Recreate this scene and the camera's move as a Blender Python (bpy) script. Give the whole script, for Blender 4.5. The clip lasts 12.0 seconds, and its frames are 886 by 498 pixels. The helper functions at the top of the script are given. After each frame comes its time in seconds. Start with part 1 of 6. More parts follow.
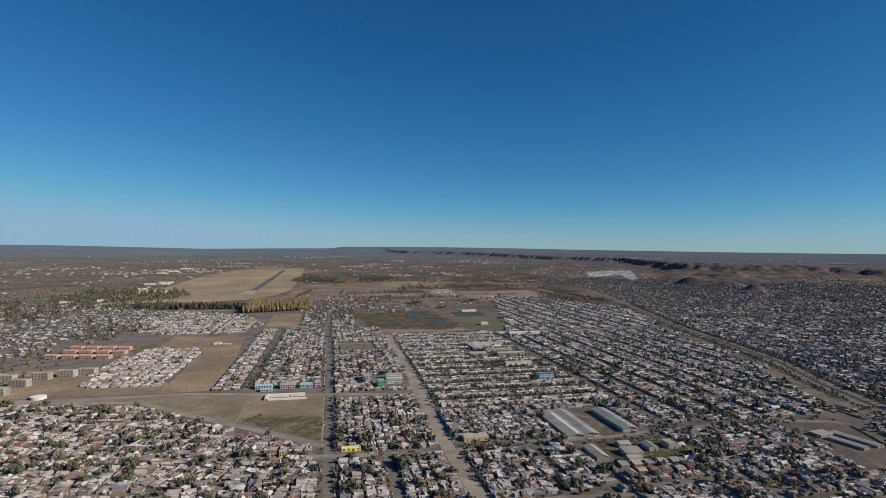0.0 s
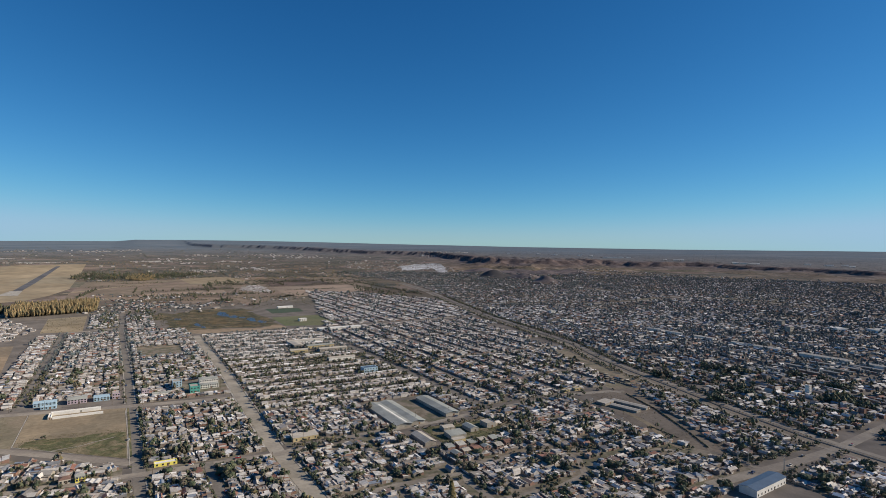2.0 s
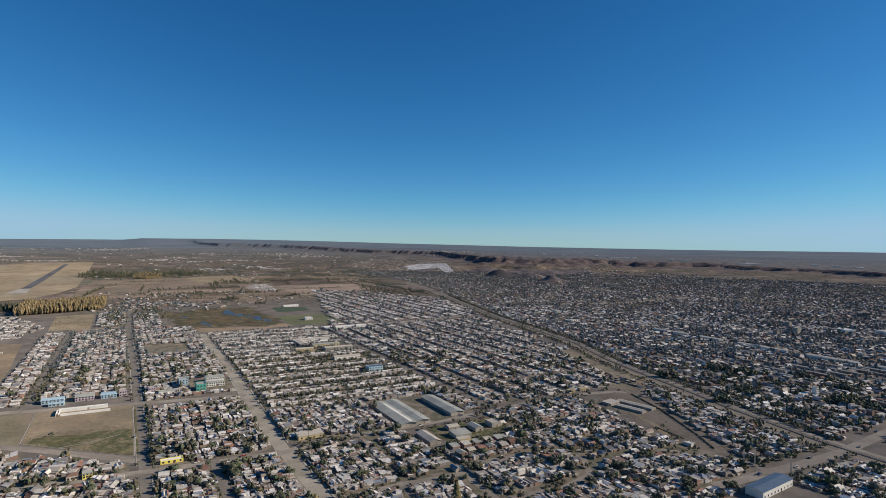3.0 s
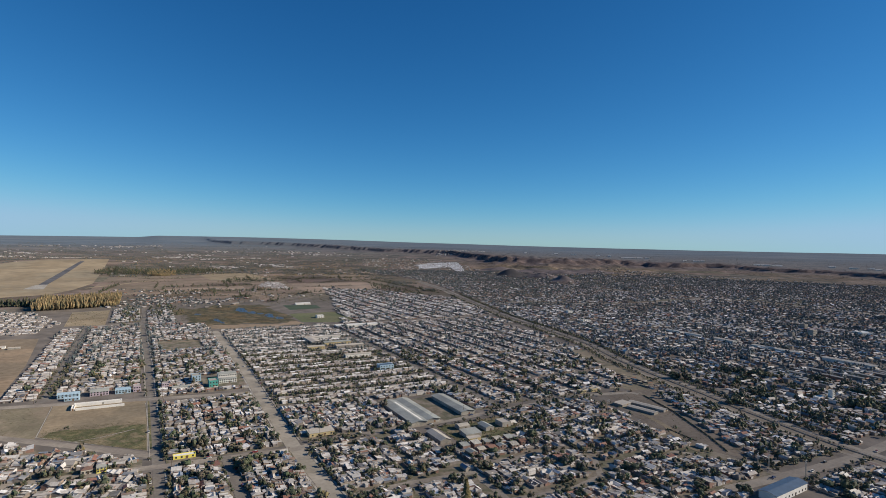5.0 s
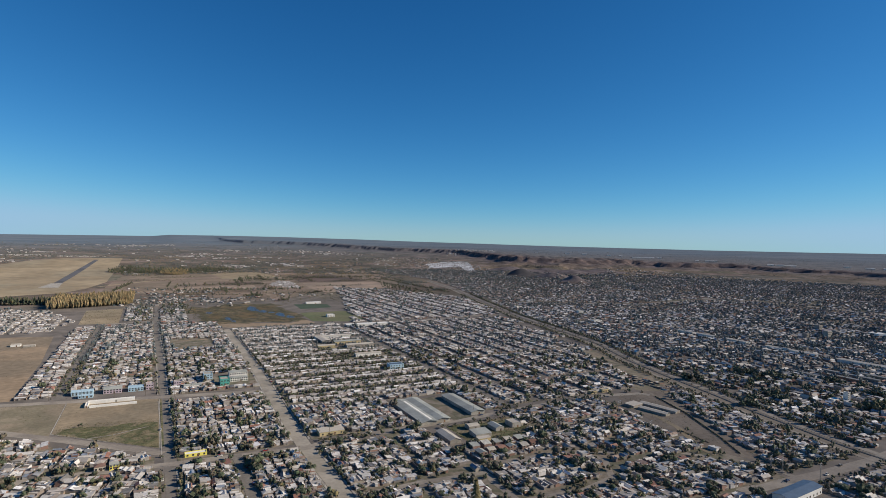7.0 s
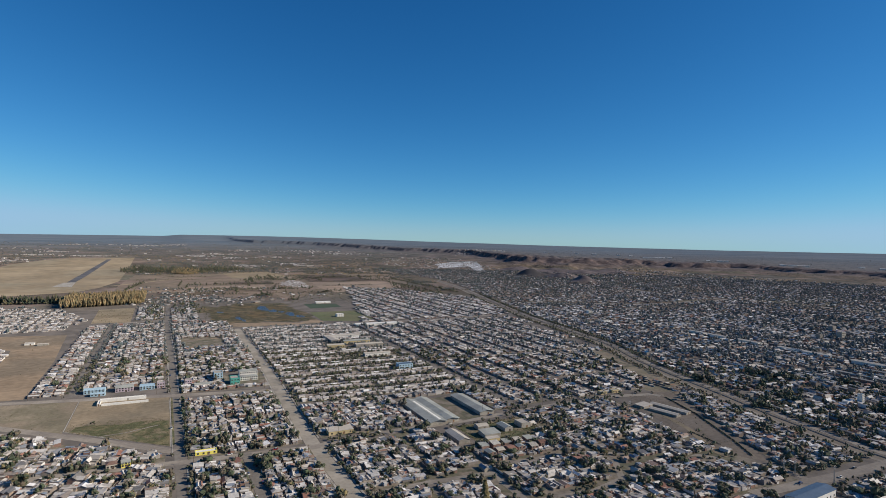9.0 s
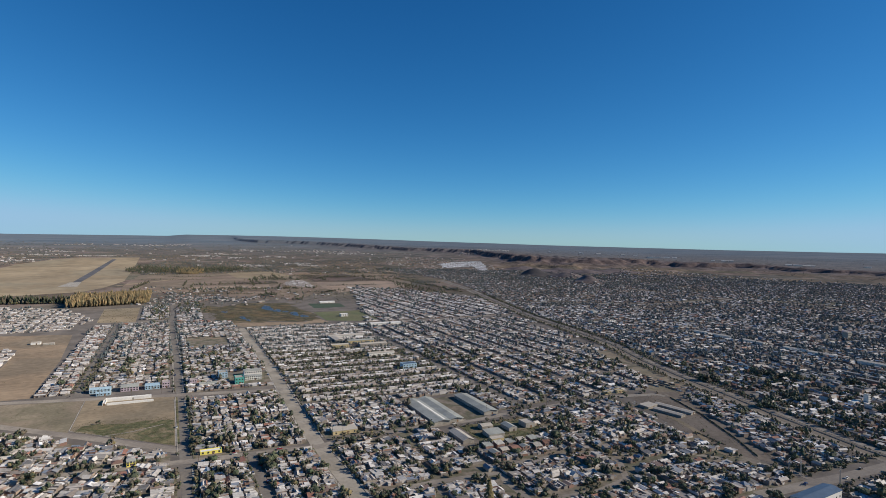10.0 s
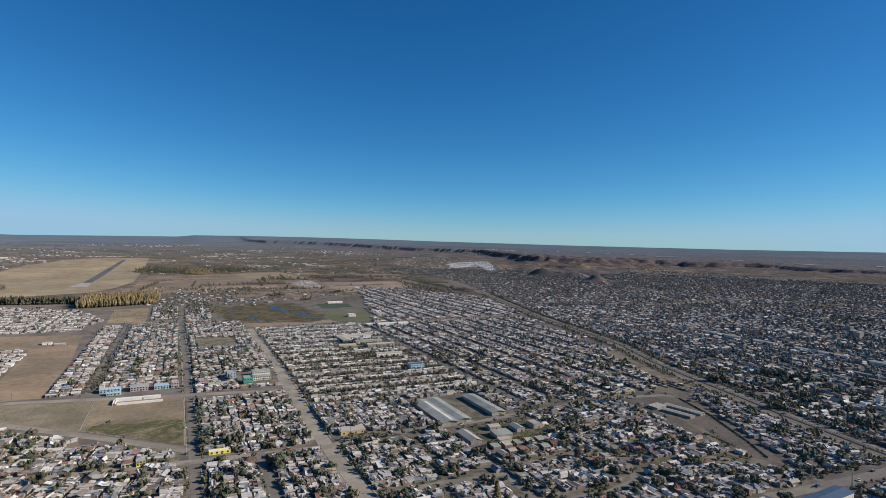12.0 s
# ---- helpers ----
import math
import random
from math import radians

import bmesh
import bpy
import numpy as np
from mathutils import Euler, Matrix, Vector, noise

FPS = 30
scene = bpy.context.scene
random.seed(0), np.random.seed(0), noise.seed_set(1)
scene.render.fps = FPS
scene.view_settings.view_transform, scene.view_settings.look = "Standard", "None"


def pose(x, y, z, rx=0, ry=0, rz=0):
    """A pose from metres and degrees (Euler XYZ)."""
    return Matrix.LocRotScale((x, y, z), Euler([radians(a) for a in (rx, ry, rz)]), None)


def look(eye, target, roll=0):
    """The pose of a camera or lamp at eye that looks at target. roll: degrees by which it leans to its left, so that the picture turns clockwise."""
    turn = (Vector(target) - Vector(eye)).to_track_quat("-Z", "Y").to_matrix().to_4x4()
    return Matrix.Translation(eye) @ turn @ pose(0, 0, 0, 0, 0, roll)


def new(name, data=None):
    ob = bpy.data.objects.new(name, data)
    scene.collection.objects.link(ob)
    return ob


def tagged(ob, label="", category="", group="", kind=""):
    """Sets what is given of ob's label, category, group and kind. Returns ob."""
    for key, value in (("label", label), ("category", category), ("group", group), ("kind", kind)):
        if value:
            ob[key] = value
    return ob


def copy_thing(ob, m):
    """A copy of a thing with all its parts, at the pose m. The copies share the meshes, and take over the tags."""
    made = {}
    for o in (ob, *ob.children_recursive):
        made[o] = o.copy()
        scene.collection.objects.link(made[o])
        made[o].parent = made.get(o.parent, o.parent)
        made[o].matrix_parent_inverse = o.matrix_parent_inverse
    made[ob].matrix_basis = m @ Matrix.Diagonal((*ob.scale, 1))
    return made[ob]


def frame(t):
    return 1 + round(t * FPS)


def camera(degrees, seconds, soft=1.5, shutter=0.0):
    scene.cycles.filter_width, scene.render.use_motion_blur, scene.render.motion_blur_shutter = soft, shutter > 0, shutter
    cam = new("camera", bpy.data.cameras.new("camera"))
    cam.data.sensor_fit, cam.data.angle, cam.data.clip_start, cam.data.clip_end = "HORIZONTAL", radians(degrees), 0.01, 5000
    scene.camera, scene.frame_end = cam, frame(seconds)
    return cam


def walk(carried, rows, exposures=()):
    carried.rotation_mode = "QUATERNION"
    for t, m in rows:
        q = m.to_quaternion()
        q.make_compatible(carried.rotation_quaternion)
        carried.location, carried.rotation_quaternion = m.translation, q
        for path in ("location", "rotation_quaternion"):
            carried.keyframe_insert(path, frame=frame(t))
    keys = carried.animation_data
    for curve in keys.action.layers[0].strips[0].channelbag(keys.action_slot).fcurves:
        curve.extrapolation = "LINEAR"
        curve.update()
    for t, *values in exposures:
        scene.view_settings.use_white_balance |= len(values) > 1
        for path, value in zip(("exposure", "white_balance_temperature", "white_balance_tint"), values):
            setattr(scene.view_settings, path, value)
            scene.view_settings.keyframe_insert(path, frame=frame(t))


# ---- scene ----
cam = camera(76.35, 12.0, soft=0.72)
K = 1.25   # metres to one unit of the town plan
# seconds, x, y, height (plan units), pitch, roll, heading
ROWS = (
    (0.0, 12.14, -3.22, 139.25, -0.07, -0.26, -10.98),
    (0.1, 9.00, -3.17, 139.28, -0.08, 0.15, -19.09),
    (0.2, 6.14, -2.99, 139.44, -0.10, 0.05, -24.90),
    (0.3, 3.83, -2.82, 139.68, -0.15, -0.13, -26.72),
    (0.4, 1.99, -2.21, 139.82, -0.21, -0.33, -28.05),
    (0.5, 0.25, -1.42, 139.89, -0.29, -0.27, -28.95),
    (1.0, -0.58, -1.43, 140.19, -0.41, -0.42, -29.66),
    (1.5, -0.86, -1.73, 140.12, -0.45, -0.51, -29.77),
    (2.0, -0.97, -1.40, 140.12, -0.54, -0.56, -29.85),
    (2.5, -1.07, -1.39, 139.92, -0.55, -0.65, -29.60),
    (3.0, -1.01, -1.33, 140.06, -0.60, -0.75, -29.29),
    (5.0, -0.79, -1.05, 139.82, -0.70, -1.09, -28.12),
    (5.5, -0.57, -0.97, 139.84, -0.73, -1.13, -27.83),
    (6.0, -0.58, -0.69, 139.77, -0.74, -1.13, -27.58),
    (6.5, -0.38, -0.58, 139.99, -0.77, -1.16, -27.30),
    (7.0, -0.43, -0.48, 139.97, -0.78, -1.17, -27.08),
    (9.0, -0.08, -0.15, 139.83, -0.81, -1.18, -26.14),
    (9.5, 0.05, -0.00, 139.99, -0.84, -1.18, -25.93),
    (10.0, -0.14, -0.15, 139.90, -0.84, -1.16, -25.74),
    (10.5, -0.09, -0.12, 140.05, -0.85, -1.14, -25.56),
    (11.0, -0.04, -0.08, 140.19, -0.86, -1.12, -25.37),
    (11.5, 0.24, -0.01, 140.14, -0.86, -1.08, -25.15),
    (12.0, 0.12, 0.16, 140.18, -0.85, -1.04, -24.98),
)
walk(cam, [(t, pose(x * K, y * K, z * K, 90 + p, r, h)) for t, x, y, z, p, r, h in ROWS], exposures=((0.0, -0.06, 6700, 10), (0.5, 0.08, 6790, 10), (1.0, 0.19, 6770, 10), (3.0, 0.21, 6730, 10), (5.0, 0.21, 6660, 10), (7.0, 0.21, 6600, 10), (12.0, 0.21, 6450, 10)))

# ---- world and sun ----
SUN_AZIMUTH, SUN_HEIGHT = 119.0, 27.0   # degrees clockwise from +y, above the horizon
world = bpy.data.worlds.new("sky")
scene.world = world
world.use_nodes = True
wn, wl = world.node_tree.nodes, world.node_tree.links
sky = wn.new("ShaderNodeTexSky")
sky.sky_type = 'NISHITA'
sky.sun_disc = False
sky.sun_elevation, sky.sun_rotation = radians(SUN_HEIGHT), radians(SUN_AZIMUTH)
sky.altitude, sky.air_density, sky.dust_density, sky.ozone_density = 2500, 1.0, 0.0, 5.0
# the deep blue of a dry autumn sky: each channel is deepened a little towards the zenith and evened towards the horizon
SKY_LIGHT = 0.075
split, joint = wn.new("ShaderNodeSeparateColor"), wn.new("ShaderNodeCombineColor")
wl.new(sky.outputs[0], split.inputs[0])
for i, (power, gain, most) in enumerate(((1.68, 1.54, 0.315), (1.10, 1.11, 0.525), (0.91, 1.10, 0.745))):
    level, deep, back, even = (wn.new("ShaderNodeMath") for _ in range(4))
    level.operation, deep.operation, back.operation, even.operation = 'MULTIPLY', 'POWER', 'MULTIPLY', 'SMOOTH_MIN'
    even.inputs[1].default_value, even.inputs[2].default_value = most / (SKY_LIGHT * 1.15), 0.2 / (SKY_LIGHT * 1.15)
    level.inputs[1].default_value, deep.inputs[1].default_value, back.inputs[1].default_value = SKY_LIGHT * 1.15, power, gain / (SKY_LIGHT * 1.15)
    wl.new(split.outputs[i], level.inputs[0])
    wl.new(level.outputs[0], deep.inputs[0])
    wl.new(deep.outputs[0], back.inputs[0])
    wl.new(back.outputs[0], even.inputs[0])
    wl.new(even.outputs[0], joint.inputs[i])
wl.new(joint.outputs[0], wn["Background"].inputs[0])
wn["Background"].inputs[1].default_value = SKY_LIGHT
sun = new("sun", bpy.data.lights.new("sun", 'SUN'))
sun.data.energy, sun.data.angle, sun.data.color = 4.8, radians(0.53), (1.0, 0.888, 0.755)
sa, sh = radians(SUN_AZIMUTH), radians(SUN_HEIGHT)
sun.matrix_world = look((600 * math.sin(sa), 600 * math.cos(sa), 320), (600 * math.sin(sa) - math.sin(sa) * math.cos(sh), 600 * math.cos(sa) - math.cos(sa) * math.cos(sh), 320 - math.sin(sh)))

rng = np.random.default_rng(7)


# ---- materials ----
# tints base colours warm to offset the blue skylight in the shade
WARM_TINT = (1.01, 1.0, 0.93)


def surface(name, colours, pick=None, rough=0.9, metal=0.0, grain=1.5, stain=0.08, depth=0.35, bump=0.0, spec=0.3):
    """A worn surface: a colour from the list (by object or by island), warmed unless picked by island, with stains and
    grain at two scales.
    """
    m = bpy.data.materials.new(name)
    m.use_nodes = True
    n, l = m.node_tree.nodes, m.node_tree.links
    b = n["Principled BSDF"]
    b.inputs["Roughness"].default_value, b.inputs["Metallic"].default_value = rough, metal
    b.inputs["Specular IOR Level"].default_value = spec
    if rough > 0.5:
        b.inputs["Diffuse Roughness"].default_value = 0.35
    geo = n.new("ShaderNodeNewGeometry")
    ramp = n.new("ShaderNodeValToRGB")
    e = ramp.color_ramp.elements
    while len(e) > 1:
        e.remove(e[-1])
    for i, c in enumerate(colours):
        s = e[0] if i == 0 else e.new(i / len(colours))
        s.position, s.color = i / len(colours), (*(a * b for a, b in zip(c, WARM_TINT if pick != "island" else (1, 1, 1))), 1)
    if pick == "object":
        ramp.color_ramp.interpolation = 'CONSTANT'
        l.new(n.new("ShaderNodeObjectInfo").outputs["Random"], ramp.inputs[0])
    elif pick == "island":
        ramp.color_ramp.interpolation = 'CONSTANT'
        l.new(geo.outputs["Random Per Island"], ramp.inputs[0])
    else:
        z = n.new("ShaderNodeTexNoise")
        z.inputs["Scale"].default_value, z.inputs["Detail"].default_value = stain * 0.6, 4
        l.new(geo.outputs["Position"], z.inputs["Vector"])
        st = n.new("ShaderNodeMapRange")
        st.inputs["From Min"].default_value, st.inputs["From Max"].default_value = 0.3, 0.7
        l.new(z.outputs["Fac"], st.inputs["Value"])
        l.new(st.outputs[0], ramp.inputs[0])
    a = n.new("ShaderNodeTexNoise")
    a.inputs["Scale"].default_value, a.inputs["Detail"].default_value = grain, 5
    l.new(geo.outputs["Position"], a.inputs["Vector"])
    c = n.new("ShaderNodeTexNoise")
    c.inputs["Scale"].default_value, c.inputs["Detail"].default_value = stain, 6
    l.new(geo.outputs["Position"], c.inputs["Vector"])
    add = n.new("ShaderNodeMath")
    l.new(a.outputs["Fac"], add.inputs[0])
    l.new(c.outputs["Fac"], add.inputs[1])
    rg = n.new("ShaderNodeMapRange")
    rg.inputs["From Min"].default_value, rg.inputs["From Max"].default_value = 0.65, 1.35
    rg.inputs["To Min"].default_value, rg.inputs["To Max"].default_value = 1 - depth, 1 + depth
    l.new(add.outputs[0], rg.inputs["Value"])
    mul = n.new("ShaderNodeVectorMath")
    mul.operation = 'SCALE'
    l.new(ramp.outputs[0], mul.inputs[0])
    l.new(rg.outputs[0], mul.inputs["Scale"])
    l.new(mul.outputs[0], b.inputs["Base Color"])
    if bump:
        bp = n.new("ShaderNodeBump")
        bp.inputs["Strength"].default_value, bp.inputs["Distance"].default_value = 0.6, bump
        l.new(a.outputs["Fac"], bp.inputs["Height"])
        l.new(bp.outputs[0], b.inputs["Normal"])
    return m


ROOFS = [(.373, .355, .323), (.565, .544, .498), (.181, .172, .159), (.418, .377, .329), (.64, .615, .57), (.249, .216, .185), (.452, .427, .387), (.282, .144, .101), (.57, .545, .50), (.136, .133, .133), (.373, .339, .297), (.486, .455, .403), (.70, .695, .675), (.305, .283, .254), (.215, .222, .228), (.294, .211, .164), (.452, .416, .36), (.60, .565, .51), (.192, .222, .265), (.497, .477, .435), (.395, .366, .329), (.271, .25, .212), (.542, .522, .477)]
WALLS = [(.26, .23, .20), (.35, .32, .28), (.22, .185, .155), (.23, .14, .105), (.48, .455, .42), (.25, .225, .20), (.30, .23, .175), (.24, .215, .19), (.36, .32, .255), (.18, .145, .125), (.60, .575, .54), (.28, .175, .135)]
LEAVES = [(.084, .101, .058), (.10, .112, .064), (.07, .088, .054), (.14, .122, .082), (.126, .11, .08), (.09, .117, .062), (.16, .13, .09), (.082, .097, .064), (.14, .122, .096), (.066, .08, .052), (.19, .157, .075), (.075, .095, .056)]
M = dict(
    roof=surface("zinc_roof", ROOFS, "object", 0.6, 0.0, 1.1, 0.35, 0.32, 0, 0.35),
    roof_far=surface("far_roof", ROOFS, "island", 0.6, 0.0, 0.6, 0.2, 0.3, 0, 0.3),
    wall=surface("render_wall", WALLS, "object", 0.9, 0, 1.2, 0.3, 0.2),
    wall_far=surface("far_wall", WALLS, "island", 0.9, 0, 0.5, 0.1, 0.2),
    tile=surface("clay_roof", [(.23, .12, .09), (.20, .11, .085), (.27, .15, .115), (.19, .12, .10)], "object", 0.85, 0, 1.5, 0.3, 0.25),
    glass=surface("window_glass", [(.03, .035, .04)], None, 0.15, 0, 1, 1, 0.1, 0, 0.5),
    wood=surface("door_wood", [(.14, .08, .05), (.25, .24, .22), (.08, .06, .05), (.20, .12, .07)], "object", 0.7),
    tank=surface("tank_plastic", [(.10, .10, .11), (.45, .45, .46), (.12, .16, .28), (.5, .5, .48)], "object", 0.5),
    leaf=surface("leaves", LEAVES, "object", 0.85, 0, 0.8, 0.3, 0.4),
    leaf_far=surface("far_leaves", LEAVES, "island", 0.85, 0, 0.5, 0.05, 0.4),
    poplar=surface("autumn_leaves", [(.30, .22, .11), (.34, .25, .13), (.25, .195, .10), (.20, .18, .10), (.36, .26, .135), (.23, .19, .10)], "island", 0.85, 0, 0.6, 0.05, 0.35),
    bark=surface("bark", [(.10, .075, .055), (.13, .10, .075)], None, 0.95, 0, 4, 1, 0.3),
    dirt=surface("dusty_ground", [(.15, .125, .105), (.18, .15, .125), (.13, .11, .095), (.165, .14, .12)], None, 0.95, 0, 0.25, 0.02, 0.3),
    yard=surface("yard_earth", [(.14, .122, .092), (.215, .18, .147), (.105, .104, .07), (.20, .173, .143)], None, 0.95, 0, 0.35, 0.06, 0.35),
    asphalt=surface("worn_asphalt", [(.15, .138, .128), (.185, .17, .155), (.165, .15, .138)], None, 0.9, 0, 0.4, 0.05, 0.22),
    gravel=surface("pale_gravel_road", [(.24, .215, .19), (.28, .25, .22), (.22, .195, .175)], None, 0.95, 0, 0.4, 0.05, 0.2),
    concrete=surface("concrete", [(.32, .30, .275), (.38, .36, .33), (.28, .26, .24)], None, 0.9, 0, 0.8, 0.1, 0.25),
    grass=surface("dry_grass", [(.09, .095, .045), (.17, .145, .085), (.075, .085, .04), (.20, .165, .11)], None, 0.95, 0, 0.5, 0.08, 0.45),
    green=surface("mown_grass", [(.105, .125, .06), (.12, .135, .07), (.14, .14, .08)], None, 0.95, 0, 0.15, 0.02, 0.25),
    turf=surface("green_turf", [(.05, .075, .05), (.06, .085, .055)], None, 0.9, 0, 0.15, 0.03, 0.2),
    airfield=surface("airfield_grass", [(.28, .225, .15), (.32, .26, .18), (.25, .20, .135), (.27, .23, .165)], None, 0.95, 0, 0.03, 0.004, 0.3),
    runway=surface("runway_asphalt", [(.075, .075, .085), (.11, .11, .12)], None, 0.85, 0, 0.05, 0.01, 0.25),
    field=surface("bare_field", [(.235, .178, .125), (.27, .205, .145), (.205, .165, .122)], None, 0.95, 0, 0.12, 0.015, 0.3),
    marsh=surface("marsh", [(.075, .068, .042), (.12, .095, .06), (.06, .06, .035), (.15, .115, .07)], None, 0.95, 0, 0.14, 0.05, 0.5),
    white=surface("white_paint", [(.74, .73, .71), (.68, .67, .66)], None, 0.7, 0, 0.5, 0.1, 0.12),
    grey_sheet=surface("grey_metal_sheet", [(.33, .345, .32), (.38, .39, .365), (.29, .30, .285)], None, 0.6, 0.0, 0.5, 0.08, 0.15),
    tan_sheet=surface("weathered_sheet", [(.42, .38, .33), (.47, .43, .38)], None, 0.6, 0.0, 0.5, 0.1, 0.2),
    navy_sheet=surface("blue_metal_sheet", [(.07, .105, .165), (.085, .125, .19)], None, 0.45, 0.1, 0.4, 0.1, 0.15),
    yellow=surface("yellow_paint", [(.80, .72, .16), (.74, .66, .15)], None, 0.7, 0, 1, 0.2, 0.12),
    ochre=surface("ochre_paint", [(.52, .43, .26), (.47, .39, .23)], None, 0.8, 0, 1, 0.2, 0.2),
    teal=surface("teal_paint", [(.10, .42, .36), (.09, .36, .32)], None, 0.7, 0, 1, 0.2, 0.15),
    sky_blue=surface("light_blue_paint", [(.31, .45, .57), (.36, .50, .61)], None, 0.7, 0, 1, 0.2, 0.15),
    pink=surface("pink_paint", [(.50, .41, .47), (.46, .38, .45)], None, 0.75, 0, 1, 0.2, 0.15),
    salmon=surface("salmon_paint", [(.42, .26, .225), (.46, .30, .26)], None, 0.8, 0, 1, 0.2, 0.15),
    boulevard=surface("pale_concrete_road", [(.30, .272, .238), (.34, .31, .27), (.27, .245, .21)], None, 0.9, 0, 0.3, 0.05, 0.2),
    lot=surface("vacant_lot_earth", [(.215, .172, .122), (.25, .20, .14), (.19, .158, .115)], None, 0.95, 0, 0.2, 0.02, 0.3),
    brick=surface("bare_brick", [(.25, .165, .14), (.29, .19, .165), (.21, .145, .125)], None, 0.9, 0, 2, 0.3, 0.25),
    steel=surface("galvanised_steel", [(.35, .35, .36)], None, 0.5, 0.6, 3, 0.5, 0.2),
    ballast=surface("ballast", [(.15, .13, .108), (.205, .175, .145), (.175, .15, .125)], None, 0.95, 0, 1.0, 0.1, 0.3),
    car=surface("car_paint", [(.6, .6, .6), (.04, .04, .045), (.3, .03, .03), (.35, .36, .37), (.06, .09, .2), (.7, .7, .68)], "object", 0.3, 0, 1, 1, 0.05, 0, 0.5),
    rubber=surface("rubber", [(.02, .02, .02)], None, 0.8),
)

water = bpy.data.materials.new("pond_water")
water.use_nodes = True
wb = water.node_tree.nodes["Principled BSDF"]
wb.inputs["Base Color"].default_value, wb.inputs["Roughness"].default_value = (.06, .065, .07, 1), 0.3
wnoise = water.node_tree.nodes.new("ShaderNodeTexNoise")
wnoise.inputs["Scale"].default_value = 0.4
wbump = water.node_tree.nodes.new("ShaderNodeBump")
wbump.inputs["Strength"].default_value, wbump.inputs["Distance"].default_value = 0.1, 0.05
water.node_tree.links.new(wnoise.outputs["Fac"], wbump.inputs["Height"])
water.node_tree.links.new(wbump.outputs[0], wb.inputs["Normal"])
M["water"] = water


def land_material():
    """Bare earth near the town, a patchwork of orchards and fields round it, red slopes and grey scrub on the plateau,
    with haze coloured in far off.
    """
    m = bpy.data.materials.new("open_land")
    m.use_nodes = True
    n, l = m.node_tree.nodes, m.node_tree.links
    b = n["Principled BSDF"]
    b.inputs["Roughness"].default_value, b.inputs["Specular IOR Level"].default_value = 0.97, 0.1
    b.inputs["Diffuse Roughness"].default_value = 0.35

    def attribute(name, out="Fac"):
        a = n.new("ShaderNodeAttribute")
        a.attribute_name = name
        return a.outputs[out]

    place = attribute("place", "Vector")

    def scaled(sx, sy, turn=0.0):
        q = n.new("ShaderNodeMapping")
        q.inputs["Scale"].default_value, q.inputs["Rotation"].default_value[2] = (sx, sy, sx), radians(turn)
        l.new(place, q.inputs["Vector"])
        return q.outputs[0]

    def noise(sx, sy=None, detail=8, rough=.6, turn=0.0):
        t = n.new("ShaderNodeTexNoise")
        t.inputs["Scale"].default_value, t.inputs["Detail"].default_value, t.inputs["Roughness"].default_value = 1.0, detail, rough
        l.new(scaled(sx, sy or sx, turn), t.inputs["Vector"])
        return t.outputs["Fac"]

    def ramp(value, stops):
        r = n.new("ShaderNodeValToRGB")
        e = r.color_ramp.elements
        e[0].position, e[0].color = stops[0][0], (*stops[0][1], 1)
        e[1].position, e[1].color = stops[1][0], (*stops[1][1], 1)
        for p, c in stops[2:]:
            e.new(p).color = (*c, 1)
        l.new(value, r.inputs[0])
        return r.outputs[0]

    def span(value, a, c):
        r = n.new("ShaderNodeMapRange")
        r.inputs["From Min"].default_value, r.inputs["From Max"].default_value = a, c
        l.new(value, r.inputs["Value"])
        return r.outputs[0]

    def mix(f, a, c):
        x = n.new("ShaderNodeMix")
        x.data_type = 'RGBA'
        l.new(f, x.inputs[0])
        l.new(a, x.inputs[6])
        l.new(c, x.inputs[7])
        return x.outputs[2]

    def times(a, c):
        x = n.new("ShaderNodeVectorMath")
        x.operation = 'MULTIPLY'
        l.new(a, x.inputs[0])
        l.new(c, x.inputs[1])
        return x.outputs[0]

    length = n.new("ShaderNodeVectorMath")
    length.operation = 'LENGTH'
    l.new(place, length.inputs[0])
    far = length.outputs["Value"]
    dirt = ramp(noise(.03), [(.35, (.12, .108, .096)), (.5, (.16, .143, .125)), (.65, (.205, .18, .155))])
    cells = n.new("ShaderNodeTexVoronoi")
    cells.inputs["Scale"].default_value = 1.0
    l.new(scaled(.0050, .0036, 12), cells.inputs["Vector"])
    pick = n.new("ShaderNodeSeparateColor")
    l.new(cells.outputs["Color"], pick.inputs[0])
    fields = ramp(pick.outputs[0], [(0, (.18, .145, .12)), (.2, (.25, .195, .155)), (.38, (.165, .155, .115)), (.55, (.28, .21, .155)), (.7, (.15, .14, .12)), (.85, (.225, .185, .155)), (1, (.26, .195, .165))])
    grain = ramp(noise(.05, None, 10), [(.36, (.66, .67, .68)), (.5, (.97, .97, .96)), (.64, (1.25, 1.23, 1.2))])
    groves = ramp(noise(.0042, None, 6), [(.42, (1, 1, 1)), (.52, (.62, .63, .60))])
    base = mix(span(far, 1440, 1900), dirt, times(times(fields, grain), groves))
    speck = ramp(noise(.02, None, 12, .7), [(.36, (.55, .55, .57)), (.52, (1.0, 1.0, 1.0)), (.64, (1.3, 1.28, 1.25))])
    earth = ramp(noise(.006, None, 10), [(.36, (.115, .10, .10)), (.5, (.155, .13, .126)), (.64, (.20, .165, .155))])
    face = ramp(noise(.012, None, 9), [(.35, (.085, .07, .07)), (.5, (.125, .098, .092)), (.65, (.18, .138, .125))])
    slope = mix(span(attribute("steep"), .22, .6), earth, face)
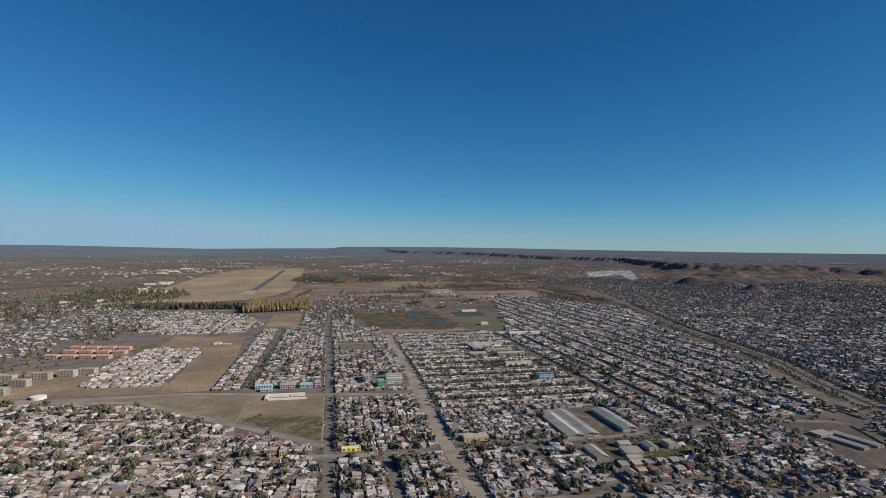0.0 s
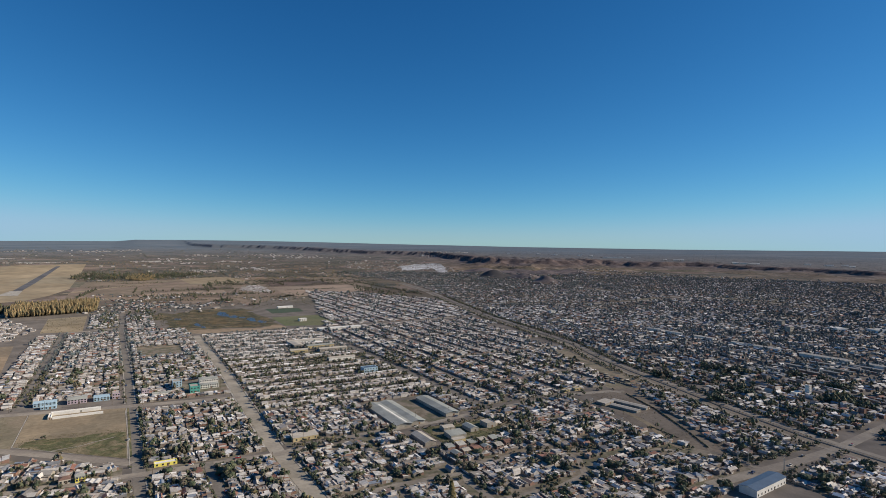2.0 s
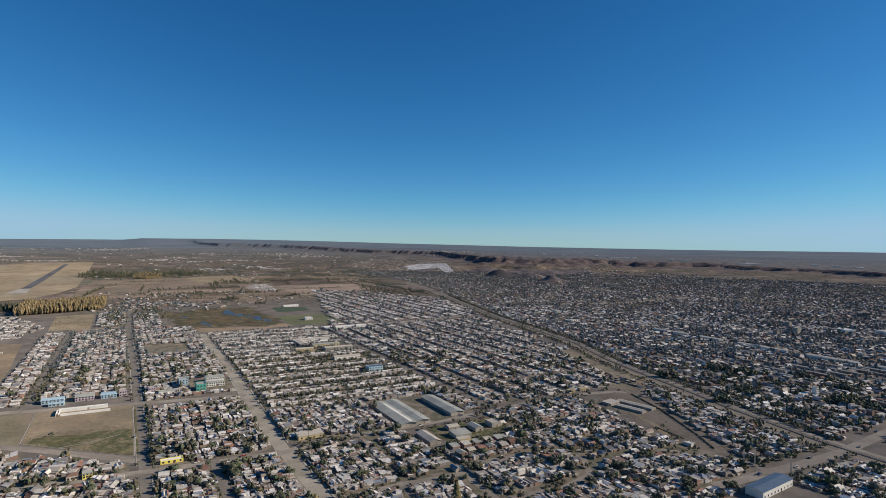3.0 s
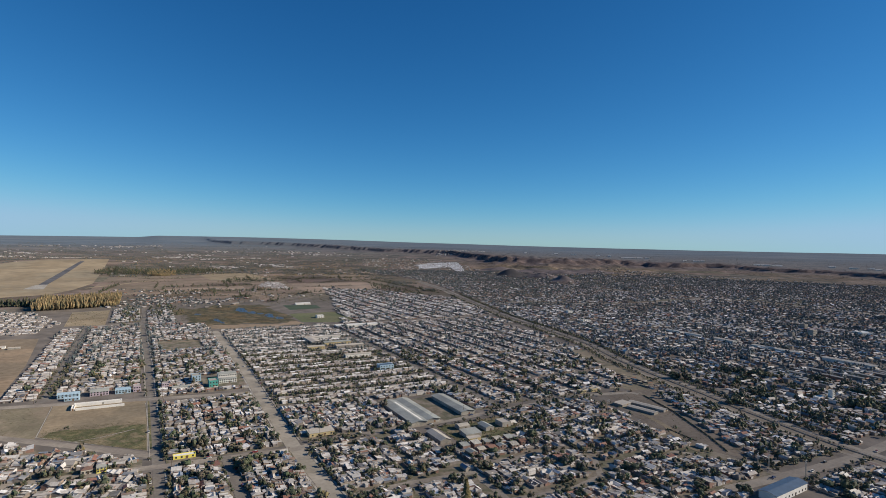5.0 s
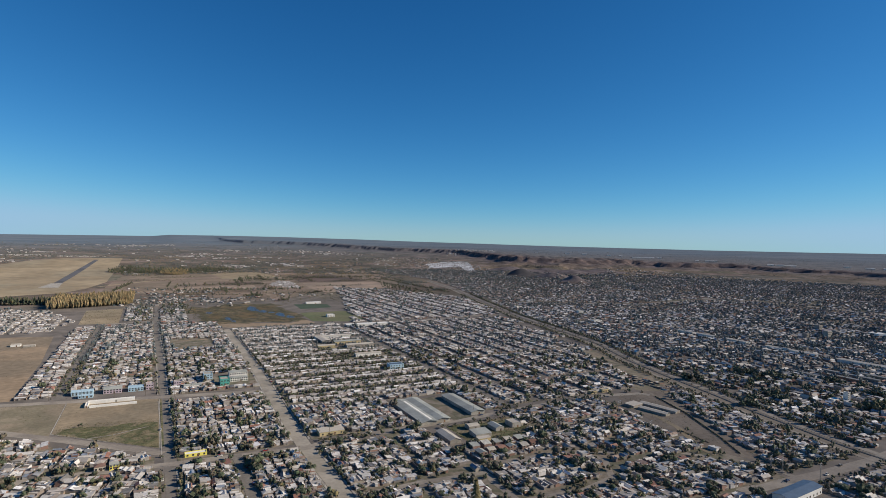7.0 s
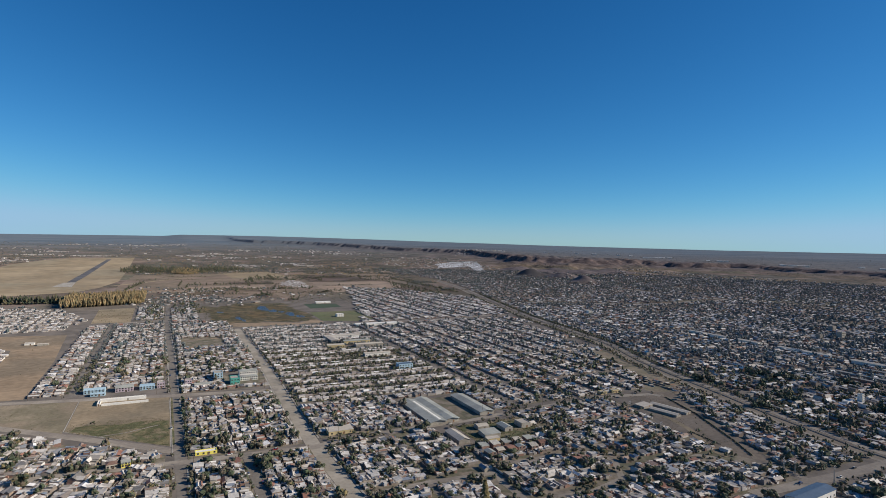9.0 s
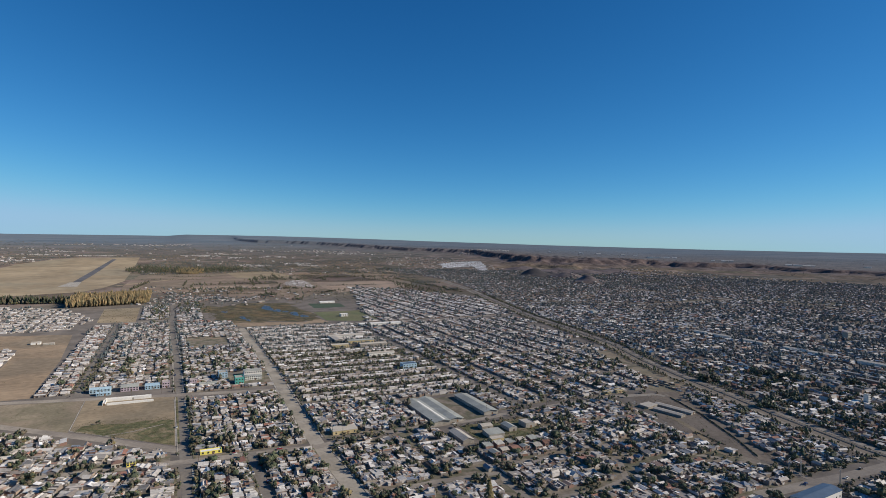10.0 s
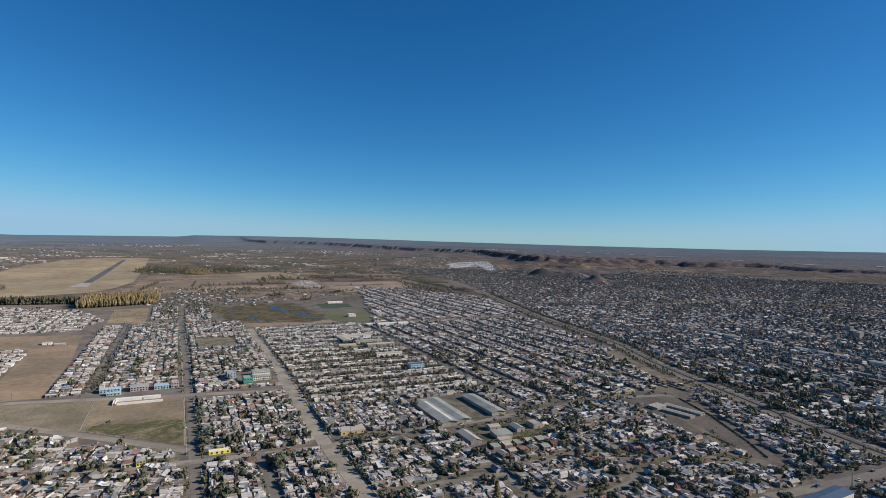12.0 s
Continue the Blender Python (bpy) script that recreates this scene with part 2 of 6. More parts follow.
    # plateau greys lean blue for the haze of distance
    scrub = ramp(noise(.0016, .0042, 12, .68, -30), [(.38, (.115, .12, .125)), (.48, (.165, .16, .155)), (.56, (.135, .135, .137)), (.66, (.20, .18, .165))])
    # blue-grey haze put into the ground colour, stronger with distance
    haze_tint = ramp(noise(.00035, .0008, 10, .65), [(.36, (.10, .135, .165)), (.5, (.135, .17, .20)), (.64, (.18, .205, .225))])
    scrub = mix(span(far, 5500, 13000), scrub, haze_tint)
    upland = mix(span(far, 5000, 17000), times(mix(attribute("high"), slope, scrub), speck), haze_tint)
    plain = mix(span(far, 4000, 13000), base, haze_tint)
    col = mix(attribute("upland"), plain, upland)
    # one mound coloured dark, its shaded flank painted in
    gap = n.new("ShaderNodeVectorMath")
    gap.operation = 'DISTANCE'
    gap.inputs[1].default_value = (1702, 2422, 20)
    l.new(place, gap.inputs[0])
    mound = ramp(noise(.03, None, 6), [(.3, (.06, .058, .06)), (.7, (.095, .088, .085))])
    col = mix(span(gap.outputs["Value"], 112, 86), col, mound)
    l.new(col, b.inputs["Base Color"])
    relief = n.new("ShaderNodeBump")
    relief.inputs["Strength"].default_value, relief.inputs["Distance"].default_value = 0.4, 3.0
    l.new(noise(.045), relief.inputs["Height"])
    l.new(relief.outputs[0], b.inputs["Normal"])
    return m


M["land"] = land_material()


# ---- mesh helpers ----
class Shape:
    """Corners, faces and a material slot for each face."""

    def __init__(self):
        self.v, self.f, self.s = [], [], []

    def quad(self, pts, slot=0):
        k = len(self.v)
        self.v += [tuple(p) for p in pts]
        self.f.append(tuple(range(k, k + len(pts))))
        self.s.append(slot)

    def poly(self, pts, faces, slot=0):
        k = len(self.v)
        self.v += [tuple(p) for p in pts]
        for q in faces:
            self.f.append(tuple(k + i for i in q))
            self.s.append(slot)

    def box(self, x0, x1, y0, y1, z0, z1, slot=0, floor=True):
        p = [(x0, y0, z0), (x1, y0, z0), (x1, y1, z0), (x0, y1, z0), (x0, y0, z1), (x1, y0, z1), (x1, y1, z1), (x0, y1, z1)]
        q = [(0, 1, 5, 4), (1, 2, 6, 5), (2, 3, 7, 6), (3, 0, 4, 7), (4, 5, 6, 7)]
        self.poly(p, q + ([(3, 2, 1, 0)] if floor else []), slot)

    def prism(self, pts, z0, z1, slot=0):
        n = len(pts)
        v = [(*p, z0) for p in pts] + [(*p, z1) for p in pts]
        self.poly(v, [(i, (i + 1) % n, n + (i + 1) % n, n + i) for i in range(n)] + [tuple(range(n, 2 * n)), tuple(range(n - 1, -1, -1))], slot)

    def tube(self, x, y, z0, z1, r0, r1, n=7, slot=0, dx=0, dy=0):
        v = [(x + r0 * math.cos(6.2832 * i / n), y + r0 * math.sin(6.2832 * i / n), z0) for i in range(n)]
        v += [(x + dx + r1 * math.cos(6.2832 * i / n), y + dy + r1 * math.sin(6.2832 * i / n), z1) for i in range(n)]
        self.poly(v, [(i, (i + 1) % n, n + (i + 1) % n, n + i) for i in range(n)] + [tuple(range(n, 2 * n)), tuple(range(n - 1, -1, -1))], slot)

    def mesh(self, name, mats):
        me = bpy.data.meshes.new(name)
        me.from_pydata(self.v, [], self.f)
        for k in mats:
            me.materials.append(M[k])
        me.polygons.foreach_set("material_index", self.s)
        me.update()
        return me

    def arrays(self):
        loops = np.array([i for q in self.f for i in q], np.int32)
        sizes = np.array([len(q) for q in self.f], np.int32)
        return np.array(self.v, np.float64), loops, sizes, np.array(self.s, np.int32)


def scatter(shapes, kind, xyz, turn, scale):
    """Many copies of a few shapes as one set of arrays: corners, loops, sizes, slots."""
    vs, ls, zs, ss, k0 = [], [], [], [], 0
    for k, shape in enumerate(shapes):
        at = np.nonzero(kind == k)[0]
        if not len(at):
            continue
        v, lo, sz, sl = shape.arrays()
        p = v[None] * scale[at][:, None, :]
        c, s = np.cos(turn[at])[:, None], np.sin(turn[at])[:, None]
        q = np.stack([p[..., 0] * c - p[..., 1] * s, p[..., 0] * s + p[..., 1] * c, p[..., 2]], -1) + xyz[at][:, None, :]
        vs.append(q.reshape(-1, 3))
        ls.append((lo[None] + (np.arange(len(at)) * len(v))[:, None] + k0).ravel())
        zs.append(np.tile(sz, len(at)))
        ss.append(np.tile(sl, len(at)))
        k0 += len(at) * len(v)
    return np.concatenate(vs), np.concatenate(ls), np.concatenate(zs), np.concatenate(ss)


def joined(name, data, mats, label, category, smooth=False):
    """One object of kind stuff from scattered arrays."""
    v, lo, sz, sl = data
    me = bpy.data.meshes.new(name)
    me.vertices.add(len(v))
    me.vertices.foreach_set("co", v.astype(np.float32).ravel())
    me.loops.add(len(lo))
    me.loops.foreach_set("vertex_index", lo.astype(np.int32))
    me.polygons.add(len(sz))
    me.polygons.foreach_set("loop_start", np.concatenate([[0], np.cumsum(sz)[:-1]]).astype(np.int32))
    me.polygons.foreach_set("material_index", sl.astype(np.int32))
    for k in mats:
        me.materials.append(M[k])
    me.polygons.foreach_set("use_smooth", np.zeros(len(sz), bool))
    me.update(calc_edges=True)
    return tagged(new(name, me), label, category, kind="stuff")


def part(name, shape, mats, parent, label=""):
    ob = new(name, shape.mesh(name, mats if isinstance(mats, (list, tuple)) else [mats]))
    ob.parent = parent
    if label:
        ob["label"] = label
    return ob


def thing(name, label, category, group="", kind=""):
    return tagged(new(name), label, category, group, kind)


def slab(name, pts, z0, z1, mat, label, category=""):
    """A flat piece of the setting with an outline of its own."""
    pts = [(x * K, y * K) for x, y in pts]
    s = Shape()
    area = sum(a[0] * b[1] - b[0] * a[1] for a, b in zip(pts, pts[1:] + pts[:1]))
    s.prism(pts if area > 0 else pts[::-1], z0, z1)
    return tagged(new(name, s.mesh(name, [mat])), label, category or name, kind="structure")


ROADS = []


def strip(name, line, width, z0, z1, mat, label, category="road"):
    """A road along a line of points."""
    line = [Vector(p) * K for p in line]
    width *= K
    if category in ("road", "track"):
        ROADS.append((line, width))
    left, right = [], []
    for i, p in enumerate(line):
        d = (line[min(i + 1, len(line) - 1)] - line[max(i - 1, 0)]).normalized()
        nx = Vector((-d.y, d.x)) * width / 2
        left.append(p + nx)
        right.append(p - nx)
    s = Shape()
    for i in range(len(line) - 1):
        a, b, c, d = right[i], right[i + 1], left[i + 1], left[i]
        s.quad([(*a, z1), (*b, z1), (*c, z1), (*d, z1)])
        s.quad([(*a, z0), (*b, z0), (*b, z1), (*a, z1)])
        s.quad([(*c, z0), (*d, z0), (*d, z1), (*c, z1)])
    return tagged(new(name, s.mesh(name, [mat])), label, category, kind="structure")


def blob(cx, cy, rx, ry, seed, rough=0.35, n=26):
    """An uneven rounded outline."""
    q = random.Random(seed)
    a, b = q.uniform(0, 6), q.uniform(0, 6)
    out = []
    for i in range(n):
        t = 6.2832 * i / n
        k = 1 + rough * (.5 * math.sin(2 * t + a) + .35 * math.sin(3 * t + b) + .3 * math.sin(7 * t + a * 2) + q.uniform(-.2, .2))
        out.append((cx + rx * k * math.cos(t), cy + ry * k * math.sin(t)))
    return out


def off_roads(x, y, margin):
    """Whether a house of that half width keeps clear of all roads."""
    p = Vector((x, y))
    for line, width in ROADS:
        for a, b in zip(line, line[1:]):
            u = b - a
            t = max(0, min(1, (p - a).dot(u) / u.length_squared))
            if (p - a - u * t).length < width / 2 + margin:
                return False
    return True


def inside(x, y, pts):
    """Which of many points lie within an outline."""
    x, y = np.asarray(x, float), np.asarray(y, float)
    r = np.zeros(x.shape, bool)
    for (ax, ay), (bx, by) in zip(pts, pts[1:] + pts[:1]):
        with np.errstate(divide='ignore', invalid='ignore'):
            r ^= ((ay > y) != (by > y)) & (x < (bx - ax) * (y - ay) / (by - ay + 1e-12) + ax)
    return r


def drape(name, left, right, rows, cols, lift, mat, label, category):
    """A strip between two lines of points that follows the lie of the land."""
    def along(pts, n):
        pts = np.array(pts, float) * K
        t = np.linspace(0, 1, len(pts))
        return np.stack([np.interp(np.linspace(0, 1, n), t, pts[:, i]) for i in (0, 1)], -1)

    a, b = along(left, rows), along(right, rows)
    u = np.linspace(0, 1, cols)[None, :, None]
    q = (a[:, None] * (1 - u) + b[:, None] * u).reshape(-1, 2)
    v, _ = shrink(q[:, 0], q[:, 1], height(q[:, 0], q[:, 1]) + lift)
    i, j = np.meshgrid(np.arange(rows - 1), np.arange(cols - 1), indexing='ij')
    f = np.stack([i * cols + j, i * cols + j + 1, (i + 1) * cols + j + 1, (i + 1) * cols + j], -1).reshape(-1, 4)
    me = bpy.data.meshes.new(name)
    me.from_pydata(v.tolist(), [], f.tolist())
    me.materials.append(M[mat])
    me.update()
    return tagged(new(name, me), label, category, kind="structure")


# ---- the lie of the land ----
def vnoise(x, y, seed=0):
    """Smooth noise, 0 to 1, for arrays."""
    xi, yi = np.floor(x).astype(np.int64), np.floor(y).astype(np.int64)
    fx, fy = x - xi, y - yi
    fx, fy = fx * fx * (3 - 2 * fx), fy * fy * (3 - 2 * fy)

    def h(a, b):
        k = (a * 374761393 + b * 668265263 + seed * 974711) & 0xffffffff
        k = ((k ^ (k >> 13)) * 1274126177) & 0xffffffff
        return ((k ^ (k >> 16)) & 0xffff) / 65535.0

    return (h(xi, yi) * (1 - fx) + h(xi + 1, yi) * fx) * (1 - fy) + (h(xi, yi + 1) * (1 - fx) + h(xi + 1, yi + 1) * fx) * fy


EYE_HEIGHT, FLAT = 175.0, 2450.0


def polar(az, far):
    return far * math.sin(radians(az)), far * math.cos(radians(az))


# foot of the bluffs round the valley: azimuth and distance from the camera, fitted to its view
BLUFF = [polar(*q) for q in ((80, 3600), (64, 4100), (62.6, 4200), (59.1, 4330), (57, 4470), (54, 4560), (51.2, 4400), (48.6, 4480), (45.9, 4550), (42, 4150), (38, 4050), (34, 4200), (31.7, 4650), (30, 5250), (28.2, 6250), (26.9, 7100), (21.5, 7750), (17.4, 8800), (12.9, 11300), (10, 12300), (7.1, 12600), (5.5, 14500), (5, 30000))]
BLUFF_HEIGHT = ((0, 95), (10, 90), (17, 80), (22, 63), (27, 65), (32, 61), (38, 52), (46, 41), (54, 45), (58, 35), (64, 28), (80, 25))
SKYLINE = ((-180, 0.0), (-40, -0.16), (-24, -0.12), (-16, 0.05), (-12, 0.14), (-4.4, 0.08), (-0.3, 0.05), (1.2, -0.10), (5, -0.11), (11, -0.11), (18, -0.02), (25, 0.09), (39, 0.27), (53, 0.34), (64, 0.30), (180, 0.2))
MOUNDS = ((*polar(35.1, 2960), 96, 50), (*polar(38.2, 2900), 105, 34), (*polar(36.9, 3010), 90, 30), (*polar(40.2, 2590), 78, 36), (*polar(41.3, 2640), 60, 18), (*polar(37.6, 3350), 170, 34), (*polar(40.0, 3300), 160, 30), (*polar(42.6, 3500), 190, 30), (*polar(34.0, 3500), 150, 30))


def shrink(x, y, z):
    """The far land drawn in towards the eye, so that forty kilometres of it find room in five: places and their scale."""
    far = np.maximum(np.hypot(x, y), 1.0)
    k = np.where(far > FLAT, (2 * FLAT - FLAT * FLAT / np.maximum(far, FLAT)) / far, 1.0)
    return np.stack([x * k, y * k, EYE_HEIGHT + (z - EYE_HEIGHT) * k], -1), k


def bluff_distance(x, y):
    best, sign = np.full(x.shape, 1e9), np.ones(x.shape)
    for (ax, ay), (bx, by) in zip(BLUFF, BLUFF[1:]):
        ux, uy = bx - ax, by - ay
        t = np.clip(((x - ax) * ux + (y - ay) * uy) / (ux * ux + uy * uy), 0, 1)
        d = np.hypot(x - ax - t * ux, y - ay - t * uy)
        q = np.sign(ux * (y - ay) - uy * (x - ax))
        near = d < best
        best, sign = np.where(near, d, best), np.where(near, q, sign)
    return -best * sign


def bluff_reach(x, y):
    """How far beyond the bluff's gullied edge a place lies."""
    def ridge(q, seed):
        return 1 - np.abs(2 * vnoise(x / q, y / q, seed) - 1)

    return bluff_distance(x, y) + 90 - 130 * ridge(620, 1) - 90 * ridge(230, 2) - 50 * ridge(90, 6)


def height(x, y):
    x, y = np.asarray(x, float), np.asarray(y, float)
    far, az = np.hypot(x, y), np.degrees(np.arctan2(x, y))
    q = bluff_reach(x, y)
    fan, cliff = np.clip((q + 420) / 420, 0, 1), np.clip(q / 70, 0, 1)
    top = np.interp(az, *zip(*BLUFF_HEIGHT))
    z = top * (.34 * fan * fan + .66 * cliff * cliff * (3 - 2 * cliff))
    near_bluff = np.clip((q + 700) / 500, 0, 1) * np.clip((900 - q) / 500, 0.08, 1) * np.clip((az - 8) / 10, 0, 1)
    rough = (1 - np.abs(2 * vnoise(x / 150, y / 150, 3) - 1)) ** 2 * .6 + (1 - np.abs(2 * vnoise(x / 62, y / 62, 7) - 1)) ** 2 * .4
    badland = np.clip((az - 31.5) / 3, 0, 1) * np.clip((49 - az) / 4, 0, 1) * np.clip((far - 2750) / 500, 0, 1) * np.clip((5200 - far) / 600, 0, 1)
    z = z + 13 * rough * near_bluff + 16 * rough * badland
    for hx, hy, hr, hz in MOUNDS:
        d = np.hypot(x - hx, y - hy) + 30 * (vnoise(x / 38, y / 38, 4) - 0.5)
        z = np.maximum(z, hz * np.clip(1 - d / hr, 0, 1) ** 0.9)
    end = EYE_HEIGHT - 60000 * np.tan(np.radians(np.interp(az, *zip(*SKYLINE))))
    return z + (end - z) * np.clip((far - 7000) / 53000, 0, 1) + 14 * np.clip((far - 9000) / 9000, 0, 1) * (vnoise(x / 2600, y / 2600, 5) - .5)


def ground_sheet():
    az = np.radians(np.concatenate([np.arange(-36, 78, 0.24), np.arange(78, 324, 6)]))
    far = np.concatenate([np.arange(60, 1800, 60), np.arange(1800, 2450, 25), FLAT * FLAT / (2 * FLAT - np.arange(2450, 4801, 8.5))])
    a, r = np.meshgrid(az, far)
    x, y = r * np.sin(a), r * np.cos(a)
    z = height(x, y)
    # the true lie of each place, for colour and shading
    e = 12.0
    gx, gy = (height(x + e, y) - height(x - e, y)) / (2 * e), (height(x, y + e) - height(x, y - e)) / (2 * e)
    nrm = np.stack([-gx, -gy, np.ones_like(gx)], -1)
    nrm /= np.linalg.norm(nrm, axis=-1, keepdims=True)
    p, _ = shrink(x, y, z)
    n, m = len(az), len(far)
    v = np.concatenate([p.reshape(-1, 3), [[0, 0, 0]]])
    i, j = np.meshgrid(np.arange(m - 1), np.arange(n), indexing='ij')
    q = np.stack([i * n + j, i * n + (j + 1) % n, (i + 1) * n + (j + 1) % n, (i + 1) * n + j], -1).reshape(-1, 4)
    faces = q.tolist() + [(n * m, (k + 1) % n, k) for k in range(n)]
    me = bpy.data.meshes.new("ground")
    me.from_pydata(v.tolist(), [], faces)
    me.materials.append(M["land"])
    reach = bluff_reach(x, y)
    upland, steep = np.clip((reach + 260) / 240, 0, 1), np.clip(np.hypot(gx, gy) / .55, 0, 1)
    for hx, hy, hr, _ in MOUNDS:
        mound = np.clip(2.6 - 2.2 * np.hypot(x - hx, y - hy) / hr, 0, 1)
        upland, steep = np.maximum(upland, mound), steep * (1 - .8 * mound)
    for name, value in (("upland", upland), ("steep", steep), ("high", np.clip((reach - 60) / 220, 0, 1))):
        me.attributes.new(name, 'FLOAT', 'POINT').data.foreach_set("value", np.append(value.ravel(), 0).astype(np.float32))
    place = np.concatenate([np.stack([x, y, z], -1).reshape(-1, 3), [[0, 0, 0]]])
    me.attributes.new("place", 'FLOAT_VECTOR', 'POINT').data.foreach_set("vector", place.astype(np.float32).ravel())
    me.polygons.foreach_set("use_smooth", [True] * len(me.polygons))
    me.update()
    me.normals_split_custom_set_from_vertices(np.concatenate([nrm.reshape(-1, 3), [[0, 0, 1]]]).tolist())
    return tagged(new("ground", me), "dusty open land rising to red bluffs and a scrub plateau", "ground", kind="structure")


ground_sheet()

# ---- roads ----
RAIL = [(426, 60), (430, 150), (436, 221), (445, 260), (455, 305), (469, 350), (491, 434), (511, 502), (554, 603), (587, 752), (613, 889), (698, 1180), (790, 1480), (860, 1800)]


def offset(line, d):
    """The line moved d metres to its right."""
    out = []
    for i, p in enumerate(line):
        a, b = Vector(line[max(i - 1, 0)]), Vector(line[min(i + 1, len(line) - 1)])
        u = (b - a).normalized()
        out.append((p[0] + u.y * d, p[1] - u.x * d))
    return out


def rail_x(y):
    return np.interp(y, [p[1] for p in RAIL], [p[0] for p in RAIL])


strip("road", [(95, 150), (93, 316), (91, 375), (94, 507), (98, 640), (99, 905)], 9.8, -0.2, 0.039, "boulevard", "wide pale dusty boulevard")
strip("road", [(11, 150), (9, 445), (7, 690), (1, 1030)], 6.6, -0.2, 0.048, "asphalt", "worn grey asphalt street between houses")
strip("road", [(-71, 566), (-73, 1010)], 7, -0.2, 0.057, "asphalt", "dark narrow asphalt street")
strip("road", [(-330, 556), (-126, 567), (3, 543), (94, 529)], 9, -0.2, 0.066, "gravel", "dusty dirt street beside a vacant lot")
strip("road", [(-70, 386), (-31, 384), (9, 380), (50, 377), (90, 374), (122, 382), (220, 385), (300, 392), (368, 395), (410, 386), (414, 378)], 7.5, -0.2, 0.075, "gravel", "pale dusty cross street")
strip("road", [(-330, 590), (-228, 553), (-155, 540), (-111, 500), (-34, 436), (6, 401)], 8, -0.2, 0.084, "gravel", "dusty street running diagonally past a vacant lot")
strip("road", [(300, 206), (377, 201), (430, 200), (522, 207), (760, 226)], 8.5, -0.2, 0.093, "gravel", "wide dusty road crossing the railway")
strip("road", [(49, 150), (48, 380)], 6, -0.2, 0.102, "asphalt", "worn narrow street between houses")
strip("road", [(271, 397), (270, 905)], 6, -0.2, 0.111, "asphalt", "worn narrow street between houses")
strip("road", [(104, 904), (271, 905), (420, 900), (590, 930)], 10, -0.2, 0.120, "gravel", "pale dusty street at the edge of town")
strip("road", [(-73, 1015), (1, 1030)], 7, -0.2, 0.129, "gravel", "dusty track at the edge of town")
AVENUES = [[(1300, 1330), (1298, 1167), (1312, 1070), (1334, 1000), (1361, 962), (1392, 887), (1411, 811), (1418, 745), (1411, 640), (1396, 540)], [(640, 1120), (800, 1080), (914, 1028), (1000, 985), (1119, 984), (1195, 998), (1334, 1001)]]
strip("road", AVENUES[0], 20, -0.2, 0.138, "gravel", "wide pale avenue through the far town")
strip("road", AVENUES[1], 13, -0.2, 0.147, "gravel", "pale avenue through the far town")
strip("road", offset(RAIL, 1), 24, -0.2, 0.022, "ballast", "bare strip of earth beside the railway")
strip("road", offset(RAIL, -8), 4, -0.2, 0.156, "gravel", "pale road along the railway")
strip("road", offset(RAIL, 9), 6, -0.2, 0.165, "gravel", "pale road along the railway")
for side, width in ((-5.9, 1.3), (5.9, 1.3)):
    strip("pavement", offset([(95, 150), (93, 316), (91, 366)], side), width, -0.2, 0.20, "concrete", "raised concrete footway with a kerb", "pavement")
    strip("pavement", offset([(91.5, 390), (94, 507), (98, 640), (99, 895)], side), width, -0.2, 0.20, "concrete", "raised concrete footway with a kerb", "pavement")
    if side > 0:
        strip("pavement", offset([(11, 150), (9, 370)], side * .68), 1.2, -0.2, 0.21, "concrete", "raised concrete footway with a kerb", "pavement")
    strip("pavement", offset([(9, 392), (9, 445), (7.6, 530)], side * .68), 1.2 if side > 0 else .5, -0.2, 0.21, "concrete", "raised concrete footway with a kerb", "pavement")
    strip("pavement", offset([(7.4, 552), (7, 690), (1, 1020)], side * .68), 1.2, -0.2, 0.21, "concrete", "raised concrete footway with a kerb", "pavement")
strip("pavement", [(-63.6, 549), (-63.6, 470), (-34, 444), (4.2, 410.6), (4.6, 536)], .55, -0.2, 0.17, "concrete", "pale worn kerb round a vacant lot", "kerb")
strip("pavement", [(5.9, 414), (5.8, 500), (5.5, 536)], 1.4, -0.2, 0.18, "grass", "weedy verge beside a vacant lot", "verge")
strip("road", [(-40, 450), (-25, 452), (-3, 462)], 1.5, -0.2, 0.162, "gravel", "trodden path over a vacant lot", "path")
strip("road", [(355, 385), (372, 340), (360, 300), (338, 262), (338, 210)], 5, -0.2, 0.11, "lot", "faint dirt track over a bare lot", "track")
strip("road", [(420, 385), (402, 330), (372, 276), (352, 240)], 4, -0.2, 0.115, "ballast", "dark wheel track over a bare lot", "track")
track = thing("railway_track", "single railway track on a low ballast bank", "railway")
bank = Shape()
METRIC_RAIL = [(x * K, y * K) for x, y in RAIL]
for (a, b), (c, d) in zip(zip(offset(METRIC_RAIL, 0), offset(METRIC_RAIL, 4)), list(zip(offset(METRIC_RAIL, 0), offset(METRIC_RAIL, 4)))[1:]):
    bank.poly([(*a, 0), (*b, 0), (*d, 0), (*c, 0), (a[0] + .8, a[1], .5), (b[0] - .8, b[1], .5), (d[0] - .8, d[1], .5), (c[0] + .8, c[1], .5)], [(4, 5, 6, 7), (1, 2, 6, 5), (3, 0, 4, 7)])
part("ballast", bank, "ballast", track)
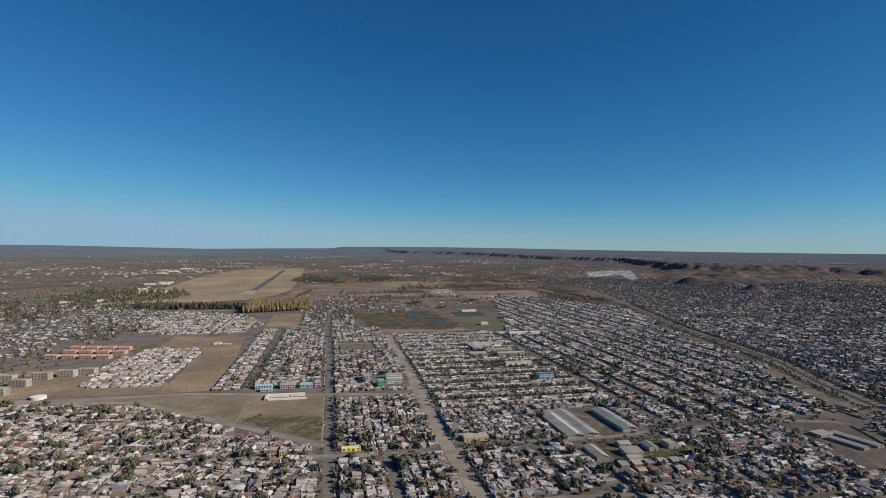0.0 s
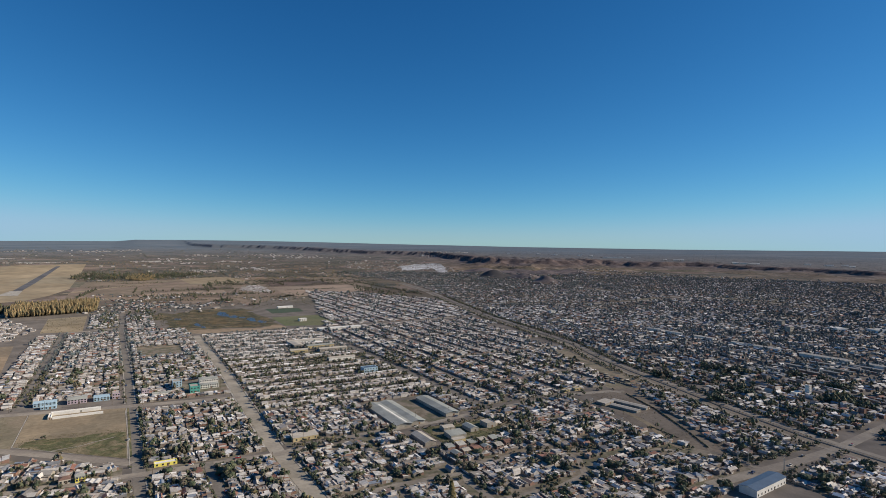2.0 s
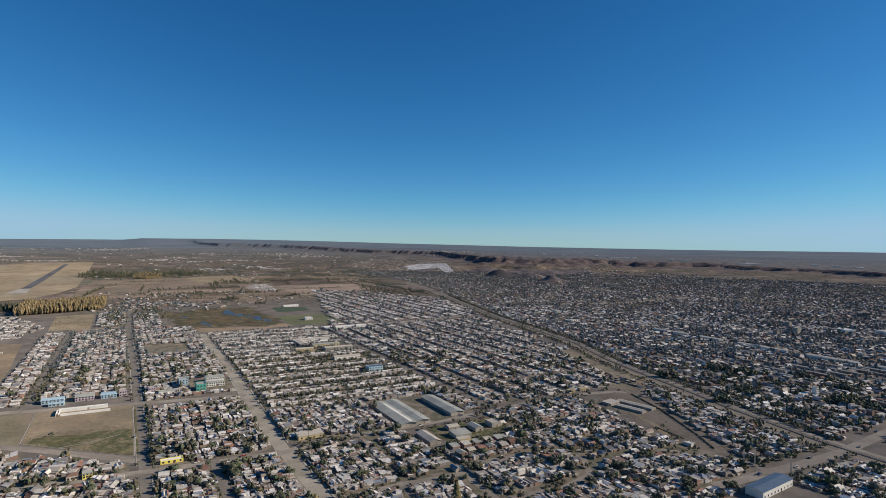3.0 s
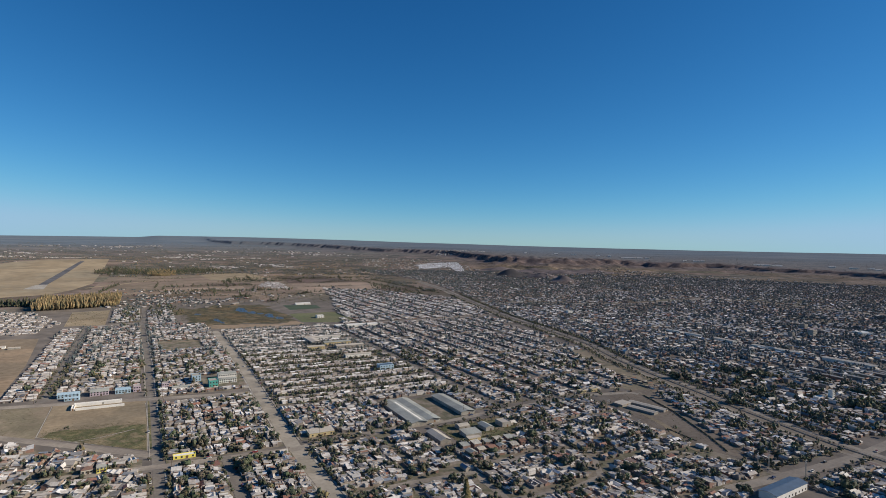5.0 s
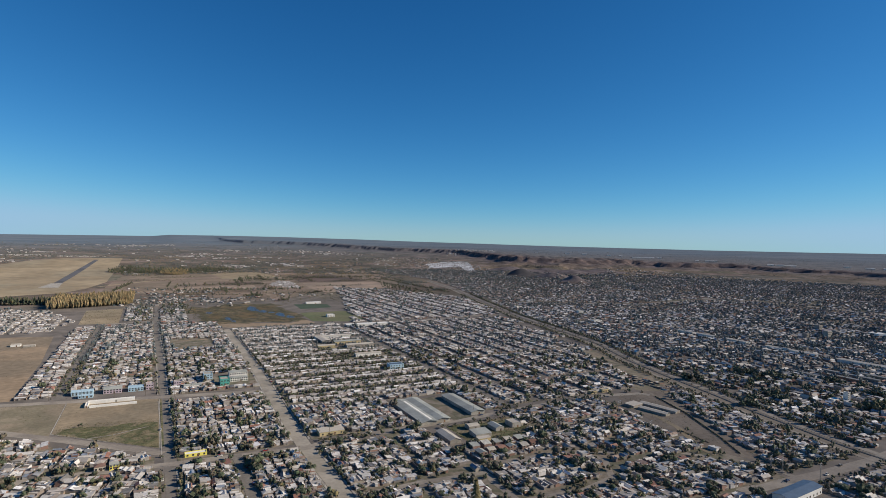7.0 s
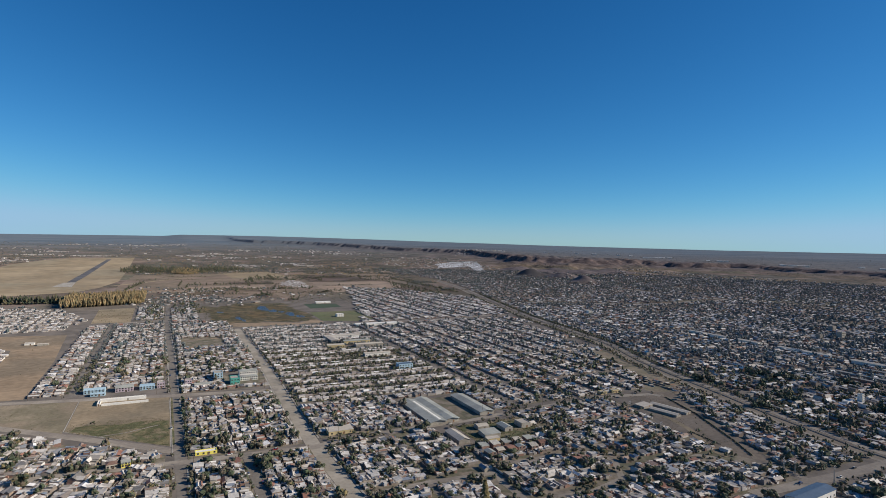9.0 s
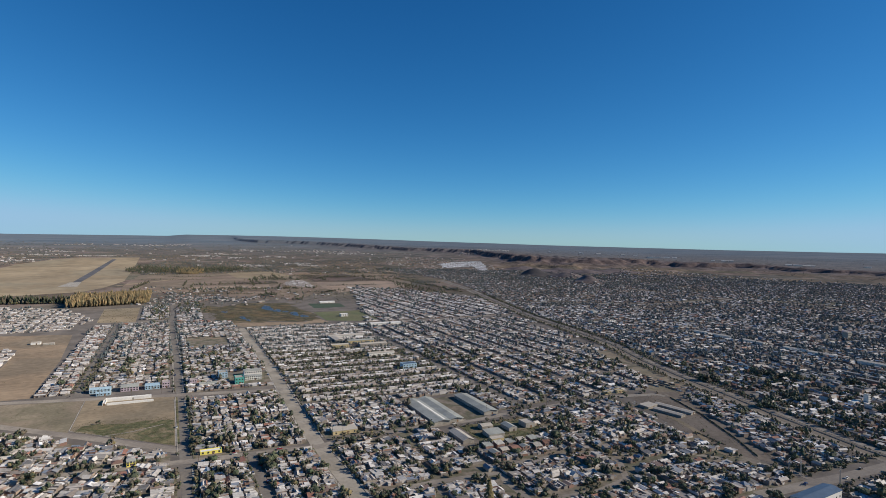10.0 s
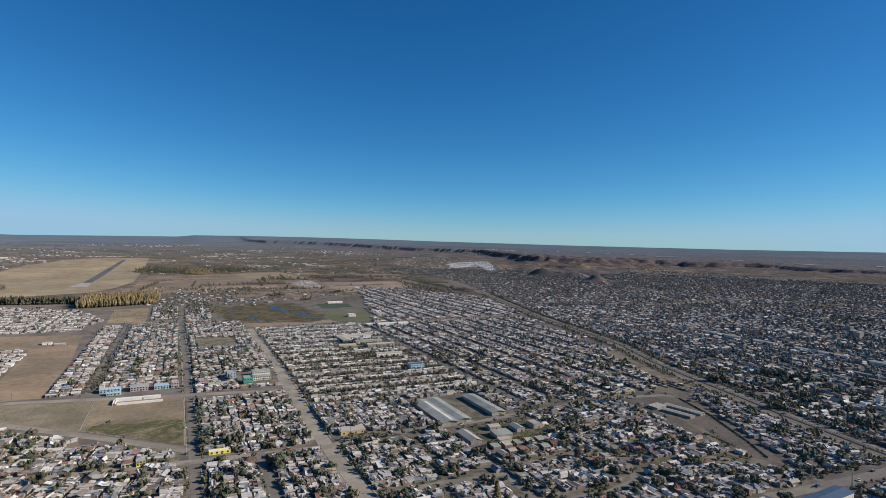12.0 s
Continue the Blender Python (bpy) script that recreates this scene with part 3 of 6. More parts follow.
for k in (1.3, 2.75):
    rail = Shape()
    for a, b in zip(offset(METRIC_RAIL, k), offset(METRIC_RAIL, k)[1:]):
        rail.poly([(a[0] - .05, a[1], .5), (a[0] + .05, a[1], .5), (b[0] + .05, b[1], .5), (b[0] - .05, b[1], .5), (a[0] - .05, a[1], .66), (a[0] + .05, a[1], .66), (b[0] + .05, b[1], .66), (b[0] - .05, b[1], .66)],
                  [(4, 5, 6, 7), (0, 3, 7, 4), (2, 1, 5, 6)])
    part("rail", rail, "steel", track, "steel rail")

# ---- open ground ----
M["plain_dirt"] = surface("trodden_dirt", [(.205, .172, .13), (.245, .205, .155), (.175, .155, .11), (.225, .185, .14)], None, 0.95, 0, 0.3, 0.03, 0.3)
M["reeds"] = surface("reeds", [(.10, .075, .04), (.07, .06, .035), (.13, .095, .05)], None, 0.95, 0, 0.3, 0.05, 0.45)
slab("pavement", [(-63, 551), (-63, 470), (4, 411), (4, 538)], -0.2, 0.10, "lot", "bare brown vacant lot", "vacant lot")
slab("pavement", [(-60, 466), (3.4, 413), (3.4, 470), (-15, 476), (-29, 473), (-45, 480), (-57, 478)], 0.0, 0.14, "grass", "overgrown grassy part of a vacant lot", "vacant lot")
slab("pavement", [(-229, 936), (-121, 918), (-108, 732), (-106, 574), (-151, 586), (-157, 740), (-163, 818), (-226, 846)], -0.2, 0.09, "field", "bare brown field", "field")
slab("pavement", [(-360, 705), (-240, 705), (-150, 612), (-110, 575), (-330, 575), (-360, 600)], -0.2, 0.05, "field", "bare dusty ground between housing estates", "field")
slab("pavement", [(-256, 880), (-168, 812), (-240, 790), (-262, 830)], -0.2, 0.06, "grass", "strip of dry grass", "field")
slab("pavement", [(-110, 1209), (-104, 1026), (-50, 1022), (-52, 1225)], -0.2, 0.06, "airfield", "dry grass field at the edge of town", "field")
drape("airfield", [(-513, 1381), (-575, 1600), (-598, 1790), (-560, 2136), (-590, 2600), (-600, 3022), (-560, 3500), (-461, 3821)], [(-191, 1586), (-179, 1625), (-168, 1665), (-155, 1708), (-146, 1774), (-136, 1846), (-125, 1925), (-128, 2056), (-130, 2207), (-133, 2383), (-138, 2590), (-144, 2837), (-151, 3139), (-158, 3362), (-164, 3620), (-171, 3918)], 90, 40, 0.15, "airfield", "dry yellow grass of an airfield", "airfield")
drape("road", [(-252, 1903), (-254, 2002), (-257, 2111), (-259, 2234), (-263, 2385), (-267, 2558), (-272, 2760), (-277, 2991), (-284, 3262), (-292, 3588)], [(-231, 1899), (-233, 1998), (-234, 2108), (-236, 2231), (-240, 2383), (-244, 2557), (-249, 2759), (-256, 2999), (-264, 3284), (-273, 3631)], 80, 3, 0.7, "runway", "dark asphalt runway", "runway")
drape("road", [(-265, 1750), (-258, 1894)], [(-220, 1740), (-231, 1910)], 8, 3, 0.5, "concrete", "pale concrete end of a runway", "runway")
slab("pavement", [(76, 1140), (133, 1250), (211, 1230), (236, 1075), (229, 990), (199, 944), (123, 980), (74, 1040)], -0.2, 0.06, "marsh", "dark marshy ground round shallow ponds", "marsh")
for i, (x, y, rx, ry) in enumerate(((95, 1130, 40, 90), (120, 1010, 50, 60), (190, 1190, 50, 50), (215, 1010, 26, 60))):
    slab("pavement", blob(x, y, rx, ry, 40 + i, .5), -0.2, 0.064 + .003 * i, "marsh", "dark marshy ground round shallow ponds", "marsh")
slab("pavement", [(60, 960), (120, 970), (200, 938), (232, 985), (240, 925), (110, 915)], -0.2, 0.05, "field", "bare ground beside the ponds", "field")
for i, (x, y, rx, ry) in enumerate(((172, 1150, 11, 34), (184, 1105, 7, 20), (206, 1050, 8, 26), (216, 1015, 6, 18), (196, 1085, 5, 11), (113, 1020, 5, 18), (118, 988, 4, 9), (90, 1110, 5, 11))):
    slab("water", blob(x, y, rx, ry, i), 0.0, 0.11 + .005 * i, "water", "shallow blue-grey pond water among reeds", "pond")
for i, (x, y, rx, ry) in enumerate(((150, 1060, 20, 40), (140, 1180, 22, 30), (200, 1160, 20, 26), (95, 1060, 14, 26), (180, 990, 22, 18))):
    slab("pavement", blob(x, y, rx, ry, 20 + i), -0.2, 0.085 + .004 * i, "reeds", "dark brown reed bed", "reeds")
slab("pavement", [(259, 1120), (263, 1205), (330, 1190), (325, 1131)], -0.2, 0.08, "turf", "dark green artificial turf pitch", "pitch")
slab("pavement", [(240, 948), (243, 1062), (334, 1066), (341, 950), (292, 928)], -0.2, 0.08, "green", "mown grass football pitch", "pitch")
slab("pavement", [(345, 300), (385, 398), (436, 386), (420, 353), (404, 319), (379, 269), (354, 232), (342, 256)], -0.2, 0.05, "dirt", "bare earth lot with tyre tracks", "vacant lot")
BARE = [(494, 585), (528, 562), (508, 498), (475, 420), (467, 376), (424, 376), (416, 398), (462, 459), (480, 526)]
slab("pavement", BARE, -0.2, 0.012, "plain_dirt", "bare dusty ground beside a railway crossing", "vacant lot")
slab("pavement", [(209.5, 385), (227.5, 388), (227.5, 452), (209.5, 450)], -0.2, 0.09, "yard", "bare earth yard between two warehouses", "yard")
slab("pavement", [(-330, 553), (-228, 548), (-155, 536), (-113, 498), (-64, 460), (-64, 551), (-126, 561), (-230, 558)], -0.2, 0.028, "plain_dirt", "bare trodden ground beside a vacant lot", "vacant lot")
slab("pavement", [(22, 765), (70, 770), (68, 840), (20, 838)], -0.2, 0.08, "field", "bare empty block", "vacant lot")

slab("pavement", [(197, 334), (256, 335), (257, 376), (197, 375)], -0.2, 0.07, "grass", "weedy yard round workshops", "yard")
M["plough"] = surface("ploughed_field", [(.11, .08, .07), (.14, .10, .085), (.095, .075, .065)], None, 0.95, 0, 0.1, 0.01, 0.3)
M["pale_field"] = surface("pale_fallow_field", [(.27, .205, .16), (.31, .235, .185), (.24, .19, .15)], None, 0.95, 0, 0.08, 0.01, 0.3)
M["heath"] = surface("brown_heath", [(.20, .15, .12), (.235, .175, .14), (.17, .14, .105), (.215, .165, .125)], None, 0.95, 0, 0.06, 0.008, 0.35)
drape("pavement", [(235, 1260), (250, 1500), (330, 1880), (400, 2330)], [(440, 1590), (660, 1560), (760, 1860), (900, 2250)], 40, 20, 0.2, "heath", "brown fallow heath at the edge of town", "field")
drape("pavement", [(-112, 1500), (-116, 1760), (-95, 2220)], [(240, 1560), (330, 1850), (330, 2330)], 40, 20, 0.22, "heath", "brown fallow field beside the airfield", "field")
drape("pavement", [(-138, 1750), (55, 2057), (309, 2392), (459, 2342)], [(-128, 1742), (63, 2045), (315, 2376), (459, 2322)], 50, 3, 0.6, "airfield", "pale grassy bank across the fields", "bank")
for left, right, mat, label in (([(410, 1795), (441, 2105)], [(649, 1806), (615, 2213)], "plough", "dark ploughed field"), ([(400, 1440), (389, 1582), (412, 1765)], [(640, 1560), (655, 1640), (652, 1795)], "pale_field", "pale fallow field"),
                                ([(720, 2300), (735, 2500)], [(900, 2190), (960, 2480)], "pale_field", "pale fallow field"), ([(200, 2000), (190, 2300)], [(400, 2010), (370, 2390)], "airfield", "dry olive pasture"),
                                ([(60, 1580), (50, 1680)], [(250, 1600), (260, 1720)], "pale_field", "pale fallow field"), ([(180, 1740), (170, 1840)], [(290, 1760), (300, 1850)], "plough", "dark ploughed field")):
    drape("pavement", left, right, 20, 12, 0.35, mat, label, "field")

# ---- houses ----
def gable(w, d, h, rise, over=0.06, thick=0.05, slot=1, along=True):
    """Walls with a two-sided roof in a box w by d by h."""
    s = Shape()
    x, y = w / 2, d / 2
    if along:
        s.poly([(-x, -y, 0), (x, -y, 0), (x, y, 0), (-x, y, 0), (-x, -y, h), (x, -y, h), (x, y, h), (-x, y, h), (-x, 0, h + rise), (x, 0, h + rise)],
               [(0, 1, 5, 4), (2, 3, 7, 6), (1, 2, 6, 9, 5), (3, 0, 4, 8, 7)], 0)
    r = Shape()
    ox, oy = x * (1 + over), y * (1 + over * 1.6)
    e = h - rise * over * 1.6
    for k in (-1, 1):
        r.poly([(-ox, k * oy, e), (ox, k * oy, e), (ox, 0, h + rise), (-ox, 0, h + rise), (-ox, k * oy, e + thick), (ox, k * oy, e + thick), (ox, 0, h + rise + thick), (-ox, 0, h + rise + thick)],
               [(4, 5, 6, 7), (0, 1, 5, 4), (1, 2, 6, 5), (3, 0, 4, 7), (3, 2, 1, 0)] if k < 0 else [(7, 6, 5, 4), (4, 5, 1, 0), (5, 6, 2, 1), (7, 4, 0, 3), (0, 1, 2, 3)], slot)
    return s, r


def lean_to(w, d, h, rise, over=0.05, thick=0.05, slot=1):
    s, r = Shape(), Shape()
    x, y = w / 2, d / 2
    s.poly([(-x, -y, 0), (x, -y, 0), (x, y, 0), (-x, y, 0), (-x, -y, h), (x, -y, h), (x, y, h + rise), (-x, y, h + rise)], [(0, 1, 5, 4), (1, 2, 6, 5), (2, 3, 7, 6), (3, 0, 4, 7)], 0)
    ox, oy, g = x * (1 + over), y * (1 + over), rise * over / 2
    p = [(-ox, -oy, h - g), (ox, -oy, h - g), (ox, oy, h + rise + g), (-ox, oy, h + rise + g)]
    r.poly(p + [(a, b, c + thick) for a, b, c in p], [(4, 5, 6, 7), (0, 1, 5, 4), (1, 2, 6, 5), (2, 3, 7, 6), (3, 0, 4, 7), (3, 2, 1, 0)], slot)
    return s, r


def hip(w, d, h, rise, over=0.06, thick=0.05, slot=1):
    s, r = Shape(), Shape()
    x, y = w / 2, d / 2
    s.box(-x, x, -y, y, 0, h, 0)
    ox, oy, q = x * (1 + over), y * (1 + over), max(x - y, x * 0.25)
    r.poly([(-ox, -oy, h), (ox, -oy, h), (ox, oy, h), (-ox, oy, h), (-ox, -oy, h + thick), (ox, -oy, h + thick), (ox, oy, h + thick), (-ox, oy, h + thick), (-q, 0, h + rise), (q, 0, h + rise)],
           [(0, 1, 5, 4), (1, 2, 6, 5), (2, 3, 7, 6), (3, 0, 4, 7), (4, 5, 9, 8), (5, 6, 9), (6, 7, 8, 9), (7, 4, 8), (3, 2, 1, 0)], slot)
    return s, r


def flat(w, d, h, rim=0.3, slot=1):
    s, r = Shape(), Shape()
    x, y = w / 2, d / 2
    t = 0.02 * (w + d)
    s.poly([(-x, -y, 0), (x, -y, 0), (x, y, 0), (-x, y, 0), (-x, -y, h + rim), (x, -y, h + rim), (x, y, h + rim), (-x, y, h + rim),
            (-x + t, -y + t, h + rim), (x - t, -y + t, h + rim), (x - t, y - t, h + rim), (-x + t, y - t, h + rim), (-x + t, -y + t, h), (x - t, -y + t, h), (x - t, y - t, h), (-x + t, y - t, h)],
           [(0, 1, 5, 4), (1, 2, 6, 5), (2, 3, 7, 6), (3, 0, 4, 7), (4, 5, 9, 8), (5, 6, 10, 9), (6, 7, 11, 10), (7, 4, 8, 11), (8, 9, 13, 12), (9, 10, 14, 13), (10, 11, 15, 14), (11, 8, 12, 15)], 0)
    r.box(-x + t, x - t, -y + t, y - t, h - 0.1 * rim, h + 0.1 * rim, slot)
    return s, r


def merged(*shapes):
    m = Shape()
    for s in shapes:
        k = len(m.v)
        m.v += s.v
        m.f += [tuple(i + k for i in q) for q in s.f]
        m.s += s.s
    return m


def fitted(pair, sx, sy, sz, ox=0.0, oy=0.0, quarter=0):
    """Walls and roof of unit size, turned by quarters, scaled and moved within a lot."""
    m = merged(*pair)
    for _ in range(quarter):
        m.v = [(-y, x, z) for x, y, z in m.v]
    m.v = [(x * sx + ox, y * sy + oy, z * sz) for x, y, z in m.v]
    return m


# small houses grown by additions: a main roof with wings, lean-tos and sheds
UNIT_HOUSES = [
    merged(fitted(gable(1, 1, .64, .36), 1, .56, 1, 0, .22), fitted(gable(1, 1, .66, .34), .44, .56, .92, -.27, -.21, 1), fitted(lean_to(1, 1, .72, .2), .46, .34, .68, .26, -.20, 2)),
    merged(fitted(lean_to(1, 1, .70, .26), .60, .96, 1, -.20, .0, 1), fitted(lean_to(1, 1, .80, .16), .38, .62, .78, .30, .16, 3), fitted(flat(1, 1, .88, .1), .30, .26, .7, .30, -.32)),
    merged(fitted(hip(1, 1, .64, .36), .80, .74, 1, -.08, .12), fitted(lean_to(1, 1, .8, .16), .5, .34, .72, -.2, -.36), fitted(gable(1, 1, .7, .3), .26, .5, .74, .38, -.18, 1)),
    merged(fitted(flat(1, 1, .88, .1), .72, .76, .82, -.12, .08), fitted(flat(1, 1, .9, .1), .36, .42, 1.12, -.26, .22), fitted(lean_to(1, 1, .8, .14), .3, .7, .66, .36, -.05, 1), fitted(lean_to(1, 1, .84, .1), .6, .24, .6, -.1, -.38)),
    merged(fitted(gable(1, 1, .70, .30), .96, .40, .92, 0, .28), fitted(gable(1, 1, .70, .30), .80, .38, 1, -.06, -.10), fitted(lean_to(1, 1, .84, .12), .42, .24, .64, .24, -.38)),
    merged(fitted(lean_to(1, 1, .84, .12), .94, .52, .96, 0, .22), fitted(lean_to(1, 1, .78, .18), .50, .44, .82, -.22, -.26, 2), fitted(gable(1, 1, .7, .3), .34, .40, .8, .28, -.26, 1)),
]
LOTS = []     # x, y, turn, width, depth, height, kind
TREES = []    # x, y, size
WALLRUNS = []  # x0, y0, x1, y1


def fill(x0, x1, y0, y1, lot_x, lot_y, cover=0.9, tree=0.5, gap=0.06, keep=None, angle=0.0, pivot=(0, 0), two=0.10):
    """House lots in a rectangle, one to a cell, with yard trees between."""
    x0, x1, y0, y1 = x0 * K, x1 * K, y0 * K, y1 * K
    lot_x, lot_y = lot_x * 1.06, lot_y * 1.04
    nx, ny = max(1, round((x1 - x0) / lot_x)), max(1, round((y1 - y0) / lot_y))
    cw, cd = (x1 - x0) / nx, (y1 - y0) / ny
    c, s = math.cos(angle), math.sin(angle)

    def place(x, y):
        return pivot[0] + x * c - y * s, pivot[1] + x * s + y * c

    for i in range(nx):
        for j in range(ny):
            cx, cy = x0 + (i + .5) * cw, y0 + (j + .5) * cd
            px, py = place(cx, cy)
            if keep is not None and not keep(px / K, py / K):
                continue
            if rng.random() > gap:
                w, d = cw * rng.uniform(.66, 1.04) * cover ** .5, cd * rng.uniform(.56, .98) * cover ** .5
                ox, oy = (cw - w) * rng.uniform(-.5, .5), (cd - d) * rng.uniform(-.5, .5)
                h = rng.uniform(2.4, 3.2) + (1.9 if rng.random() < two * .7 else 0)
                px, py = place(cx + ox, cy + oy)
                q = rng.integers(0, 4)
                LOTS.append((px, py, angle + q * math.pi / 2 + rng.normal(0, .07), *((w, d) if q % 2 == 0 else (d, w)), h, rng.choice(6, p=[.36, .22, .12, .10, .14, .06])))
                for _ in range(rng.choice(4, p=[.0, .25, .45, .30])):
                    w2, d2 = cw * rng.uniform(.25, .6), cd * rng.uniform(.18, .42)
                    px, py = place(cx + (cw - w2) * rng.uniform(-.5, .5), cy + (cd - d2) * rng.choice((-.5, .5, rng.uniform(-.5, .5))))
                    LOTS.append((px, py, angle + rng.normal(0, .03), w2, d2, rng.uniform(2.0, 3.2), rng.choice((0, 1, 3, 5, 1))))
            if math.hypot(*place(cx, cy)) < 800:
                for sx in (0, 1):
                    ax, ay = place(cx - cw * .5, cy + (sx - .5) * cd)
                    bx, by = place(cx + cw * (.5 if sx else -.5), cy + .5 * cd)
                    if rng.random() < .6:
                        WALLRUNS.append((ax, ay, bx, by, rng.uniform(1.2, 1.9)))
            for _ in range(rng.poisson(tree * .95)):
                px, py = place(cx + cw * rng.uniform(-.55, .55), cy + cd * rng.uniform(-.55, .55))
                TREES.append((px, py, rng.uniform(3, 5.5) if rng.random() < .55 else rng.uniform(6, 13)))


BLOCKS = []


def block(x0, x1, y0, y1, lot_x=10, lot_y=14, label="yards and pavement of a block of houses", **k):
    BLOCKS.append(label)
    slab("pavement", [(x0, y0), (x1, y0), (x1, y1), (x0, y1)], -0.2, 0.14 + 0.004 * (len(BLOCKS) % 14), "yard", label, "city block")
    fill(x0 + 1, x1 - 1, y0 + 1, y1 - 1, lot_x, lot_y, **k)




def in_view(x, y):
    a = math.degrees(math.atan2(x, y))
    return -33 < a < 72


# between the narrow street and the asphalt street
for y0 in range(576, 1000, 71):
    block(-66, 0, y0 + (12 if y0 == 576 else 0), min(y0 + 64, 1005), 8.5, 10.5, tree=.95, keep=lambda x, y: not (y < 592))
fill(-103, -78, 575, 990, 9, 11, tree=.25, gap=.15, keep=lambda x, y: x > -118 + (y - 575) * .03)
# between the asphalt street and the boulevard
for y0, y1 in ((205, 285), (291, 371)):
    block(14.6, 44.5, y0, y1, 8.5, 10, tree=1.15)
    block(51.5, 87, y0, y1, 8.5, 10, tree=1.15)
block(13.8, 85.5, 383, 452, 8.5, 10.5, tree=1.15, keep=lambda x, y: not (x < 34 and y < 393))
block(13.6, 87.5, 456, 523, 8.5, 10.5, tree=1.15)
block(13, 90, 546, 606, 8.5, 10.5, tree=.85, keep=lambda x, y: not (52 < x < 88 and 558 < y < 602))
for y0 in range(613, 880, 54):
    block(11.5, 92.5, y0, y0 + 48, 8.5, 10.5, tree=.85, keep=lambda x, y: not (20 < x < 72 and 764 < y < 842))
block(9, 93, 888, 934, 9, 11, tree=1.1)
block(8, 92, 941, 985, 9, 11, tree=1.2)
# the newer blocks beside the marsh
strip("road", [(1, 1030), (5, 1090), (3, 1243), (-10, 1420)], 6, -0.2, 0.174, "asphalt", "worn narrow street at the edge of town")
for y0 in range(1042, 1240, 52):
    block(-46, -1.5, y0, y0 + 46, 9, 11, tree=1.0, gap=.1)
    block(8.5, 52, y0 - 48, y0 - 2, 9, 11, tree=1.0, gap=.1)
# row houses right of the boulevard
ROW0 = len(LOTS)
for k, y0 in enumerate(range(478, 890, 31)):
    slab("pavement", [(103, y0), (266, y0), (266, y0 + 23), (103, y0 + 23)], -0.2, 0.15 + .005 * (k % 2), "yard", "narrow block of terraced row houses", "city block")
    x = 105.0
    while x < 263:
        w = rng.uniform(5.6, 6.6)
        for yy, turn in ((y0 + 5.2, 0), (y0 + 17.4, math.pi)):
            cx = x + w / 2
            if rng.random() < .05 or 180 < cx < 262 and yy < 482 or 150 < cx < 262 and (765 < yy < 792 or 700 < yy < 745 or 636 < yy < 652) and cx > 184 or 222 < cx < 248 and 560 < yy < 580:
                continue
            LOTS.append((K * cx, K * (yy + rng.normal(0, .4)), turn + rng.normal(0, .015), K * w * rng.uniform(.74, .98), K * rng.uniform(4.2, 6.4), rng.uniform(2.7, 3.5) + (2.2 if rng.random() < .04 else 0), rng.choice((4, 4, 5, 1, 0))))
            if rng.random() < .8:
                LOTS.append((K * (cx + rng.normal(0, 1)), K * (yy + (5.0 if turn == 0 else -5.0)), turn, K * rng.uniform(2, 4), K * rng.uniform(2, 3.4), rng.uniform(2.0, 2.7), 5))
        for _ in range(rng.poisson(7.0)):
            TREES.append((K * (x + rng.uniform(0, 6)), K * (y0 + rng.choice((-2.0, 11.3, 11.3, 24.6, 25.4)) + rng.normal(0, 1.4)), rng.uniform(3.4, 7.6)))
        x += w
ROW1 = len(LOTS)
block(98.6, 179, 388, 470, 8.5, 10.5, tree=1.1, keep=lambda x, y: not (x < 126 and y < 402))
block(246, 266, 398, 472, 8.5, 9, tree=.9, cover=1.0)
block(183, 244, 458, 474, 8.5, 9, tree=.8, cover=1.0)
# rows parallel to the boulevard
for k in range(10):
    x0 = 278 + 31 * k
    for y0, y1 in ((403, 468), (474, 590), (597, 740), (747, 895)):
        xa, xb = x0, x0 + 23
        ya = y0
        while ya < y1 and rail_x(ya) - 17 < xb:
            ya += 8
        if y1 - ya > 22:
            block(xa, xb, ya, y1, 9.5, 8, cover=1.0, tree=1.0, gap=.05, two=.04, label="narrow block of houses with yard trees")
# south of the cross street
SOUTH = dict(tree=1.35, cover=1.0, two=.08)
strip("road", [(173, 150), (178, 279), (186, 300), (204, 299), (235, 298), (259, 293), (262, 275), (246, 252), (220, 246), (172, 250)], 4.4, -0.2, 0.06, "gravel", "dusty curving street between houses")
strip("road", [(154, 378), (145, 326), (138, 288), (132, 150)], 4.5, -0.2, 0.05, "asphalt", "narrow shaded street")
strip("road", [(104, 292), (139, 293), (182, 290)], 5, -0.2, 0.055, "gravel", "narrow dusty street")
strip("road", [(262, 290), (320, 262), (352, 225), (350, 204)], 4.6, -0.2, 0.06, "gravel", "dusty street between houses")
block(99.5, 148, 297, 370, 9, 9.5, **SOUTH, keep=lambda x, y: x < 137 + (y - 290) * .18)
block(144, 180, 303, 377, 9, 9.5, **SOUTH, keep=lambda x, y: x > 144 + (y - 288) * .17)
block(99.5, 133, 190, 289, 9, 9.5, **SOUTH)
block(138, 170, 190, 287, 9, 9.5, **SOUTH)
block(184, 246, 303, 333, 9, 9.5, **SOUTH)
block(182, 244, 254, 294, 9, 9.5, **SOUTH)
block(178, 262, 190, 243, 9, 9.5, **SOUTH)
block(248, 301, 298, 346, 9, 9.5, **SOUTH, keep=lambda x, y: y > 306)
block(256, 321, 348, 386, 9, 9.5, **SOUTH)
block(304, 346, 284, 345, 9, 9.5, **SOUTH)
block(266, 314, 210, 264, 9, 9.5, **SOUTH, keep=lambda x, y: y < 272 - (x - 262) * .35)
block(316, 344, 208, 250, 9, 9.5, **SOUTH, keep=lambda x, y: y < 225 + (344 - x) * .9)
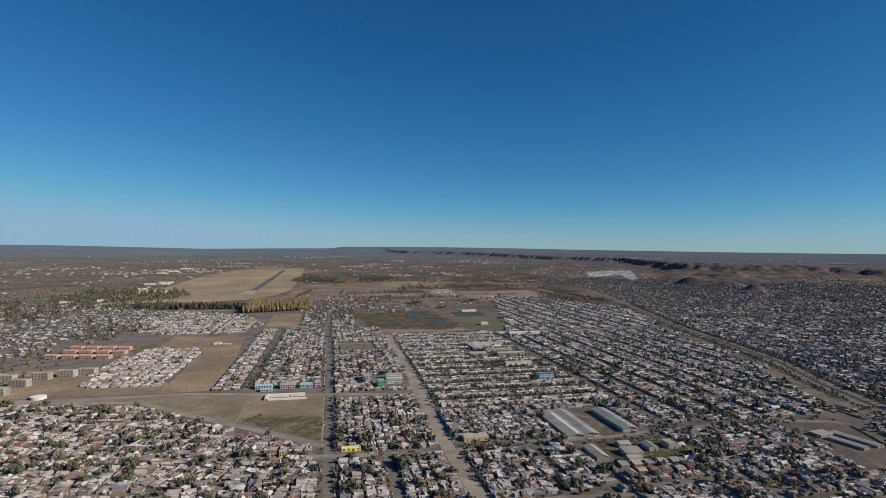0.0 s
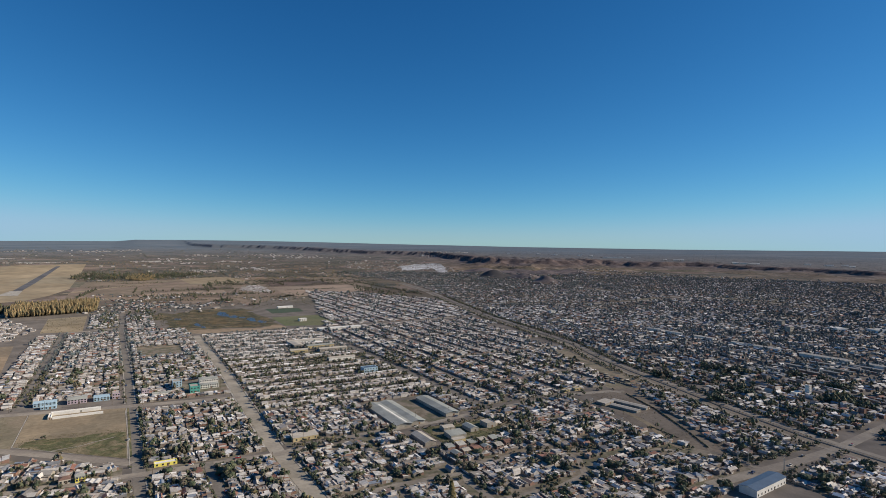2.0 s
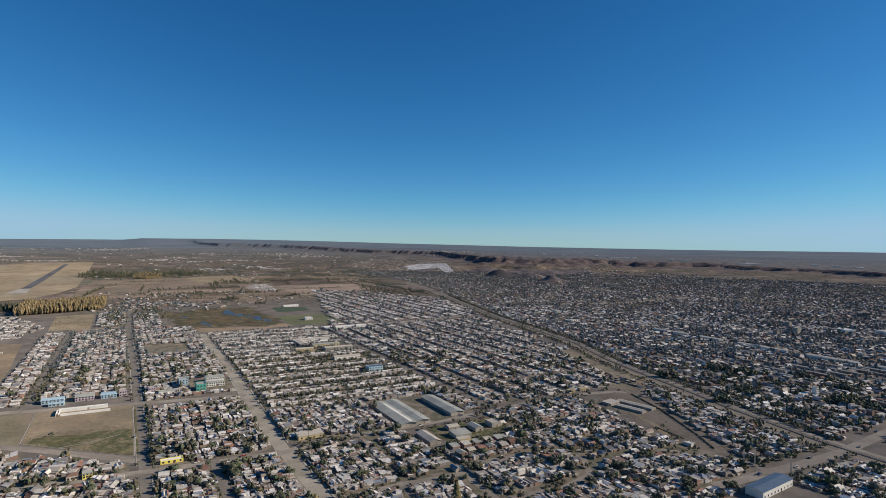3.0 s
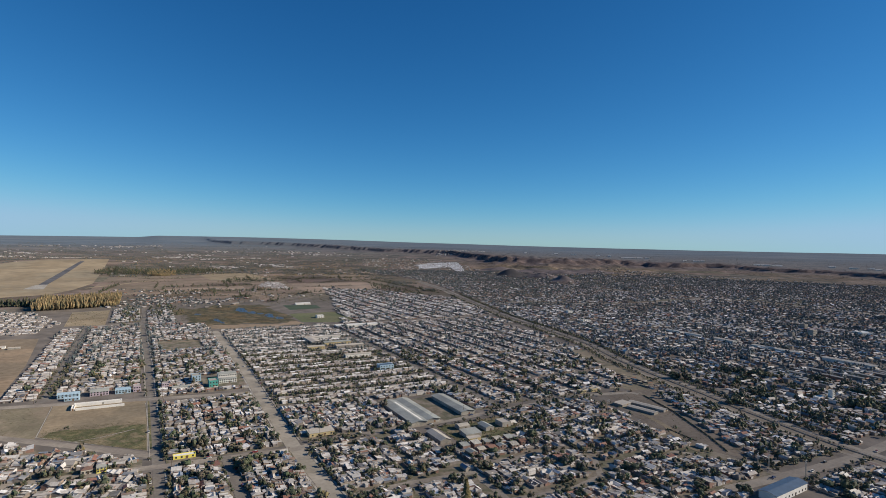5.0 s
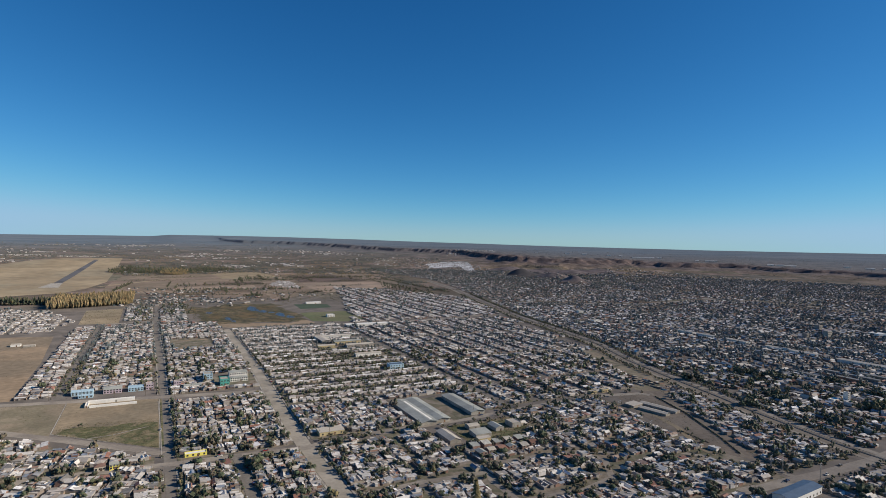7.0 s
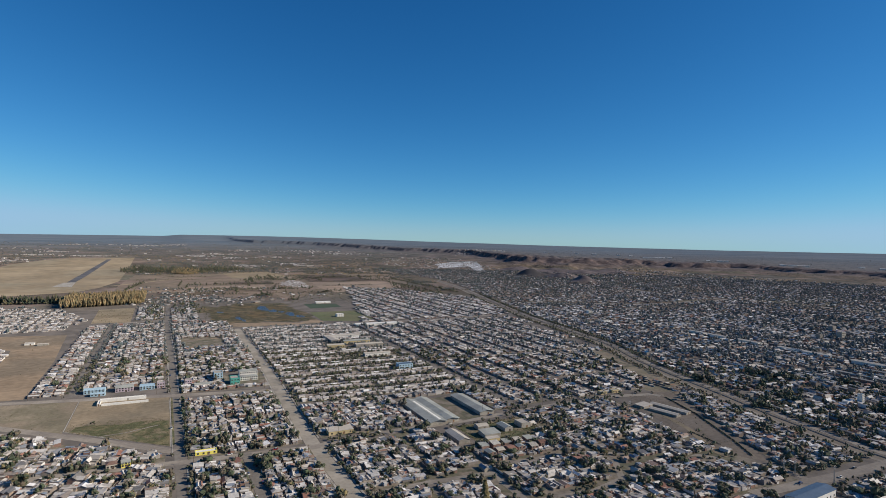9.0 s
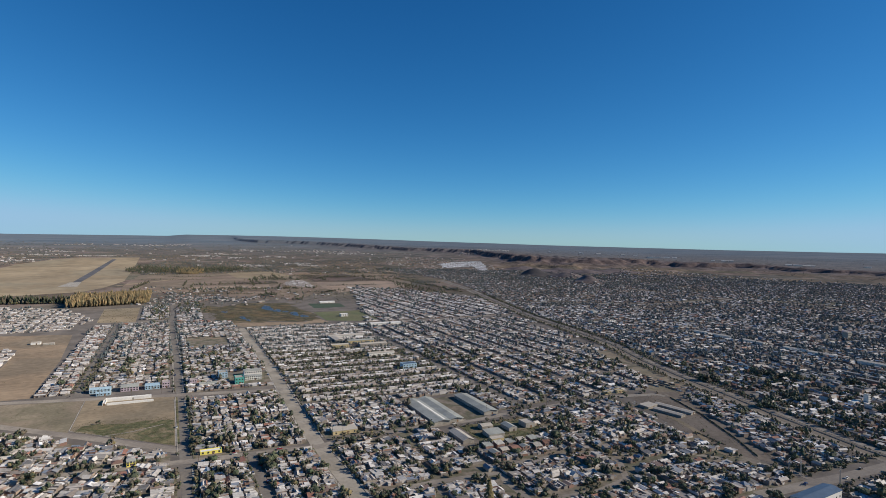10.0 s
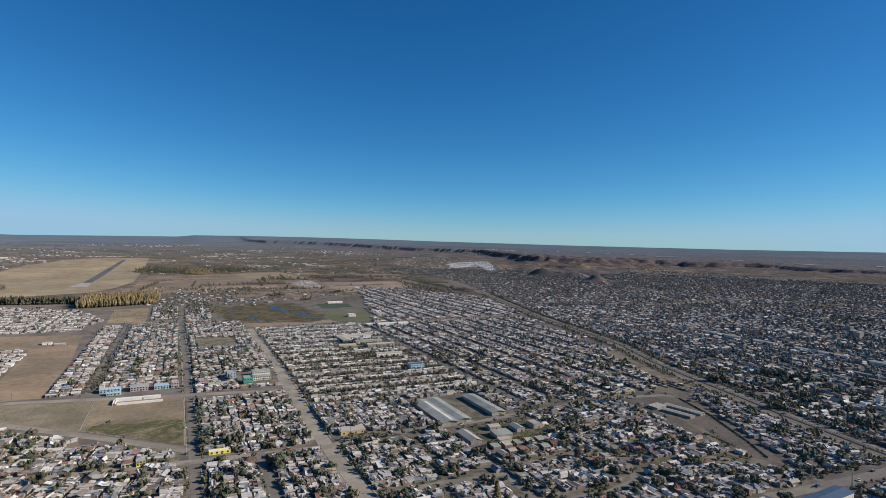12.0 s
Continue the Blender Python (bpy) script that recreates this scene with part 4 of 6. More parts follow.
block(276, 344, 262, 282, 9, 9.5, **SOUTH, keep=lambda x, y: y > 287 - (x - 262) * .45)
block(323, 356, 348, 389, 9, 9.5, **SOUTH)


def infill(pts, step, tree=.8):
    """Houses wherever a district has room left between its streets."""
    have = np.array([(q[0], q[1]) for q in LOTS])
    xs, ys = [q[0] * K for q in pts], [q[1] * K for q in pts]
    for x in np.arange(min(xs), max(xs), step):
        for y in np.arange(min(ys), max(ys), step):
            px, py = x + rng.normal(0, 1.2), y + rng.normal(0, 1.2)
            if not bool(inside(px / K, py / K, pts)) or np.min(np.hypot(have[:, 0] - px, have[:, 1] - py)) < step * .82 or not off_roads(px, py, 4.2):
                continue
            w, d = step * rng.uniform(.6, .92), step * rng.uniform(.6, .92)
            LOTS.append((px, py, rng.normal(0, .1) + rng.integers(0, 2) * math.pi / 2, w, d, rng.uniform(2.7, 3.7), rng.choice(6, p=[.3, .26, .12, .1, .12, .1])))
            for _ in range(rng.poisson(tree)):
                TREES.append((px + rng.normal(0, 5), py + rng.normal(0, 5), rng.uniform(4, 10)))


INFILL = [(101, 150), (101, 372), (178, 374), (178, 334), (200, 332), (246, 334), (256, 376), (352, 388), (356, 352), (344, 300), (352, 262), (346, 212), (292, 192), (262, 150)]
slab("pavement", INFILL, -0.2, 0.02, "yard", "yards and pavement between small houses", "city block")
infill(INFILL, 9.5, 1.25)
# between the bare lot and the railway
STRIP = [(442, 398), (436, 385), (421, 353), (404, 319), (391, 293), (379, 269), (365, 246), (357, 229), (354, 213), (412, 211), (424, 240), (440, 318), (452, 352), (466, 396)]
slab("pavement", STRIP, -0.2, 0.15, "yard", "yards and pavement of houses beside the railway", "city block")
fill(350, 470, 212, 398, 8.5, 9, cover=.95, tree=1.0, gap=.12, angle=-.22, pivot=(-45 * K, 96 * K), keep=lambda x, y: bool(inside(x, y, STRIP)))
infill(STRIP, 9, .9)
block(440, 462, 380, 470, 9, 9, tree=1.2, keep=lambda x, y: x < rail_x(y) - 17)
# old district below the diagonal street
SW = [(-330, 570), (-232, 541), (-160, 528), (-116, 491), (-42, 426), (1, 396), (-3, 150), (-230, 150)]
SW_TURN = rng.normal(0, .12, (4, 3)) - .1
for i in range(-7, 0):
    for j in range(0, 9):
        x0, y0 = i * 48, 160 + j * 46 + (3 if j >= 5 else 0)
        fill(-22, 22, -21, 21, 9.5, 11.5, cover=.95, tree=.85, gap=.03, angle=SW_TURN[i % 4, j % 3], pivot=((x0 + 21) * K, (y0 + 20) * K), keep=lambda x, y: bool(inside(x, y, SW)) and in_view(x, y) and (abs(y - 385) > 6 or x < -70))
infill([(-200, 240), (-4, 150), (-5, 374), (0, 397), (-42, 428), (-116, 488), (-160, 522), (-232, 536), (-300, 552), (-300, 420)], 9, .45)
slab("pavement", SW, -0.2, 0.025, "yard", "yards and pavement of an old district with many trees", "city block")
for _ in range(2600):
    x, y = rng.uniform(-310, -12), rng.uniform(190, 560)
    if bool(inside(x, y, SW)) and in_view(x, y) and rng.random() < max(0, float(vnoise(np.array(x / 26), np.array(y / 26), 12)) - .42) * (2.6 if x < -90 else 1.1) and off_roads(x * K, y * K, 1):
        TREES.append((x * K, y * K, rng.uniform(4, 11)))
block(-7, 4.6, 205, 290, 8.5, 10, tree=1.2)
block(-7, 4.4, 296, 371, 8.5, 10, tree=1.2)
# beside the depot
block(345, 420, 130, 190, 9, 9.5, tree=1.3, cover=1.0)
block(262, 296, 130, 188, 9, 9.5, tree=1.3, cover=1.0)
# pale estates on the far side
EST4 = [(464, 1600), (590, 1490), (695, 1240), (608, 925), (300, 912), (347, 1104), (400, 1300)]
for i in range(13):
    fill(300 + i * 30, 321 + i * 30, 910, 1600, 10, 9.5, cover=1.0, tree=.75, gap=.08, keep=lambda x, y: bool(inside(x, y, EST4)) and x < rail_x(y) - 17)
BRIGHT0 = len(LOTS)
EST1 = [(-390, 1147), (-293, 980), (-216, 949), (-135, 955), (-112, 1060), (-165, 1215), (-300, 1290), (-390, 1300)]
for i in range(18):
    for j in range(13):
        x0, y0 = -400 + i * 18, 925 + j * 31
        fill(x0 + (5 if i % 3 == 0 else 0), x0 + 18, y0, y0 + 20, 9, 10.5, cover=.9, tree=.5, gap=.14, two=0, keep=lambda x, y: bool(inside(x, y, EST1)))
EST2 = [(-240, 610), (-243, 669), (-245, 769), (-229, 826), (-165, 815), (-159, 740), (-152, 604)]
for i in range(6):
    for j in range(8):
        x0, y0 = -256 + i * 20, 604 + j * 29
        fill(x0, x0 + 18, y0, y0 + 20, 9, 10, cover=1.0, tree=.08, gap=.03, two=0, keep=lambda x, y: bool(inside(x, y, EST2)))
EST3 = [(298, 1691), (364, 1578), (394, 1832), (346, 1865)]
fill(290, 400, 1570, 1870, 14, 18, cover=.6, tree=.1, gap=.1, keep=lambda x, y: bool(inside(x, y, EST3)))
BRIGHT1 = len(LOTS)
# villages beyond the airfield and the pitches
for cx, cy, rx, ry, n in ((70, 1330, 130, 80, 130), (-480, 1250, 170, 110, 150), (-640, 1500, 120, 150, 60), (-420, 1120, 80, 90, 60), (330, 1400, 60, 40, 10), (150, 1560, 120, 90, 30), (20, 1500, 90, 120, 50), (-560, 1350, 160, 120, 120), (-440, 960, 110, 150, 260), (-560, 1050, 160, 200, 220), (-400, 1240, 70, 80, 90)):
    for _ in range(n):
        x, y = K * (cx + rx * rng.normal() * .6), K * (cy + ry * rng.normal() * .6)
        LOTS.append((x, y, rng.uniform(0, 3), rng.uniform(6, 10), rng.uniform(6, 9), rng.uniform(3, 4.5), rng.integers(0, 6)))
        TREES += [(x + rng.normal(0, 16), y + rng.normal(0, 16), rng.uniform(4, 9)) for _ in range(rng.poisson(2.2))]
        TREES.append((x + rng.normal(0, 14), y + rng.normal(0, 14), rng.uniform(4, 8)))

# town east of the railway
EAST = Vector((0.16, 0.987))


def avenue_gap(x, y):
    """How far places lie from the wide avenues of the far town."""
    best = np.full(np.shape(x), 1e9)
    for line in AVENUES:
        for (ax, ay), (bx, by) in zip(line, line[1:]):
            ux, uy = bx - ax, by - ay
            t = np.clip(((x - ax) * ux + (y - ay) * uy) / (ux * ux + uy * uy), 0, 1)
            best = np.minimum(best, np.hypot(x - ax - t * ux, y - ay - t * uy))
    return best


def east_town():
    ang = math.atan2(-EAST.x, EAST.y)
    c, s = math.cos(ang), math.sin(ang)
    for i in range(0, 90):
        for j in range(-15, 350):
            u, v = i * 26.0, j * 9.8
            if j % 9 == 8:
                continue
            for side in (0, 1):
                lx, ly = u + side * 10.0, v
                x, y = 590 + lx * c - ly * s, 190 + lx * s + ly * c
                if x < K * rail_x(y / K) + 24 or not in_view(x, y):
                    continue
                far = math.hypot(x, y)
                if far > 3400 or x < 960 and abs(y - np.interp(x / K, (300, 522, 760), (206, 207, 226)) * K) < 13:
                    continue
                if avenue_gap(x / K, y / K) < 18:
                    continue
                if float(height(np.array(x), np.array(y))) > 8.0:
                    continue
                g = float(vnoise(np.array(x / 130), np.array(y / 130), 8))
                if rng.random() < .17 + (.3 if g < .3 and far > 900 else 0) + (.3 if far > 1600 else 0) + (.15 if far > 2200 else 0):
                    if rng.random() < .8:
                        TREES.append((x + rng.normal(0, 3), y + rng.normal(0, 3), rng.uniform(5, 11)))
                    continue
                w, d = rng.uniform(6, 10.5), rng.uniform(6, 9)
                LOTS.append((x + rng.normal(0, .8), y + rng.normal(0, .8), ang + rng.integers(0, 2) * math.pi / 2, w, d, rng.uniform(2.9, 4.0) + (2.4 if rng.random() < .08 else 0), rng.choice(6, p=[.29, .28, .12, .15, .09, .07])))
                grove = float(vnoise(np.array(x / 75), np.array(y / 75), 9))
                for _ in range(rng.poisson((1.95 if far < 900 else 1.8 if far < 1400 else 1.1) * (.3 + 1.8 * grove ** 1.6 if grove < .62 else 1.8))):
                    TREES.append((x + rng.normal(0, 6), y + rng.normal(0, 6), rng.uniform(3.5, 7) if rng.random() < (.7 if grove < .6 else .4) else rng.uniform(7, 12)))


east_town()

infill([(450, 214), (540, 217), (530, 300), (500, 350), (470, 330)], 9, 1.3)
# the town goes on between the plain and the bluffs
FAR_TOWN = [polar(*q) for q in ((19.2, 5400), (20.5, 3600), (23.5, 3100), (29, 2900), (46, 2900), (66, 2900), (66, 3450), (57, 3600), (52, 3850), (47, 3950), (43.5, 3850), (43, 2800), (33.5, 2780), (32, 3500), (29.5, 4600), (26, 5600))]
SLOPE_TOWN = [polar(*q) for q in ((25.4, 4150), (27, 4550), (29.6, 4700), (30.0, 4100), (30.5, 3300), (29.6, 3350), (28.8, 3900), (26.5, 3620), (25.8, 3600))]
for _ in range(9000):
    az, far = rng.uniform(19, 66), math.sqrt(rng.uniform(2800 ** 2, 5600 ** 2))
    x, y = polar(az, far)
    if not bool(inside(x, y, FAR_TOWN)) or bool(inside(x, y, SLOPE_TOWN)) or float(vnoise(np.array(x / 160), np.array(y / 160), 41)) < .22:
        continue
    if rng.random() < .42:
        LOTS.append((x, y, .16 + rng.integers(0, 2) * 1.571, rng.uniform(7, 12), rng.uniform(7, 11), rng.uniform(3, 4.6), rng.integers(0, 6)))
    else:
        TREES.append((x, y, rng.uniform(6, 13)))
# white estate on the slope under the bluff
SLOPE0 = len(LOTS)
for far in range(3280, 4720, 42):
    for az in np.arange(24.6, 30.8, .17):
        x, y = polar(az + rng.normal(0, .02), far + 40 * math.sin(az * 2.2) + rng.normal(0, 4))
        if bool(inside(x, y, SLOPE_TOWN)) and rng.random() < .86:
            LOTS.append((x, y, -radians(az), rng.uniform(9, 12), rng.uniform(9, 13), 3.8, 4))

# ---- placing the houses ----
lots = np.array(LOTS, float)
white = np.zeros(len(lots), bool)
white[ROW0:ROW1] = True
white[BRIGHT0:BRIGHT1] = True
slope = np.zeros(len(lots), bool)
slope[SLOPE0:] = True
dist = np.hypot(lots[:, 0], lots[:, 1])
hz = height(lots[:, 0], lots[:, 1])
cleared = inside(lots[:, 0] / K, lots[:, 1] / K, BARE)
big = (lots[:, 3] * lots[:, 4] > 30) & ~white & ~cleared
near_order = np.argsort(np.where(big & (np.degrees(np.arctan2(lots[:, 0], lots[:, 1])) > -29), dist, 1e9))
NEAR = near_order[:300]
rest = np.ones(len(lots), bool)
rest[NEAR] = False
rest &= ~cleared


def house(kind, w, d, h, roof_mat, label, two=False):
    """One house: walls, roof, a door, windows, and a water tank or a chimney."""
    ob = thing("house", label, "house", "houses of the near town")
    make = {0: lambda: gable(w, d, h * .66, h * .34, .07, .14), 1: lambda: lean_to(w, d, h * .8, h * .18, .05, .14), 2: lambda: hip(w, d, h * .66, h * .34, .07, .14),
            3: lambda: flat(w, d, h * .88, .4), 4: lambda: gable(w, d, h * .74, h * .26, .07, .12), 5: lambda: lean_to(w, d, h * .86, h * .12, .05, .12)}[kind]
    walls, roof = make()
    walls.s = [0] * len(walls.s)
    roof.s = [0] * len(roof.s)
    part("wall", walls, "wall", ob)
    part("roof", roof, roof_mat, ob)
    if kind in (0, 2, 4):
        a, b = lean_to(w * .42, d * .3, h * .52, h * .14, .05, .12)
        for q in (a, b):
            q.s = [0] * len(q.s)
            q.v = [(x + w * .24, -(y + d * .62) + d * .02, z) for x, y, z in q.v]
            q.f = [f[::-1] for f in q.f]
        part("porch_wall", a, "wall", ob)
        part("porch_roof", b, roof_mat, ob)
        a, b = gable(d * .46, w * .44, h * .60, h * .28, .07, .12)
        for q in (a, b):
            q.s = [0] * len(q.s)
            q.v = [(-y + w * .2, x + d * .40, z) for x, y, z in q.v]
        part("wing_wall", a, "wall", ob)
        part("wing_roof", b, roof_mat, ob)
    y = -d / 2
    for x, z, ww, hh in ((-w * .32, 1.0, 1.2, 1.1), (w * .30, 1.0, 1.3, 1.1)) + (((0, 3.7, 1.4, 1.1),) if two else ()):
        g = Shape()
        g.box(x - ww / 2, x + ww / 2, y - .03, y + .05, z, z + hh)
        pane = part("window", g, "glass", ob)
        g = Shape()
        g.box(x - ww / 2 - .08, x + ww / 2 + .08, y - .14, y + .02, z - .12, z)
        part("window_sill", g, "concrete", pane)
    g = Shape()
    g.box(-w * .06, -w * .06 + .95, y - .04, y + .05, 0, 2.05)
    part("door", g, "wood", ob)
    g = Shape()
    g.box(w / 2 - .05, w / 2 + .03, -.6, .6, 1.0, 2.1)
    part("window", g, "glass", ob)
    if kind in (1, 3, 5):
        g = Shape()
        top = h * .9
        g.box(w * .2 - .5, w * .2 + .5, d * .25 - .5, d * .25 + .5, top - .6, top + .5)
        g.tube(w * .2, d * .25, top + .5, top + 1.5, .5, .5, 9)
        part("water_tank", g, "tank", ob, "round plastic roof tank")
    else:
        g = Shape()
        g.box(-w * .3 - .25, -w * .3 + .25, d * .12, d * .12 + .5, h * .7, h * 1.08)
        part("chimney", g, "brick", ob, "short brick chimney")
    return ob


ROOFWORDS = {0: "gabled", 1: "single-pitch", 2: "hipped", 3: "flat", 4: "low gabled", 5: "shallow single-pitch"}
MASTER = {}
for kind in range(6):
    for tiled in ((0, 1) if kind in (0, 2) else (0,)):
        words = ("red clay tile" if tiled else "weathered grey sheet") if kind != 3 else "grey concrete"
        MASTER[kind, tiled] = house(kind, 9, 10, 4.2, "tile" if tiled else "roof", "small rendered house with a %s %s roof" % (ROOFWORDS[kind], words))
for k in ((0, 0), (3, 0)):
    MASTER[k[0], 2] = house(k[0], 9, 10, 6.8, "roof", "two-storey rendered house with a %s grey roof" % ROOFWORDS[k[0]], True)
used = set()
for i in NEAR:
    x, y, a, w, d, h, k = lots[i]
    k = int(k)
    key = (k, 0)
    if h > 5.6:
        key = (0 if k in (0, 2, 4) else 3, 2)
    elif k in (0, 2) and rng.random() < .12:
        key = (k, 1)
    base = MASTER[key]
    h0 = 6.8 if key[1] == 2 else 4.2
    m = pose(x, y, 0.16, 0, 0, math.degrees(a)) @ Matrix.Diagonal((w / 9, d / 10, h / h0, 1))
    if key in used:
        copy_thing(base, m)
    else:
        base.matrix_basis = m
        used.add(key)
for key, ob in MASTER.items():
    if key not in used:
        for o in (*ob.children_recursive, ob):
            bpy.data.objects.remove(o)

def plain_house(rise):
    """A plain house for the far town: four walls and a pitched roof."""
    s = Shape()
    s.poly([(-.5, -.5, 0), (.5, -.5, 0), (.5, .5, 0), (-.5, .5, 0), (-.5, -.5, 1 - rise), (.5, -.5, 1 - rise), (.5, .5, 1 - rise), (-.5, .5, 1 - rise), (-.5, 0, 1), (.5, 0, 1)],
           [(0, 1, 5, 4), (1, 2, 6, 5), (2, 3, 7, 6), (3, 0, 4, 7), (5, 6, 9), (7, 4, 8)], 0)
    s.poly([(-.54, -.55, .98 - rise), (.54, -.55, .98 - rise), (.54, 0, 1.02), (-.54, 0, 1.02), (.54, .55, .98 - rise), (-.54, .55, .98 - rise)], [(0, 1, 2, 3), (3, 2, 4, 5)], 1)
    return s


def shifted(shape, sx, sy, sz, ox, oy):
    m = Shape()
    m.v, m.f, m.s = [(x * sx + ox, y * sy + oy, z * sz) for x, y, z in shape.v], shape.f, shape.s
    return m


FAR_HOUSES = [plain_house(q) for q in (.36, .12, .30, .08, .25, .16)]
MID_HOUSES = [merged(shifted(plain_house(q), 1, .58, 1, 0, .2), shifted(plain_house(.14), .56, .44, .74, k * .2, -.24)) for q, k in ((.36, -1), (.12, 1), (.30, 1), (.08, -1), (.25, 1), (.16, -1))]
M["roof_pale"] = surface("pale_far_roof", [(.34, .32, .295), (.46, .44, .41), (.23, .215, .20), (.66, .645, .61), (.31, .265, .23), (.40, .37, .34), (.19, .18, .17), (.53, .505, .47), (.28, .24, .21), (.70, .69, .66)], "island", 0.6, 0, 0.5, 0.1, 0.2)
M["wall_pale"] = surface("pale_far_wall", [(.48, .44, .39), (.58, .54, .49), (.40, .345, .30), (.44, .365, .31), (.66, .63, .58)], "island", 0.9, 0, 0.5, 0.1, 0.15)
M["slope_roof"] = surface("new_sheet_roof", [(.78, .78, .76), (.60, .60, .58), (.40, .39, .37), (.70, .69, .67), (.80, .80, .78)], "island", 0.6, 0, 0.3, 0.05, 0.15)
for sel, mats, name, label in ((rest & ~white & (dist < 640), ["wall_far", "roof_far"], "town_houses", "dense low houses with grey sheet roofs"),
                               (rest & ~white & (dist >= 640) & (dist < 1150), ["wall_far", "roof_far"], "town_houses", "dense low houses farther off with grey sheet roofs"),
                               (rest & ~white & (dist >= 1150) & (dist < 1300), ["wall_far", "roof_far"], "distant_houses", "distant low houses among trees"),
                               (rest & ~white & ~slope & (dist >= 1300), ["wall_far", "roof_far"], "distant_houses", "very distant low houses among trees"),
                               (rest & slope, ["wall_pale", "slope_roof"], "slope_houses", "new white houses on the slope under the bluff"),
                               (rest & white, ["wall_pale", "roof_pale"], "estate_houses", "rows of small pale new houses")):
    at = np.nonzero(sel)[0]
    p, near = shrink(lots[at, 0], lots[at, 1], hz[at] + np.where(dist[at] < 1150, .1, -.3))
    joined(name, scatter(FAR_HOUSES if "very" in label else UNIT_HOUSES if label.startswith("dense low houses with") else MID_HOUSES, lots[at, 6].astype(int), p, lots[at, 2], lots[at, 3:6] * near[:, None]), mats, label, "houses")


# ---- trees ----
# distant foliage coloured paler and bluer in place of aerial haze
M["leaf_dist"] = surface("hazed_leaves", [(.115, .145, .145), (.13, .148, .138), (.10, .13, .135), (.15, .152, .138), (.155, .15, .138), (.115, .14, .14)], "island", 0.9, 0, 0.3, 0.02, 0.3)
GOLD = (1 + 5 ** .5) / 2
ICO_V = [Vector(v).normalized() for v in ((-1, GOLD, 0), (1, GOLD, 0), (-1, -GOLD, 0), (1, -GOLD, 0), (0, -1, GOLD), (0, 1, GOLD), (0, -1, -GOLD), (0, 1, -GOLD), (GOLD, 0, -1), (GOLD, 0, 1), (-GOLD, 0, -1), (-GOLD, 0, 1))]
ICO_F = [(0, 11, 5), (0, 5, 1), (0, 1, 7), (0, 7, 10), (0, 10, 11), (1, 5, 9), (5, 11, 4), (11, 10, 2), (10, 7, 6), (7, 1, 8), (3, 9, 4), (3, 4, 2), (3, 2, 6), (3, 6, 8), (3, 8, 9), (4, 9, 5), (2, 4, 11), (6, 2, 10), (8, 6, 7), (9, 8, 1)]
OCT_V = [Vector(v) for v in ((1, 0, 0), (0, 1, 0), (-1, 0, 0), (0, -1, 0), (0, 0, 1), (0, 0, -1))]
OCT_F = [(0, 1, 4), (1, 2, 4), (2, 3, 4), (3, 0, 4), (1, 0, 5), (2, 1, 5), (3, 2, 5), (0, 3, 5)]


def crown(r, n, leaf, lobes, low=0.35, tall=1.0, rs=None, slot=0, core=99, full=False, wide=.6):
    """A crown of small bent leaf clumps round a few lobes, with gaps between."""
    s = Shape()
    rs = rs or random.Random(5)
    cs = [(rs.uniform(-wide, wide) * r, rs.uniform(-wide, wide) * r, (low + rs.uniform(.3, 1.0) * tall) * r, rs.uniform(.34, .62) * r) for _ in range(lobes)]
    vs, fs = (ICO_V, ICO_F) if full else (OCT_V, OCT_F)
    for cx, cy, cz, cr in cs[:core]:
        q = [v * cr * (rs.uniform(.62, .92) if full else rs.uniform(.85, 1.1)) for v in vs]
        a = rs.uniform(0, 6.283)
        s.poly([(cx + v.x * math.cos(a) - v.y * math.sin(a), cy + v.x * math.sin(a) + v.y * math.cos(a), cz + v.z * tall ** .5) for v in q], fs, slot)
    for _ in range(n):
        cx, cy, cz, cr = rs.choice(cs)
        a, b = rs.uniform(0, 6.283), math.acos(rs.uniform(-.8, 1))
        q = cr * rs.uniform(.84, 1.06)
        p = Vector((cx + q * math.sin(b) * math.cos(a), cy + q * math.sin(b) * math.sin(a), cz + q * math.cos(b) * tall ** .5))
        out = (p - Vector((cx, cy, cz))).normalized() + Vector((rs.gauss(0, .3), rs.gauss(0, .3), rs.gauss(0, .3) + .15))
        u = out.cross(Vector((rs.gauss(0, 1), rs.gauss(0, 1), rs.gauss(0, 1)))).normalized()
        v = out.cross(u).normalized()
        out.normalize()
        k = leaf * rs.uniform(.6, 1.3)
        s.quad([p - u * k, p - v * k * .8 + out * k * .2, p + u * k * 1.1, p + v * k * .8 + out * k * .15], slot)
    return s


def trunk(h, r, limbs, rs, slot=0, reach=.5):
    s = Shape()
    s.tube(0, 0, -.3, h, r, r * .6, 7 if limbs > 2 else 4, slot)
    for _ in range(limbs):
        a, k = rs.uniform(0, 6.283), rs.uniform(.5, 1.0)
        s.tube(0, 0, h * rs.uniform(.6, .95), h * rs.uniform(1.25, 1.8), r * .5, r * .15, 5, slot, math.cos(a) * h * reach * k, math.sin(a) * h * reach * k)
    return s


rs = random.Random(11)
TREE_KINDS = [("tree", "leafy dark green yard tree"), ("tree", "olive green yard tree with an uneven crown"), ("tree", "tall slender green poplar"), ("tree", "yellowing autumn yard tree"), ("tree", "dark conical evergreen tree"), ("tree", "thin half-bare yard tree")]


